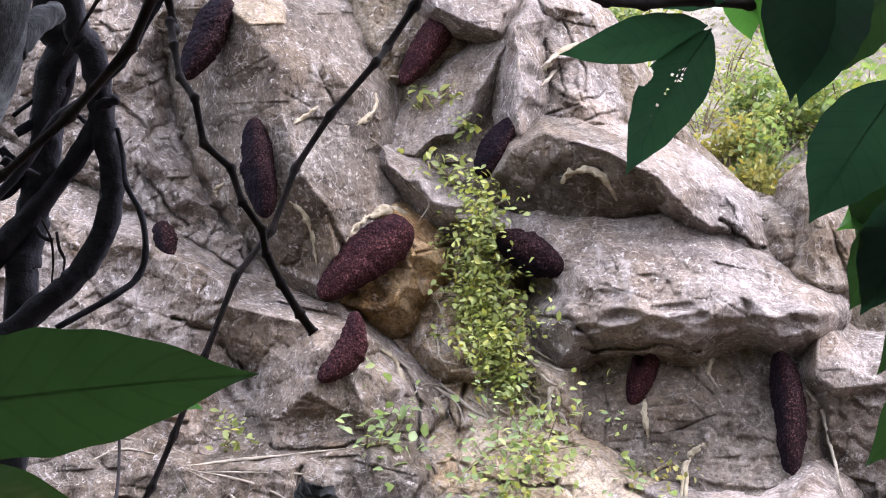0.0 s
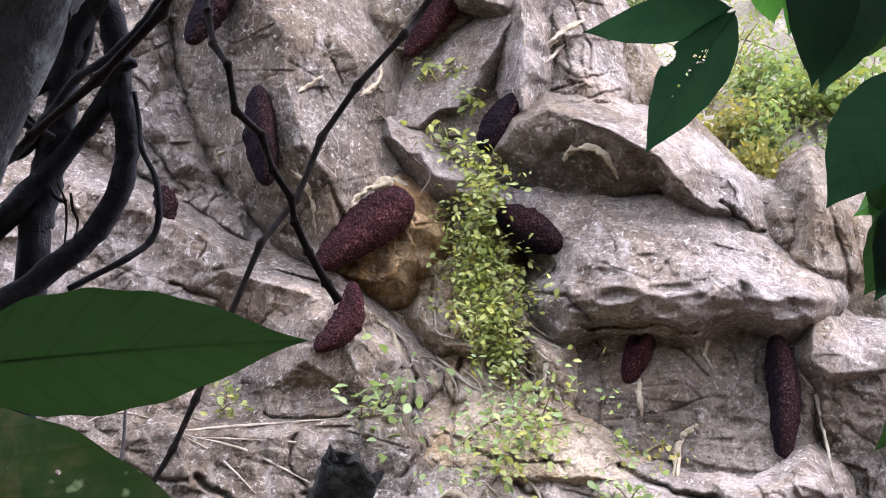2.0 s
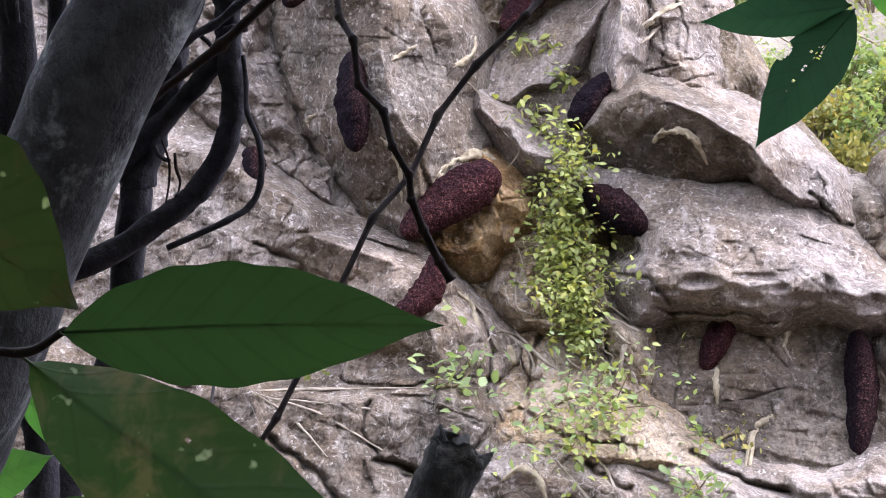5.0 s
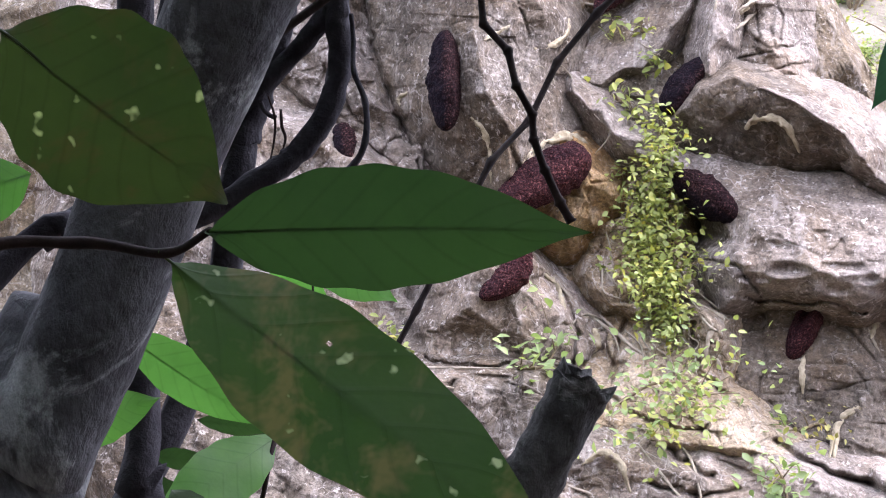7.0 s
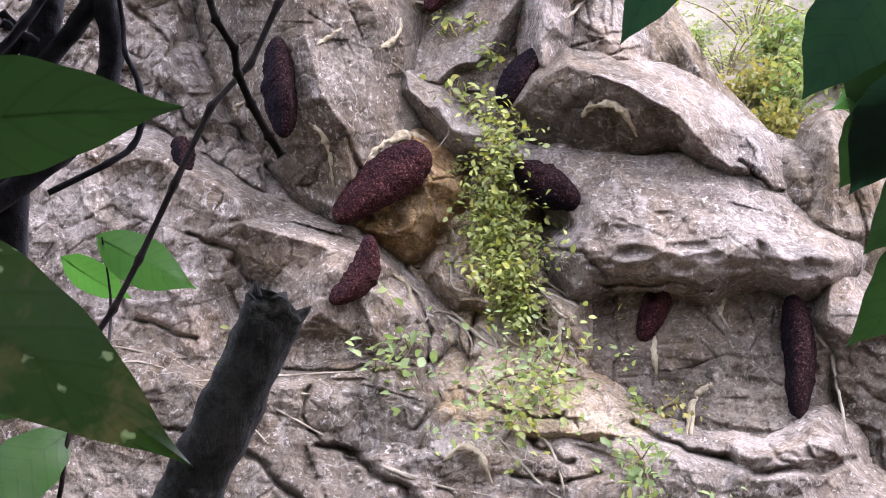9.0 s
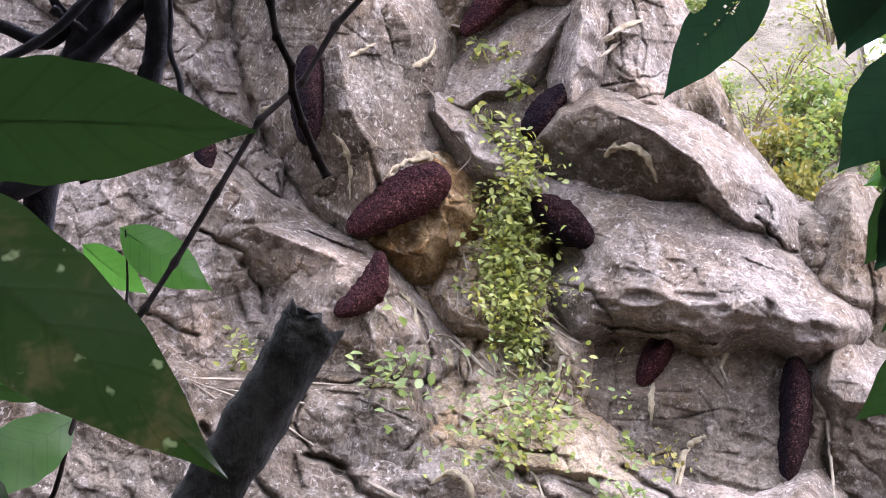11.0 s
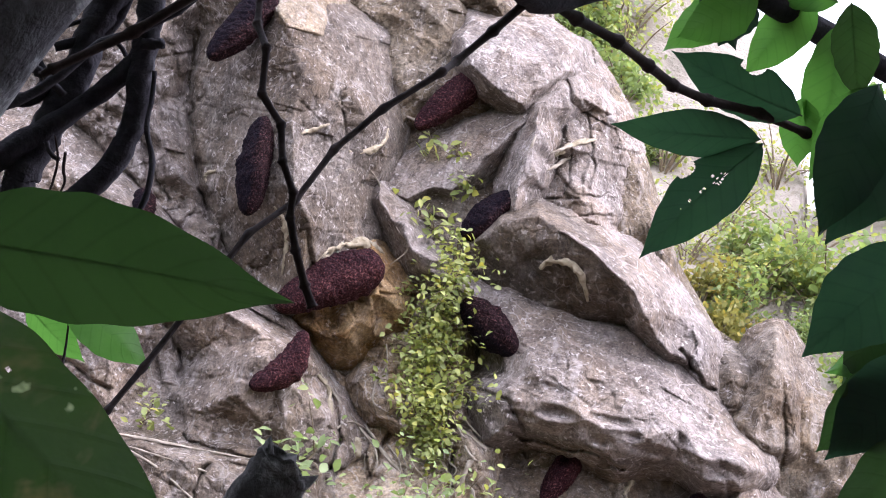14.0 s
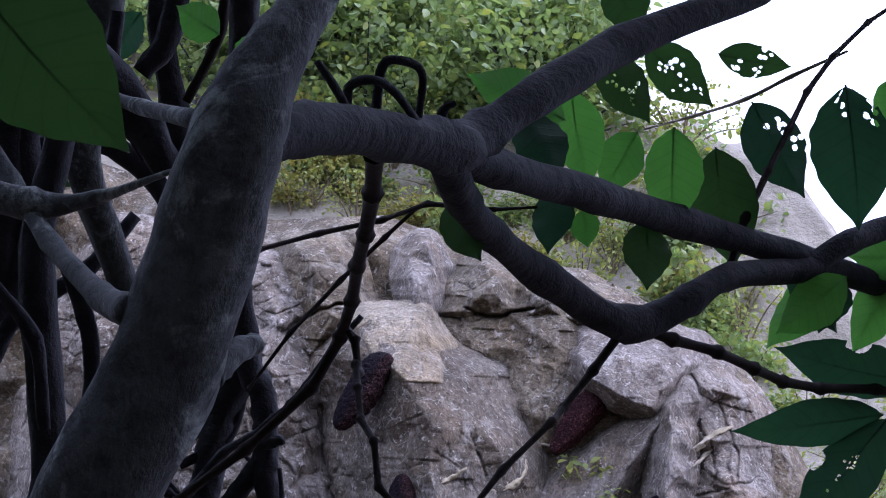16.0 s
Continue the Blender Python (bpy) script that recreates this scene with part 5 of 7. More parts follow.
for kind, (u, v), size in [
    (1, (2.74, 9.91), 0.8), (0, (2.98, 9.66), 0.8), (0, (3.24, 10.06), 0.8), (2, (3.07, 9.95), 0.9), (0, (2.96, 10.38), 0.7), (2, (2.77, 10.70), 0.8), (0, (2.21, 10.49), 0.55),
    (3, (3.43, 10.23), 0.7), (2, (2.51, 10.29), 0.7), (0, (3.74, 10.16), 0.7), (2, (3.65, 10.71), 0.9), (0, (3.72, 9.62), 0.6), (1, (2.91, 9.43), 0.8), (0, (3.82, 8.74), 0.7), (0, (3.89, 8.29), 0.7),
    (3, (0.93, 12.55), 0.9), (0, (1.23, 12.24), 0.8), (2, (1.53, 12.20), 0.9), (0, (1.71, 11.32), 0.7), (0, (1.91, 11.19), 0.6), (2, (2.13, 11.20), 0.9), (2, (1.34, 12.55), 1.0), (0, (4.24, 9.37), 0.7), (2, (3.25, 11.35), 0.9),
    (2, (-2.56, 14.08), 0.9), (1, (-3.13, 13.77), 0.8), (2, (-1.47, 13.97), 1.0), (0, (-0.86, 13.62), 0.8), (0, (-0.26, 13.50), 0.9), (2, (0.26, 13.37), 1.0), (0, (0.90, 13.25), 1.1), (2, (0.67, 13.81), 1.2), (0, (1.06, 12.36), 0.8), (2, (1.52, 12.58), 1.0), (0, (1.61, 11.86), 0.8), (3, (1.25, 13.47), 1.0)]:
    stand(kind, u, v, size)
for n in range(48):
    u = spots.uniform(-8, 6.5)
    crest = float(np.interp(u, [p[0] for p in SKYLINE], [p[1] for p in SKYLINE]))
    rim = float(np.interp(u, RIM_U, RIM_V))
    v = spots.uniform(min(rim + 0.1, crest), crest + 0.05)
    if 1.3 < u < 3.6:
        continue
    stand(spots.choice([0, 0, 1, 2, 2, 3]), u, v, spots.uniform(0.7, 1.3))


for n in range(30):
    u = spots.uniform(-4.6, 1.2)
    v = float(np.interp(u, RIM_U, RIM_V)) + spots.uniform(-0.1, 1.1)
    stand(spots.choice([0, 1, 2, 2, 3]), u, v, spots.uniform(0.5, 0.95))


def hill_tree(seed, height):
    rng = np.random.RandomState(seed)
    ob = thing("tree", "slender green forest tree on top of the hill", "tree", "trees on the hilltop")
    trunk = [Vector((0, 0, -0.4)), Vector((rng.normal(0, 0.1), rng.normal(0, 0.1), height * 0.4)), Vector((rng.normal(0, 0.2), 0, height * 0.9))]
    pieces, centres = [tube(trunk, [0.07, 0.05, 0.02], sides=8, steps=5, seed=seed)], []
    for _ in range(26):
        z = rng.uniform(0.3, 1.0) * height
        tip = Vector((rng.normal(0, 0.26), rng.normal(0, 0.26), 0)) * height * (1.15 - 0.5 * z / height) + Vector((0, 0, z + 0.1))
        pieces.append(tube([Vector((0, 0, z * 0.8)), (tip + Vector((0, 0, z * 0.8))) / 2, tip], [0.025, 0.006], sides=5, steps=4, seed=seed))
        centres += [tip, tip * 0.85 + Vector((0, 0, 0.1 * z))]
    v, f = joined(pieces)
    mesh_part("trunk", v, f, BARK_PALE, ob)
    v, f = leaf_cloud(rng, centres, 42, 0.28, 0.17)
    mesh_part("crown", v, f, SHRUB, ob)
    return ob


TREES = [hill_tree(61, 2.6), hill_tree(62, 3.2)]
for n, (u, v) in enumerate([(-5.2, 15.6), (-3.6, 15.9), (-2.60, 15.96), (-1.86, 16.23), (-1.09, 16.08), (-2.15, 15.09), (-1.40, 14.95), (-0.73, 14.90), (-6.5, 15.0), (-4.4, 14.8), (5.2, 10.6), (-3.08, 15.71), (-3.75, 15.45), (-2.49, 14.69), (-0.05, 14.38), (-2.78, 15.15), (-1.98, 14.48), (-1.19, 14.35), (-3.24, 14.83), (-0.64, 14.14), (-0.32, 15.53)]):
    m = Matrix.Translation(on_slope(u, v, -0.1)) @ Matrix.Rotation(n * 1.7, 4, "Z") @ Matrix.Scale(0.75 + 0.13 * (n % 4), 4)
    if n < 2:
        TREES[n].matrix_basis = m
    else:
        copy_thing(TREES[n % 2], m).matrix_basis = m

# ---- the forest edge in front ----
OUTLINE = ([0, 0.05, 0.15, 0.3, 0.45, 0.6, 0.75, 0.86, 0.93, 1.0], [0.0, 0.26, 0.66, 0.94, 1.0, 0.9, 0.62, 0.32, 0.12, 0.0])

even = np.linspace(-0.2, 1.2, 281)
blur = np.exp(-(np.linspace(-3, 3, 25) ** 2) / 2)
F_SHAPE = (even, np.convolve(np.interp(even, *OUTLINE), blur / blur.sum(), "same"))


def leaf(base, tip, width, mat, parent, tilt=0.0, sag=0.04, fold=0.12, holes=(), seed=0, label="", stalk=None, rows=36, cols=10):
    """A long pointed leaf with a midrib; tilt turns it about its midrib, holes are (along, across, size)."""
    a, b = Vector(base), Vector(tip)
    axis = b - a
    length = axis.length
    ahead = axis.normalized()
    face = Vector(VIEWPOINT) - (a + b) / 2
    face = (face - ahead * face.dot(ahead)).normalized()
    face = Matrix.Rotation(radians(tilt), 3, ahead) @ face
    across = ahead.cross(face)
    torn, dice = [], random.Random(int(seed * 10))
    for hs, hq, hr in holes:
        if abs(hq) > 0.85 or hr < 0.002:
            torn.append((hs, hq, hr))
            continue
        for _ in range(5):
            torn.append((hs + dice.gauss(0, 0.9 * hr) / length, hq + dice.gauss(0, 0.9 * hr) / (width / 2), hr * dice.uniform(0.25, 0.5)))
    holes = torn
    verts, faces, uvs = [], [], []
    for r in range(rows + 1):
        s = r / rows
        half = width / 2 * float(np.interp(s, *F_SHAPE)) * min(1, 30 * s) * (1 if s < 0.999 else 0.05)
        mid = a + axis * s + face * (sag * length * math.sin(math.pi * s)) + across * (0.02 * length * math.sin(2.6 * s + seed))
        for c in range(cols + 1):
            q = 2 * c / cols - 1
            wave = 0.025 * width * math.sin(14 * s + seed * 2 + (1.5 if q > 0 else 0)) * abs(q)
            jag = 1 + 0.02 * math.sin(37 * s + seed)
            verts.append(mid + across * (q * half * jag) + face * (-fold * abs(q) * half + wave))
            uvs.append((s, q))
    for r in range(rows):
        for c in range(cols):
            s, q = (r + 0.5) / rows, 2 * (c + 0.5) / cols - 1
            if any(math.hypot((s - hs) * length, (q - hq) * width / 2) < hr for hs, hq, hr in holes):
                continue
            n = r * (cols + 1) + c
            faces.append((n, n + 1, n + cols + 2, n + cols + 1))
    ob = mesh_part("leaf", verts, faces, mat, parent, label)
    layer = ob.data.uv_layers.new(name="UVMap")
    for loop in ob.data.loops:
        layer.data[loop.index].uv = uvs[loop.vertex_index]
    line = [a + axis * s + face * (sag * length * math.sin(math.pi * s) - 0.0006) + across * (0.02 * length * math.sin(2.6 * s + seed)) for s in (0, 0.25, 0.5, 0.75, 0.97)]
    if stalk:
        line = [Vector(stalk)] + line
    stem("midrib", line, [0.008 * width + 0.0003, 0.004 * width + 0.0002, 0.0001], mat, ob, sides=6, steps=4)
    return ob


def twig(points, radii, mat, parent, seed, every=0.05, name="twig", sharp=False):
    """A knotty, slightly crooked twig with a swelling at every node."""
    dice = random.Random(seed)
    line = catmull(points, 12)
    nodes, since = [line[0]], 0.0
    for p, q in zip(line, line[1:]):
        since += (q - p).length
        if since > every:
            since = dice.uniform(-0.3, 0.25) * every
            nodes.append(q + Vector([dice.gauss(0, 0.0016) for _ in range(3)]))
    nodes.append(line[-1])
    if sharp:
        nodes = [Vector(p) for p in points]
    rad = np.interp(np.linspace(0, 1, len(nodes)), np.linspace(0, 1, len(radii)), radii)
    verts, faces, sides, ring = [], [], 8, []
    for a, b, ra, rb in zip(nodes, nodes[1:], rad, rad[1:]):
        for t, k in ((0.0, 1.35), (0.06, 1.2), (0.13, 0.95), (0.5, 0.88), (0.87, 0.94), (0.95, 1.15)):
            ring.append((a.lerp(b, t), (ra + (rb - ra) * t) * k))
    ring.append((nodes[-1], rad[-1]))
    side = (nodes[1] - nodes[0]).orthogonal().normalized()
    for n, (p, r) in enumerate(ring):
        ahead = (ring[min(n + 1, len(ring) - 1)][0] - ring[max(n - 1, 0)][0]).normalized()
        side = (side - ahead * side.dot(ahead)).normalized()
        up = ahead.cross(side)
        for k in range(sides):
            an = 2 * math.pi * k / sides
            w = 1 + 0.12 * noise.noise(Vector((n * 0.6, k * 1.3, seed)))
            verts.append(p + (side * math.cos(an) + up * math.sin(an)) * (r * w))
    for n in range(len(ring) - 1):
        for k in range(sides):
            k2 = (k + 1) % sides
            faces.append((n * sides + k, n * sides + k2, (n + 1) * sides + k2, (n + 1) * sides + k))
    faces.append(tuple((len(ring) - 1) * sides + k for k in range(sides)))
    return mesh_part(name, verts, faces, mat, parent)


# forest tree: trunk, limbs and leafy twigs
tree = thing("forest_tree", "grey-barked forest tree with dark leafy limbs", "tree")
stem("trunk", [(-0.62, 0.85, -0.1), (-0.356, 0.943, 1.743), (-0.334, 0.931, 1.825), (-0.314, 0.919, 1.884), (-0.287, 0.895, 1.964), (-0.253, 0.859, 2.040), (-0.226, 0.836, 2.094), (-0.208, 0.805, 2.149), (-0.195, 0.777, 2.191), (-0.182, 0.770, 2.236), (-0.167, 0.774, 2.282), (-0.146, 0.767, 2.366), (-0.138, 0.724, 2.539)], [0.045, 0.036, 0.028, 0.029, 0.03, 0.03, 0.028, 0.027, 0.025, 0.018, 0.014, 0.012, 0.01], BARK_PALE, tree, sides=20, steps=8, rough=0.05, seed=1)
stem("limb", [(-0.191, 0.778, 2.192), (-0.168, 0.817, 2.230), (-0.134, 0.901, 2.293), (-0.101, 0.987, 2.350)], [0.016, 0.0135, 0.0135, 0.016], BARK, tree, sides=14, rough=0.2, knots=0.18, seed=2)
stem("branch", [(-0.108, 0.987, 2.349), (-0.087, 1.020, 2.390), (-0.056, 1.045, 2.441), (0.002, 1.099, 2.533), (0.108, 1.179, 2.662), (0.221, 1.242, 2.798), (0.472, 1.317, 3.011)], [0.016, 0.014, 0.0135, 0.013, 0.012, 0.01], BARK, tree, sides=12, rough=0.1, knots=0.12, seed=3)
stem("branch", [(-0.112, 0.985, 2.352), (-0.081, 1.075, 2.401), (-0.016, 1.207, 2.478), (0.054, 1.338, 2.550), (0.161, 1.470, 2.610), (0.303, 1.601, 2.653), (0.651, 1.792, 2.673)], [0.013, 0.0125, 0.0125, 0.012, 0.012, 0.01], BARK, tree, sides=12, rough=0.1, knots=0.15, seed=4)
stem("branch", [(-0.110, 0.988, 2.348), (-0.102, 1.072, 2.370), (-0.086, 1.142, 2.394), (-0.052, 1.242, 2.427), (0.014, 1.345, 2.452), (0.065, 1.374, 2.497), (0.100, 1.403, 2.540), (0.171, 1.476, 2.600), (0.216, 1.499, 2.645), (0.311, 1.554, 2.719), (0.675, 1.725, 2.941)], [0.012, 0.011, 0.0115, 0.0125, 0.014, 0.011, 0.0105, 0.011, 0.0105, 0.009], BARK, tree, sides=12, rough=0.1, knots=0.15, seed=5)
twig([(0.014, 1.345, 2.452), (-0.033, 1.346, 2.375), (-0.026, 1.330, 2.375), (-0.058, 1.323, 2.326), (-0.093, 1.315, 2.277), (-0.118, 1.302, 2.213), (-0.137, 1.288, 2.183), (-0.159, 1.270, 2.117), (-0.179, 1.260, 2.051), (-0.198, 1.244, 1.994), (-0.223, 1.235, 1.940)], [0.0048, 0.0036, 0.003, 0.0029, 0.0028, 0.0026, 0.0025, 0.0024, 0.0024, 0.0022, 0.002], TWIG, tree, 6)
twig([(-0.143, 0.914, 2.290), (-0.158, 1.012, 2.307), (-0.191, 1.188, 2.345), (-0.235, 1.245, 2.297), (-0.274, 1.253, 2.268), (-0.315, 1.264, 2.231)], [0.006, 0.005, 0.0048, 0.0045, 0.004, 0.003], TWIG, tree, 7)
twig([(-0.191, 1.188, 2.345), (-0.181, 1.186, 2.332), (-0.176, 1.190, 2.307), (-0.172, 1.140, 2.283), (-0.168, 1.131, 2.260), (-0.163, 1.124, 2.232), (-0.152, 1.114, 2.211), (-0.147, 1.120, 2.181), (-0.130, 1.120, 2.163), (-0.123, 1.121, 2.139), (-0.112, 1.129, 2.124), (-0.110, 1.136, 2.110), (-0.102, 1.144, 2.093), (-0.091, 1.153, 2.075), (-0.083, 1.158, 2.064)], [0.0034, 0.0032, 0.003, 0.0028, 0.0027, 0.0026, 0.0026, 0.0026, 0.0026, 0.0026, 0.0026, 0.0027, 0.0028, 0.003, 0.0034], TWIG, tree, 8, sharp=True)
twig([(0.016, 1.345, 2.452), (0.052, 1.384, 2.464), (0.106, 1.439, 2.483), (0.173, 1.532, 2.511), (0.296, 1.607, 2.550), (0.521, 1.754, 2.607)], [0.0052, 0.005, 0.0048, 0.0045, 0.004], TWIG, tree, 9)
twig([(-0.232, 1.055, 2.316), (-0.179, 1.093, 2.363), (-0.126, 1.130, 2.407), (-0.056, 1.172, 2.440)], [0.0018, 0.002, 0.002, 0.001], TWIG, tree, 10)
twig([(-0.252, 1.188, 2.289), (-0.210, 1.180, 2.353), (-0.182, 1.188, 2.401), (-0.142, 1.169, 2.436)], [0.0012, 0.0018, 0.002, 0.0014], TWIG, tree, 11)
twig([(0.101, 1.417, 2.555), (0.121, 1.409, 2.615), (0.153, 1.411, 2.692), (0.181, 1.416, 2.761), (0.216, 1.425, 2.823), (0.262, 1.437, 2.876)], [0.004, 0.0035, 0.003, 0.0028, 0.0025, 0.002], TWIG, tree, 12)
stem("twig", [(0.031, 1.491, 2.764), (0.081, 1.520, 2.805), (0.133, 1.546, 2.848), (0.176, 1.528, 2.863), (0.229, 1.507, 2.879)], [0.0008, 0.0014, 0.0018, 0.0018, 0.0012], ROOT, tree, sides=6, knots=0.4, seed=13)
stem("tendril", [(-0.159, 0.891, 2.301), (-0.156, 0.874, 2.306), (-0.143, 0.865, 2.304), (-0.132, 0.877, 2.307), (-0.120, 0.904, 2.307)], [0.003, 0.003, 0.0026, 0.0024], BARK, tree, sides=8, seed=14)
stem("tendril", [(-0.144, 0.906, 2.317), (-0.140, 0.884, 2.329), (-0.131, 0.882, 2.333), (-0.118, 0.895, 2.335), (-0.120, 0.919, 2.320)], [0.003, 0.003, 0.0026, 0.0024], BARK, tree, sides=8, seed=15)
stem("tendril", [(-0.113, 0.973, 2.350), (-0.109, 0.956, 2.356), (-0.102, 0.954, 2.360)], [0.004, 0.003, 0.002], BARK, tree, sides=8, seed=16)
stem("tendril", [(-0.169, 0.833, 2.290), (-0.160, 0.842, 2.281), (-0.153, 0.868, 2.282)], [0.002, 0.0026, 0.0024], BARK, tree, sides=8, seed=17)
stem("broken_stub", [(-0.206, 0.842, 2.096), (-0.199, 0.848, 2.107), (-0.194, 0.863, 2.123), (-0.189, 0.871, 2.131)], [0.01, 0.0072, 0.0062, 0.0058], BARK_PALE, tree, sides=14, rough=0.12, seed=18)
stem("branch", [(-0.332, 0.936, 2.354), (-0.274, 0.875, 2.289), (-0.210, 0.769, 2.197)], [0.003, 0.0042, 0.0055], BARK_PALE, tree, sides=9, knots=0.2, seed=19)
stem("branch", [(-0.428, 1.003, 2.392), (-0.385, 1.003, 2.329), (-0.334, 0.951, 2.246), (-0.281, 0.893, 2.172), (-0.241, 0.819, 2.115)], [0.005, 0.0055, 0.006, 0.007, 0.009], BARK_PALE, tree, sides=10, knots=0.2, seed=20)
stem("branch", [(-0.418, 0.997, 2.319), (-0.358, 0.976, 2.291), (-0.310, 0.941, 2.272), (-0.240, 0.860, 2.236)], [0.011, 0.009, 0.004, 0.0012], BARK_PALE, tree, sides=9, knots=0.3, seed=21)


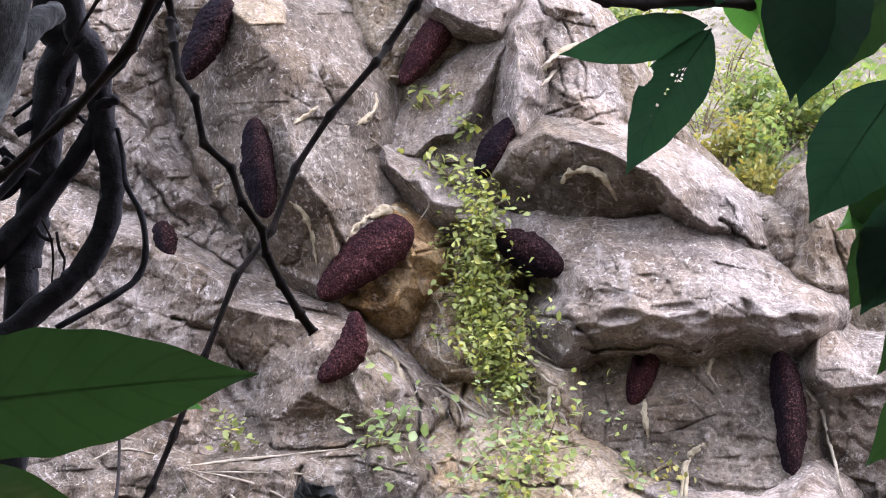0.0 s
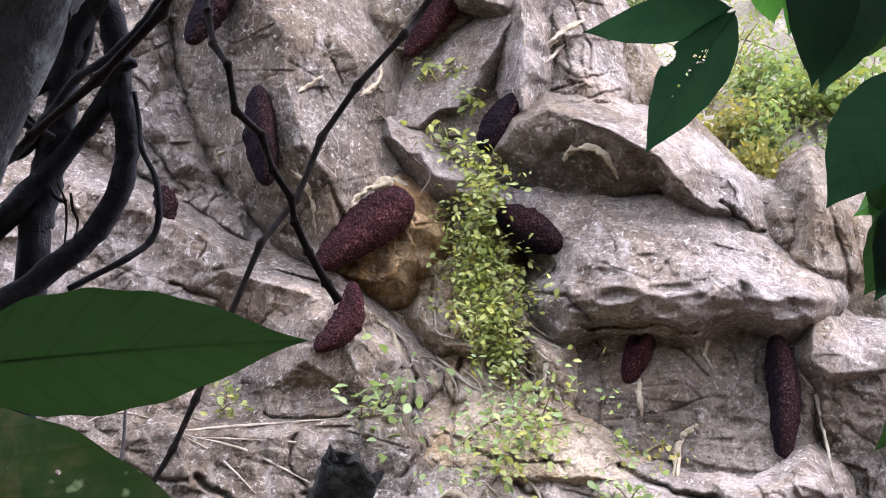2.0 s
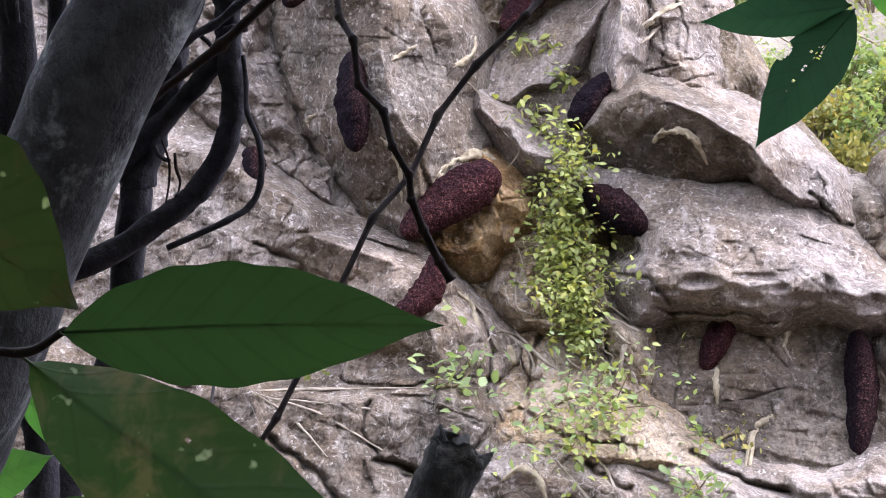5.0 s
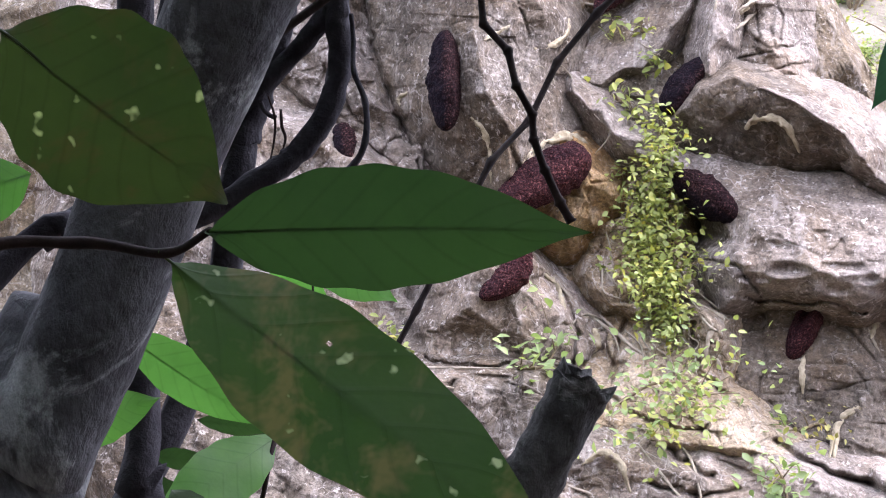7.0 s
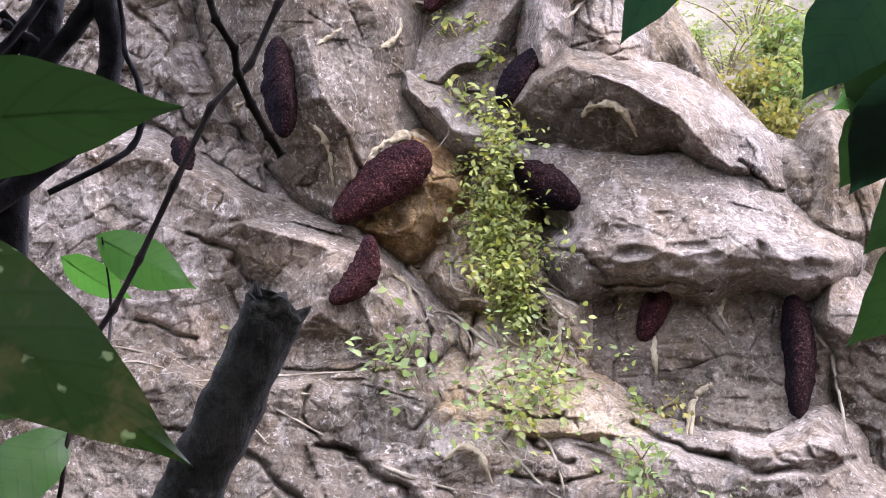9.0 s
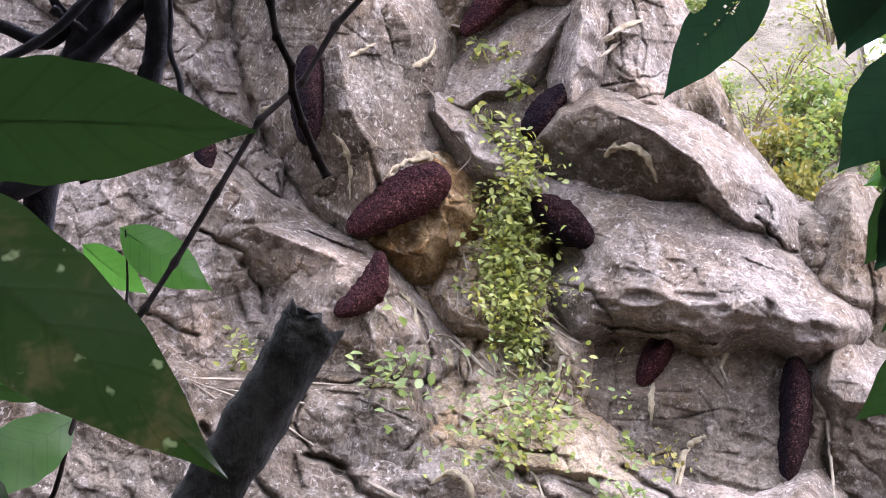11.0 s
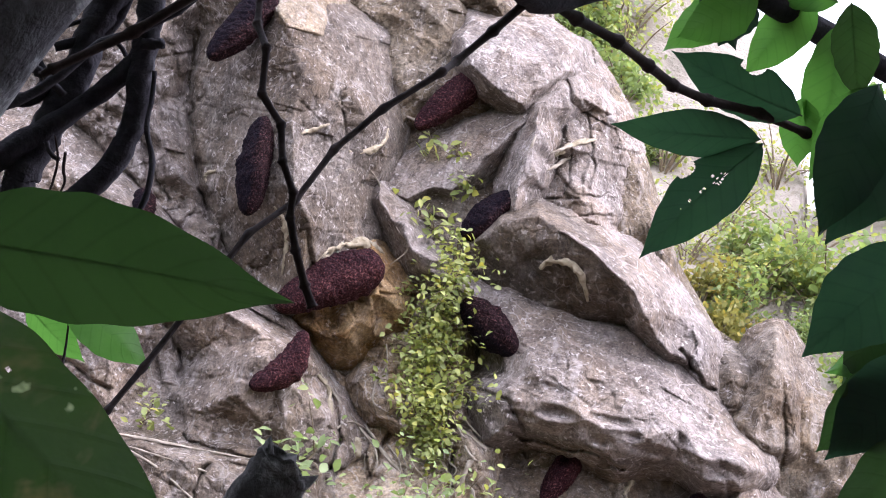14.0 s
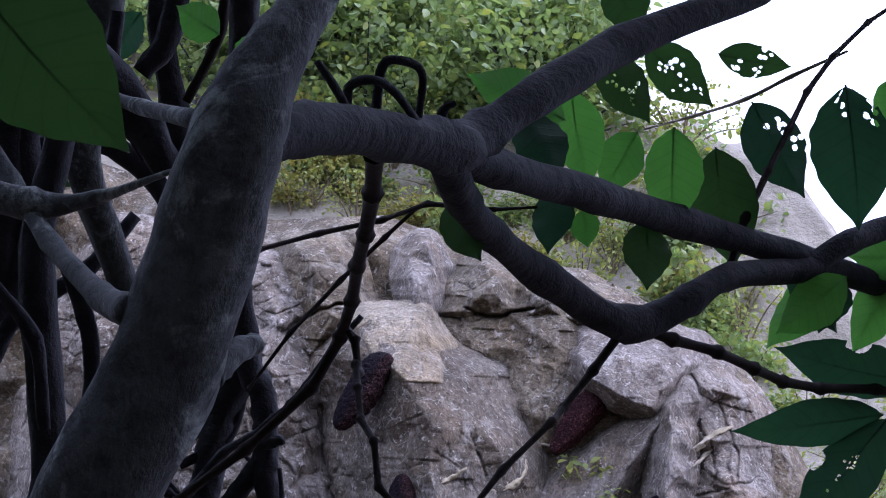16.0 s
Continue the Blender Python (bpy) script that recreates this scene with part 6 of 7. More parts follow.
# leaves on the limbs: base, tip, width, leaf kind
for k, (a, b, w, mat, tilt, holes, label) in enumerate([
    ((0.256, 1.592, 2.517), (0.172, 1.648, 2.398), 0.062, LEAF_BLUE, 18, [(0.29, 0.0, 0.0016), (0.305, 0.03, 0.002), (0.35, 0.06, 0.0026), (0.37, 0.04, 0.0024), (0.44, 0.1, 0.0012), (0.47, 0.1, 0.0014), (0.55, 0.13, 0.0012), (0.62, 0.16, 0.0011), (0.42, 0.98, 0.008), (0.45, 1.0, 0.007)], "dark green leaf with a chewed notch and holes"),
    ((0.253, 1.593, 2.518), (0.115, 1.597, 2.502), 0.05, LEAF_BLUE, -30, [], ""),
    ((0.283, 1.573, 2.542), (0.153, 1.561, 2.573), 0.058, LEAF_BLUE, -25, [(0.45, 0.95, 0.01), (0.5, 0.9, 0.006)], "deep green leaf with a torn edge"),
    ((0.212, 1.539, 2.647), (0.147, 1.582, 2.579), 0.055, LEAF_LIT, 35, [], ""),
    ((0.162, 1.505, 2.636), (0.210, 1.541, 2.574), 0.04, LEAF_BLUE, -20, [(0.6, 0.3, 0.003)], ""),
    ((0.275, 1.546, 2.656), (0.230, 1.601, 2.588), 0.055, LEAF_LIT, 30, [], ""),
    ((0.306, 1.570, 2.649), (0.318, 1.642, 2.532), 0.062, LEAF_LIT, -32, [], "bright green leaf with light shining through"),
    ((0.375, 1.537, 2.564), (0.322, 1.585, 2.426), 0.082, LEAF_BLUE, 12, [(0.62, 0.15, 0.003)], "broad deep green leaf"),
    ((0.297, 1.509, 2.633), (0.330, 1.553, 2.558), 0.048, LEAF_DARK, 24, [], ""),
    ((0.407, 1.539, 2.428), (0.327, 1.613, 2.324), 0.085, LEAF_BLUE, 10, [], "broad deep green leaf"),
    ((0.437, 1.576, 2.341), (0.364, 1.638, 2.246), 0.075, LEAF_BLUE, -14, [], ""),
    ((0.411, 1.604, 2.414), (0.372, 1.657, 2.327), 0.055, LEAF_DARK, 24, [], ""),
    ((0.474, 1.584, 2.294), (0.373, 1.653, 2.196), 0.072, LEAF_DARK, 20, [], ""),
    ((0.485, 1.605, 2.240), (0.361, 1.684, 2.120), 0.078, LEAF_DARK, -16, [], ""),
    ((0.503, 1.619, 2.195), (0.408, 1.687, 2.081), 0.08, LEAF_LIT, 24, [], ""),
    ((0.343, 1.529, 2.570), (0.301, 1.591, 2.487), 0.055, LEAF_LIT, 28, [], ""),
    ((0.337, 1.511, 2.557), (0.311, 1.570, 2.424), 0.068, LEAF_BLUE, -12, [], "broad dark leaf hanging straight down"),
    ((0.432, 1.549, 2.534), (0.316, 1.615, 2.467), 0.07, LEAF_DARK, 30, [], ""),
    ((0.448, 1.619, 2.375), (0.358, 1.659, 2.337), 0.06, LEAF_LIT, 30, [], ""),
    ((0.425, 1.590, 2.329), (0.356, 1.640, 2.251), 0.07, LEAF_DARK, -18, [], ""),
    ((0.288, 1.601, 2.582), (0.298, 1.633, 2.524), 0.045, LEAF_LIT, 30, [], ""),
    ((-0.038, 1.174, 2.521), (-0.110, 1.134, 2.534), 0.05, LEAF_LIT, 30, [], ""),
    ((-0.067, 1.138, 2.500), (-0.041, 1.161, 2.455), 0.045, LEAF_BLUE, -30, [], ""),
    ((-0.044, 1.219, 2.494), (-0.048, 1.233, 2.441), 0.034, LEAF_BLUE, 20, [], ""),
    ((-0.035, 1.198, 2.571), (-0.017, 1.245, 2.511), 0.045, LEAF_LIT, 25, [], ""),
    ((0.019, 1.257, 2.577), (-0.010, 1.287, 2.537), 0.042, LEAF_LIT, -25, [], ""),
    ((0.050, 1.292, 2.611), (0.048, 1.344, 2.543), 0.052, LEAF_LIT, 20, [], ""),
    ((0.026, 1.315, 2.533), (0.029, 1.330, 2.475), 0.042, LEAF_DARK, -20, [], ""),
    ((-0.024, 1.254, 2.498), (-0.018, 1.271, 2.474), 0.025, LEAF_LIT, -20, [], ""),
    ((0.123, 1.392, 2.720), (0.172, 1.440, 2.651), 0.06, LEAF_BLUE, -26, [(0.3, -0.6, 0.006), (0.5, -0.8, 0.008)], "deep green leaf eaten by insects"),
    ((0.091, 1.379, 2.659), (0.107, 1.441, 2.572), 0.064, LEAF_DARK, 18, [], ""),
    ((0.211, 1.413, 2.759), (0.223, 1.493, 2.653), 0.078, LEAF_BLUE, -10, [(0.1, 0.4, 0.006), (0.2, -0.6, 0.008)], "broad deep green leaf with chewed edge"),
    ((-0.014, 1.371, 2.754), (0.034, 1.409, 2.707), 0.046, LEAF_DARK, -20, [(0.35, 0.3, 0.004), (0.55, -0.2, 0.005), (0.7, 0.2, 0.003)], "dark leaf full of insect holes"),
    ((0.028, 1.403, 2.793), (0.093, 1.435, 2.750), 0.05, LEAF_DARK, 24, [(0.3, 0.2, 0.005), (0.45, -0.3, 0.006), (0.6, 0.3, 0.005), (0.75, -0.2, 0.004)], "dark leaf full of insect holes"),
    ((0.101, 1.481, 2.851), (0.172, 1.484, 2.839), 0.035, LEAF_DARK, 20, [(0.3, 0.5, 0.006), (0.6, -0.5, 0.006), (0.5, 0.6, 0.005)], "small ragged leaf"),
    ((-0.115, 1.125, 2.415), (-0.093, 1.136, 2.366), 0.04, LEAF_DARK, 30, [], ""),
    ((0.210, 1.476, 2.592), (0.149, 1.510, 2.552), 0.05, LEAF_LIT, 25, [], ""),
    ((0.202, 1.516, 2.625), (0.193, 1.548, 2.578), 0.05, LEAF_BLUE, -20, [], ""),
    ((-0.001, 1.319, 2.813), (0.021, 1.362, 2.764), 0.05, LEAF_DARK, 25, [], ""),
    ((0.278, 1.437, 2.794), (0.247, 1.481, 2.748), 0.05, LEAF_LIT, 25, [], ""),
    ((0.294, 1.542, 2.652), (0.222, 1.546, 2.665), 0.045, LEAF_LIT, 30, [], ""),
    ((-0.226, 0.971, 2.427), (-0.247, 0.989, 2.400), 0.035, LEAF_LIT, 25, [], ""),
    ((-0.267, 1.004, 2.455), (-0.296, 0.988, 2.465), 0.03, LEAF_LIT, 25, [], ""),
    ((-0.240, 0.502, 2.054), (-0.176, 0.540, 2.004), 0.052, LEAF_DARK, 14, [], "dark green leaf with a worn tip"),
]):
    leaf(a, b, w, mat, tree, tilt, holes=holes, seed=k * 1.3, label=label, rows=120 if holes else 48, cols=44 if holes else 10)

# vines looping beside the trunk
liana = thing("liana", "thick dark woody vines twisted together in loops", "vine")
stem("vine", [(-1.9, 2.7, -0.1), (-0.814, 2.555, 1.900), (-0.597, 2.507, 2.392), (-0.560, 2.420, 2.645), (-0.555, 2.404, 2.685), (-0.541, 2.383, 2.737), (-0.526, 2.365, 2.779), (-0.517, 2.345, 2.823), (-0.513, 2.326, 2.860), (-0.500, 2.303, 2.907), (-0.479, 2.282, 2.950), (-0.499, 2.271, 2.966), (-0.496, 2.223, 3.043), (-0.496, 2.121, 3.101), (-0.469, 1.959, 3.237), (-0.451, 1.696, 3.374)], [0.026, 0.024, 0.023, 0.022, 0.022, 0.022, 0.021, 0.021, 0.021, 0.022, 0.022, 0.021, 0.02, 0.02, 0.018], BARK, liana, sides=14, steps=8, rough=0.14, seed=31)
stem("vine", [(-2.1, 2.5, -0.1), (-0.952, 2.407, 2.295), (-0.722, 2.405, 2.500), (-0.587, 2.400, 2.573), (-0.507, 2.384, 2.626), (-0.479, 2.379, 2.649), (-0.451, 2.369, 2.684), (-0.431, 2.351, 2.729), (-0.425, 2.331, 2.773), (-0.431, 2.308, 2.816), (-0.434, 2.289, 2.851), (-0.436, 2.269, 2.886), (-0.448, 2.256, 2.925), (-0.459, 2.249, 2.937), (-0.473, 2.200, 3.011), (-0.483, 2.107, 3.073)], [0.02, 0.018, 0.017, 0.016, 0.016, 0.016, 0.016, 0.016, 0.0165, 0.017, 0.018, 0.018, 0.017, 0.016, 0.016], BARK, liana, sides=12, steps=8, rough=0.14, seed=32)
stem("vine", [(-0.816, 2.442, 2.531), (-0.670, 2.422, 2.631), (-0.622, 2.399, 2.661), (-0.584, 2.383, 2.693), (-0.544, 2.373, 2.733), (-0.509, 2.354, 2.764), (-0.474, 2.332, 2.798), (-0.446, 2.310, 2.829), (-0.434, 2.285, 2.858)], [0.018, 0.018, 0.0185, 0.018, 0.0165, 0.0135, 0.013, 0.0135, 0.012], BARK, liana, sides=12, rough=0.12, seed=33)
stem("vine", [(-0.629, 2.192, 2.617), (-0.543, 2.186, 2.675), (-0.501, 2.174, 2.718), (-0.463, 2.157, 2.764), (-0.429, 2.152, 2.786), (-0.402, 2.144, 2.809), (-0.383, 2.138, 2.825), (-0.363, 2.128, 2.849), (-0.336, 2.110, 2.886), (-0.299, 2.090, 2.929)], [0.006, 0.0062, 0.006, 0.0056, 0.0055, 0.0056, 0.0056, 0.005, 0.0045, 0.004], BARK, liana, sides=9, knots=0.25, rough=0.1, seed=34)
stem("vine", [(-0.408, 2.262, 2.803), (-0.403, 2.279, 2.771), (-0.399, 2.287, 2.733), (-0.381, 2.298, 2.694), (-0.377, 2.309, 2.647), (-0.389, 2.320, 2.618), (-0.417, 2.316, 2.593), (-0.490, 2.319, 2.554)], [0.003, 0.003, 0.0034, 0.0038, 0.0042, 0.0042, 0.0042, 0.004], BARK, liana, sides=8, knots=0.2, seed=35)
stem("vine", [(-0.462, 2.195, 2.802), (-0.449, 2.202, 2.793), (-0.438, 2.209, 2.784)], [0.0028, 0.0032, 0.003], BARK, liana, sides=8, rough=0.2, seed=36)
stem("vine", [(-0.556, 2.318, 2.858), (-0.539, 2.315, 2.870), (-0.518, 2.312, 2.884)], [0.003, 0.0034, 0.0034], BARK, liana, sides=8, rough=0.2, seed=361)
stem("vine", [(-0.563, 2.298, 2.784), (-0.556, 2.301, 2.781), (-0.538, 2.308, 2.774), (-0.521, 2.325, 2.771)], [0.007, 0.0062, 0.005, 0.005], BARK, liana, sides=9, rough=0.3, seed=362)
stem("vine", [(-0.434, 2.271, 2.841), (-0.417, 2.262, 2.841), (-0.407, 2.262, 2.846)], [0.008, 0.007, 0.006], BARK, liana, sides=9, rough=0.3, seed=363)
stem("vine", [(-0.521, 2.317, 2.695), (-0.511, 2.325, 2.683), (-0.499, 2.329, 2.680)], [0.003, 0.0036, 0.003], BARK, liana, sides=8, rough=0.3, seed=364)
stem("vine", [(-0.508, 2.297, 2.696), (-0.498, 2.310, 2.672), (-0.497, 2.322, 2.646), (-0.500, 2.332, 2.622)], [0.0014, 0.0018, 0.0016, 0.0012], TWIG, liana, sides=6, seed=365)
stem("vine", [(-0.491, 2.307, 2.682), (-0.488, 2.316, 2.662), (-0.483, 2.323, 2.650), (-0.485, 2.329, 2.636)], [0.002, 0.0024, 0.002, 0.0012], TWIG, liana, sides=6, seed=366)
stem("vine", [(-0.574, 2.334, 2.820), (-0.554, 2.352, 2.795), (-0.576, 2.361, 2.767), (-0.640, 2.341, 2.775)], [0.006, 0.009, 0.01, 0.009], BARK, liana, sides=8, rough=0.15, seed=37)
stem("vine", [(-1.7, 2.3, -0.1), (-0.654, 2.174, 1.923), (-0.572, 2.152, 2.122), (-0.570, 2.120, 2.231), (-0.597, 2.084, 2.312), (-0.640, 2.041, 2.390)], [0.022, 0.022, 0.02, 0.018, 0.016, 0.012], BARK, liana, sides=10, rough=0.12, seed=38)
stem("vine", [(-0.530, 1.654, 2.368), (-0.512, 1.623, 2.440), (-0.522, 1.567, 2.535), (-0.531, 1.509, 2.622), (-0.511, 1.438, 2.727), (-0.520, 1.334, 2.844), (-0.527, 1.150, 3.013)], [0.016, 0.017, 0.017, 0.016, 0.014, 0.014, 0.012], BARK, liana, sides=12, rough=0.12, seed=39)
stem("vine", [(-0.463, 1.644, 2.636), (-0.492, 1.595, 2.696), (-0.515, 1.549, 2.751), (-0.505, 1.485, 2.836), (-0.494, 1.422, 2.912), (-0.484, 1.261, 3.069)], [0.014, 0.016, 0.017, 0.018, 0.018, 0.016], BARK_PALE, liana, sides=12, rough=0.12, seed=40)
stem("vine", [(-0.393, 1.409, 2.643), (-0.427, 1.370, 2.681), (-0.476, 1.323, 2.719), (-0.508, 1.281, 2.754), (-0.560, 1.183, 2.832)], [0.014, 0.02, 0.023, 0.023, 0.02], BARK, liana, sides=12, rough=0.14, seed=41)
stem("vine", [(-0.507, 1.654, 2.954), (-0.477, 1.631, 2.991), (-0.466, 1.584, 3.048), (-0.447, 1.486, 3.153)], [0.012, 0.014, 0.014, 0.012], BARK, liana, sides=10, rough=0.14, seed=42)
stem("vine", [(-0.439, 1.604, 2.876), (-0.405, 1.560, 2.939), (-0.400, 1.502, 3.005)], [0.005, 0.006, 0.005], TWIG, liana, sides=8, knots=0.3, seed=43)

for k, (pts, r) in enumerate([
    ([(-0.690, 1.560, 3.139), (-0.663, 1.676, 3.026), (-0.668, 1.769, 2.906), (-0.680, 1.873, 2.746)], 0.02),
    ([(-0.519, 1.682, 3.226), (-0.529, 1.769, 3.127), (-0.512, 1.836, 3.053), (-0.498, 1.895, 2.980)], 0.016),
    ([(-0.637, 1.736, 2.593), (-0.602, 1.702, 2.669), (-0.537, 1.691, 2.719), (-0.488, 1.667, 2.775)], 0.009),
    ([(-0.508, 1.723, 2.475), (-0.500, 1.677, 2.564), (-0.511, 1.635, 2.628), (-0.540, 1.589, 2.684)], 0.009),
    ([(-0.518, 1.351, 2.490), (-0.477, 1.391, 2.450), (-0.465, 1.431, 2.387)], 0.006),
    ([(-0.461, 1.387, 2.809), (-0.466, 1.433, 2.752), (-0.434, 1.478, 2.707)], 0.008),
    ([(-0.553, 2.327, 2.836), (-0.492, 2.318, 2.877), (-0.472, 2.288, 2.934)], 0.008),
]):
    stem("vine", pts, [r * 0.8, r, r, r * 0.8], BARK, liana, sides=10, rough=0.14, knots=0.15, seed=44 + k)

for k, (a, b, w) in enumerate([
    ((-0.786, 1.967, 3.105), (-0.677, 2.029, 3.074), 0.07), ((-0.808, 2.084, 3.111), (-0.689, 2.083, 3.169), 0.08), ((-0.740, 1.959, 3.137), (-0.669, 2.072, 3.106), 0.06),
    ((-0.737, 2.054, 3.350), (-0.810, 2.102, 3.259), 0.08), ((-0.823, 1.985, 3.231), (-0.711, 2.046, 3.207), 0.07), ((-0.663, 2.124, 3.455), (-0.724, 2.165, 3.383), 0.06), ((-0.834, 2.117, 3.051), (-0.727, 2.183, 3.009), 0.06)]):
    leaf(a, b, w, LEAF_BLUE if k % 3 else LEAF_DARK, liana, 20 - 9 * k, seed=k * 0.7)
stem("vine", [(-0.709, 1.872, 2.730), (-0.659, 1.844, 2.803), (-0.643, 1.804, 2.869), (-0.656, 1.733, 2.958), (-0.639, 1.656, 3.059), (-0.643, 1.570, 3.149)], [0.02, 0.02, 0.019, 0.018, 0.018, 0.016], BARK, liana, sides=12, rough=0.14, seed=59)
stem("vine", [(-0.496, 1.930, 2.931), (-0.530, 1.890, 2.975), (-0.583, 1.853, 3.005), (-0.640, 1.838, 3.000), (-0.708, 1.843, 2.961), (-0.763, 1.830, 2.949)], [0.012, 0.013, 0.014, 0.014, 0.015, 0.015], BARK, liana, sides=12, rough=0.14, seed=58)

# dead snapped branch
snag = thing("dead_branch", "dead grey branch snapped off with a splintered end", "branch")
sv_, sf_ = tube([(-0.95, 1.1, -0.05), (-0.72, 1.03, 0.6), (-0.325, 1.024, 1.391), (-0.251, 1.043, 1.549), (-0.187, 1.047, 1.673), (-0.132, 1.035, 1.777), (-0.110, 1.027, 1.820), (-0.089, 1.016, 1.862), (-0.071, 1.004, 1.901), (-0.067, 1.001, 1.908)], [0.021, 0.02, 0.019, 0.018, 0.0172, 0.0168, 0.0162, 0.016, 0.0158, 0.0158], sides=40, steps=12, rough=0.07, seed=51)
along = (Vector((-0.067, 1.001, 1.908)) - Vector((-0.089, 1.016, 1.862))).normalized()
jag = random.Random(4)
for ring, share in ((1, 1.0), (2, 0.65), (3, 0.35), (4, 0.15)):
    jag.seed(4)
    for k in range(40):
        tooth = (0.008 * (noise.noise(Vector((k * 0.37, 1.7, 3.1))) + 0.5 * (jag.random() - 0.5)) + 0.003 * ((k // 5) % 2)) * share
        sv_[len(sv_) - ring * 40 + k] = sv_[len(sv_) - ring * 40 + k] + along * tooth
hollow = len(sv_)
sv_.append(Vector((-0.070, 1.003, 1.901)))
sf_.pop()
sf_ += [(hollow - 40 + k, hollow - 40 + (k + 1) % 40, hollow) for k in range(40)]
mesh_part("stem", sv_, sf_, DEAD, snag)
for k, (x0, y0) in enumerate([(1, 0.2), (-0.95, 0.3), (0.2, -0.9)]):
    root = Vector((-0.071, 1.003, 1.901)) + Vector((x0, y0, 0)) * 0.0115
    up = (Vector((-0.065, 0.999, 1.914)) - Vector((-0.072, 1.004, 1.900))) * (0.15 + 0.05 * k)
    stem("splinter", [root - up * 0.6, root + up * 0.3, root + up], [0.004, 0.0035, 0.0008], DEAD, snag, sides=7, steps=4, rough=0.4, seed=52 + k)

# leafy seedling close by
near_plant = thing("broadleaf_sapling", "sapling with large dark pointed leaves, some blotched brown", "sapling")
stem("stem", [(-0.46, 0.75, -0.05), (-0.45, 0.76, 1.0), (-0.338, 0.702, 1.780), (-0.304, 0.695, 1.838), (-0.262, 0.703, 1.851), (-0.226, 0.693, 1.845), (-0.206, 0.674, 1.848)], [0.006, 0.005, 0.004, 0.0028, 0.0022, 0.0018, 0.0014], TWIG, near_plant, sides=9, steps=8, knots=0.2, seed=71)
leaf((-0.208, 0.674, 1.847), (-0.065, 0.648, 1.844), 0.046, LEAF_DARK, near_plant, 8, 0.02, 0.08, seed=3.1, rows=50, cols=14, label="large dark green pointed leaf")
leaf((-0.223, 0.697, 1.847), (-0.065, 0.688, 1.729), 0.06, LEAF_SPOT, near_plant, -12, 0.02, 0.08, [(0.36, -0.42, 0.0011)], 1.7, rows=90, cols=36, label="large green leaf with brown blotches and holes", stalk=(-0.228, 0.692, 1.845))
leaf((-0.270, 0.593, 1.885), (-0.192, 0.626, 1.837), 0.07, LEAF_BROWN, near_plant, 22, 0.03, 0.1, seed=2.2, rows=50, cols=14, label="olive leaf with a browned edge", stalk=(-0.289, 0.606, 1.893))
under = thing("seedling", "slender seedling with bright green leaves in light", "sapling")
stem("stem", [(-1.1, 1.8, -0.05), (-0.95, 1.8, 1.0), (-0.561, 1.685, 1.963), (-0.518, 1.656, 2.111), (-0.482, 1.655, 2.145)], [0.005, 0.004, 0.003, 0.002, 0.0015], TWIG, under, sides=8, knots=0.2, seed=81)
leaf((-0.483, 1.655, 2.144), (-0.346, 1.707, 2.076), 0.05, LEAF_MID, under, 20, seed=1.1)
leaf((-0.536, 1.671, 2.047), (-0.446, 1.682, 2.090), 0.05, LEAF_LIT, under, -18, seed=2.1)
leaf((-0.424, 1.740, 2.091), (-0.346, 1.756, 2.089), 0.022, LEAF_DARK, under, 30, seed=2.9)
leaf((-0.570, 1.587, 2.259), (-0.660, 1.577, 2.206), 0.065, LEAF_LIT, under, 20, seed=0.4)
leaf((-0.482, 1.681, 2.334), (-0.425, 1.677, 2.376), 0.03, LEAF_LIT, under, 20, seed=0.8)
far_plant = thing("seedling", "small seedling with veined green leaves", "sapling")
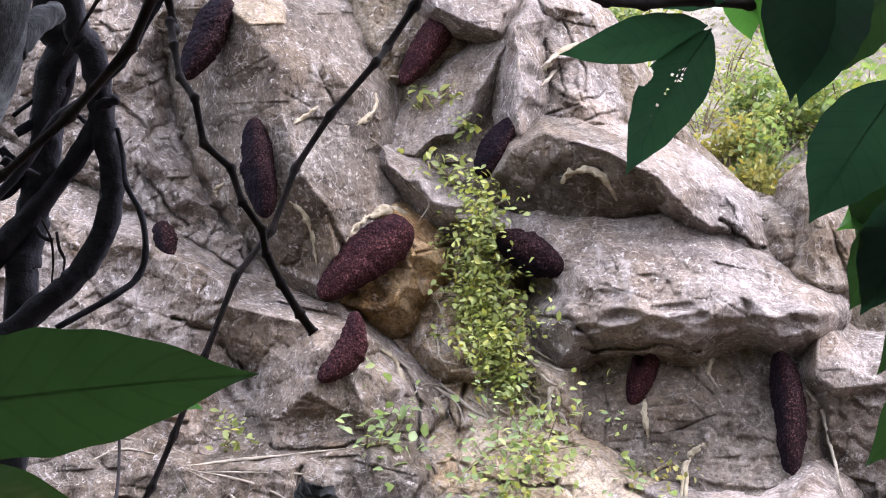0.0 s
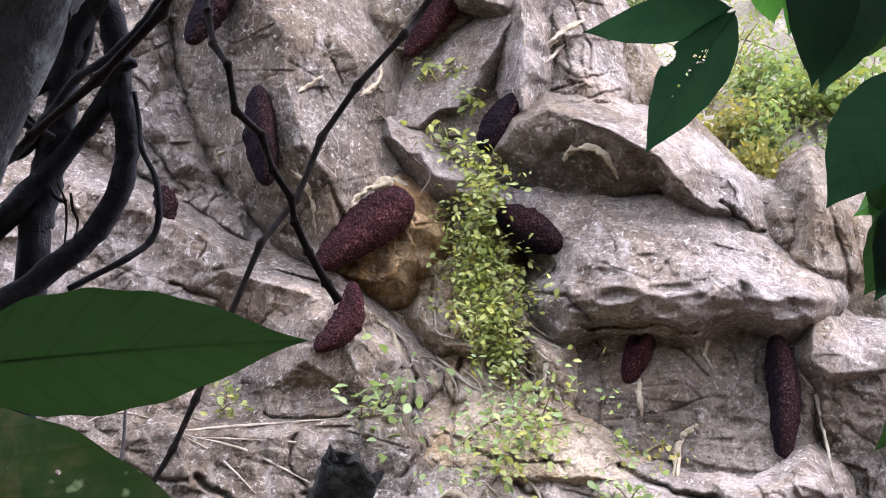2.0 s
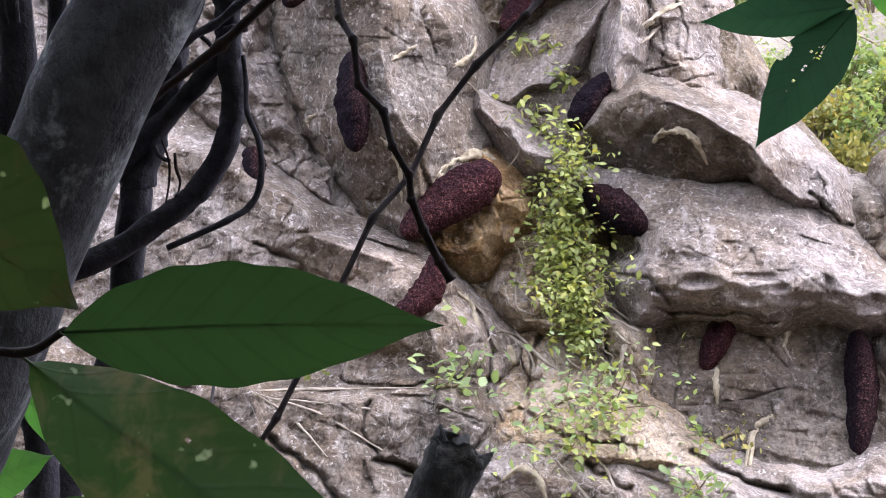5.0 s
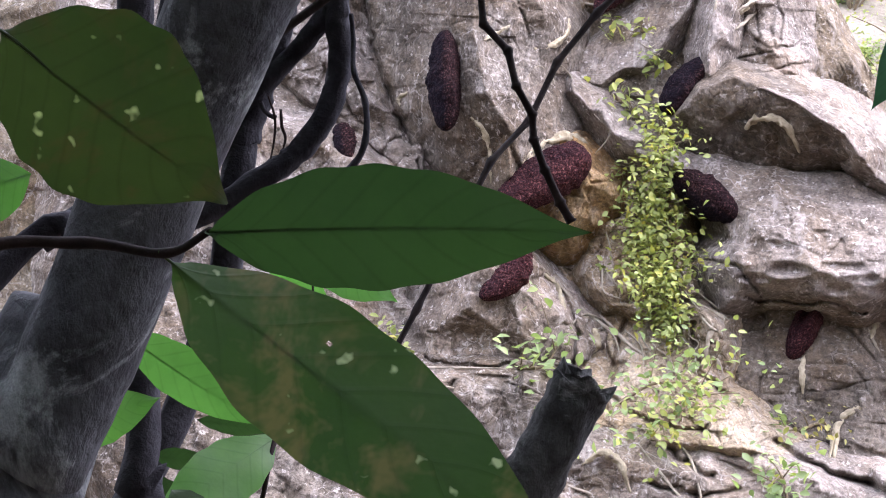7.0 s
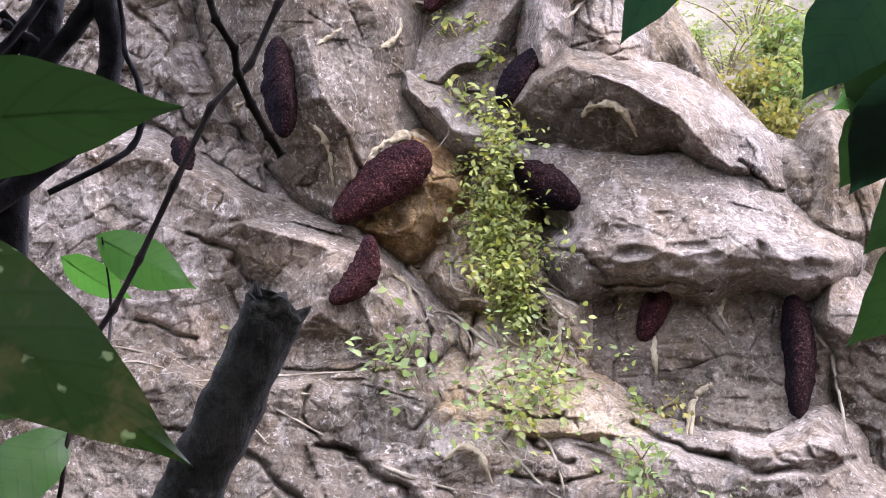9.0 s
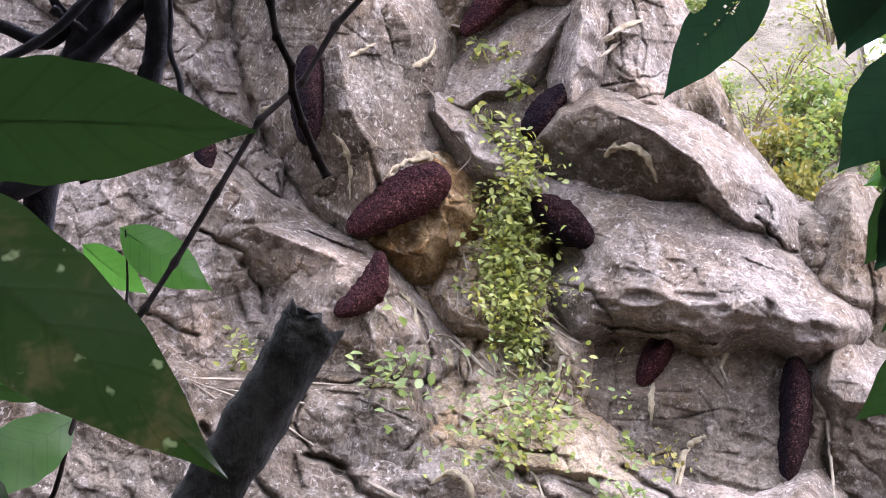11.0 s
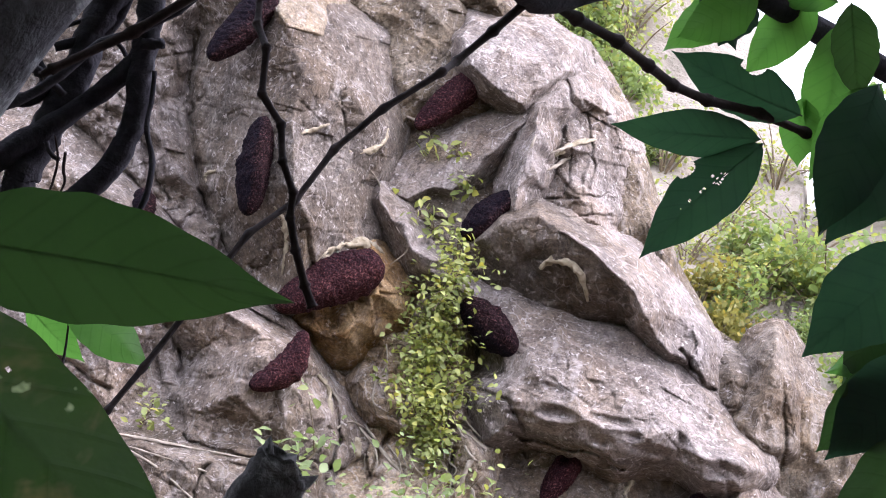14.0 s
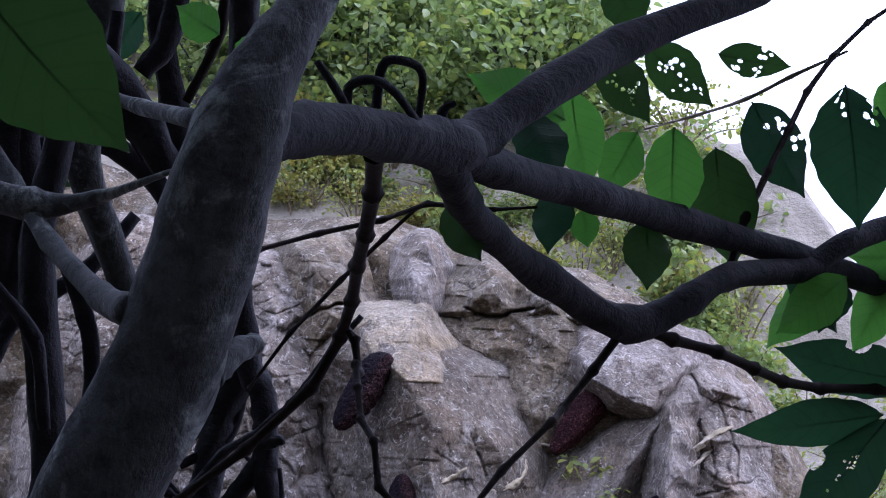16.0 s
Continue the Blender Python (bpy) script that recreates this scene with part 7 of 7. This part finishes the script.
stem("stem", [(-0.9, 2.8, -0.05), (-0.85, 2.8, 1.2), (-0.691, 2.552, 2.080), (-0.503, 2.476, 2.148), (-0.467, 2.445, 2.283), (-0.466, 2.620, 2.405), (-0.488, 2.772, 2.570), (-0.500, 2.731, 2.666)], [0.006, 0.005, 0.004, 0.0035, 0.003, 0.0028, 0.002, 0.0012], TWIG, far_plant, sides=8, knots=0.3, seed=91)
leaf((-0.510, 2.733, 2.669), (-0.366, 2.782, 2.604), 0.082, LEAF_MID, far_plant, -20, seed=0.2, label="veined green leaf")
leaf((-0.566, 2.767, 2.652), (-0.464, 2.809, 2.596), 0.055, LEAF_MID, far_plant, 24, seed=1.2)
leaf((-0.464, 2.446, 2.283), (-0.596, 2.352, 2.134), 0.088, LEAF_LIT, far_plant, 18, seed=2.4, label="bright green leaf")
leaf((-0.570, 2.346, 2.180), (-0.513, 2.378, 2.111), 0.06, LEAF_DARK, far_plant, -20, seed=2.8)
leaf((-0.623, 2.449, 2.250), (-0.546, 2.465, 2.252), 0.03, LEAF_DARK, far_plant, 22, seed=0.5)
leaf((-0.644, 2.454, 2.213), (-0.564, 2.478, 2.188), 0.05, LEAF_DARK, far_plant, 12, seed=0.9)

# unseen foliage added over, behind and beside the clearing to block light
rng = np.random.RandomState(99)
clumps = [Vector((rng.uniform(-8, 10), rng.uniform(-9, 1.6), rng.uniform(4.6, 6.4))) for _ in range(540)]
clumps += [Vector((rng.uniform(-9, 10), rng.uniform(-9, -4), rng.uniform(0.2, 5.0))) for _ in range(300)]
clumps += [Vector((side * rng.uniform(3.6, 7), rng.uniform(-6, 3.0), rng.uniform(0.2, 4.6))) for _ in range(170) for side in (-1, 1)]
clumps += [Vector((rng.uniform(-15, -8.5), rng.uniform(-1, 11), rng.uniform(0.2, 11))) for _ in range(420)]
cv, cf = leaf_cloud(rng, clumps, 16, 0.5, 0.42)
shade_screen = mesh_part("shade_screen_foliage", cv, cf, SCREEN_LEAF)
tagged(shade_screen, "dense unseen foliage added to shade the clearing", "foliage", kind="stuff")
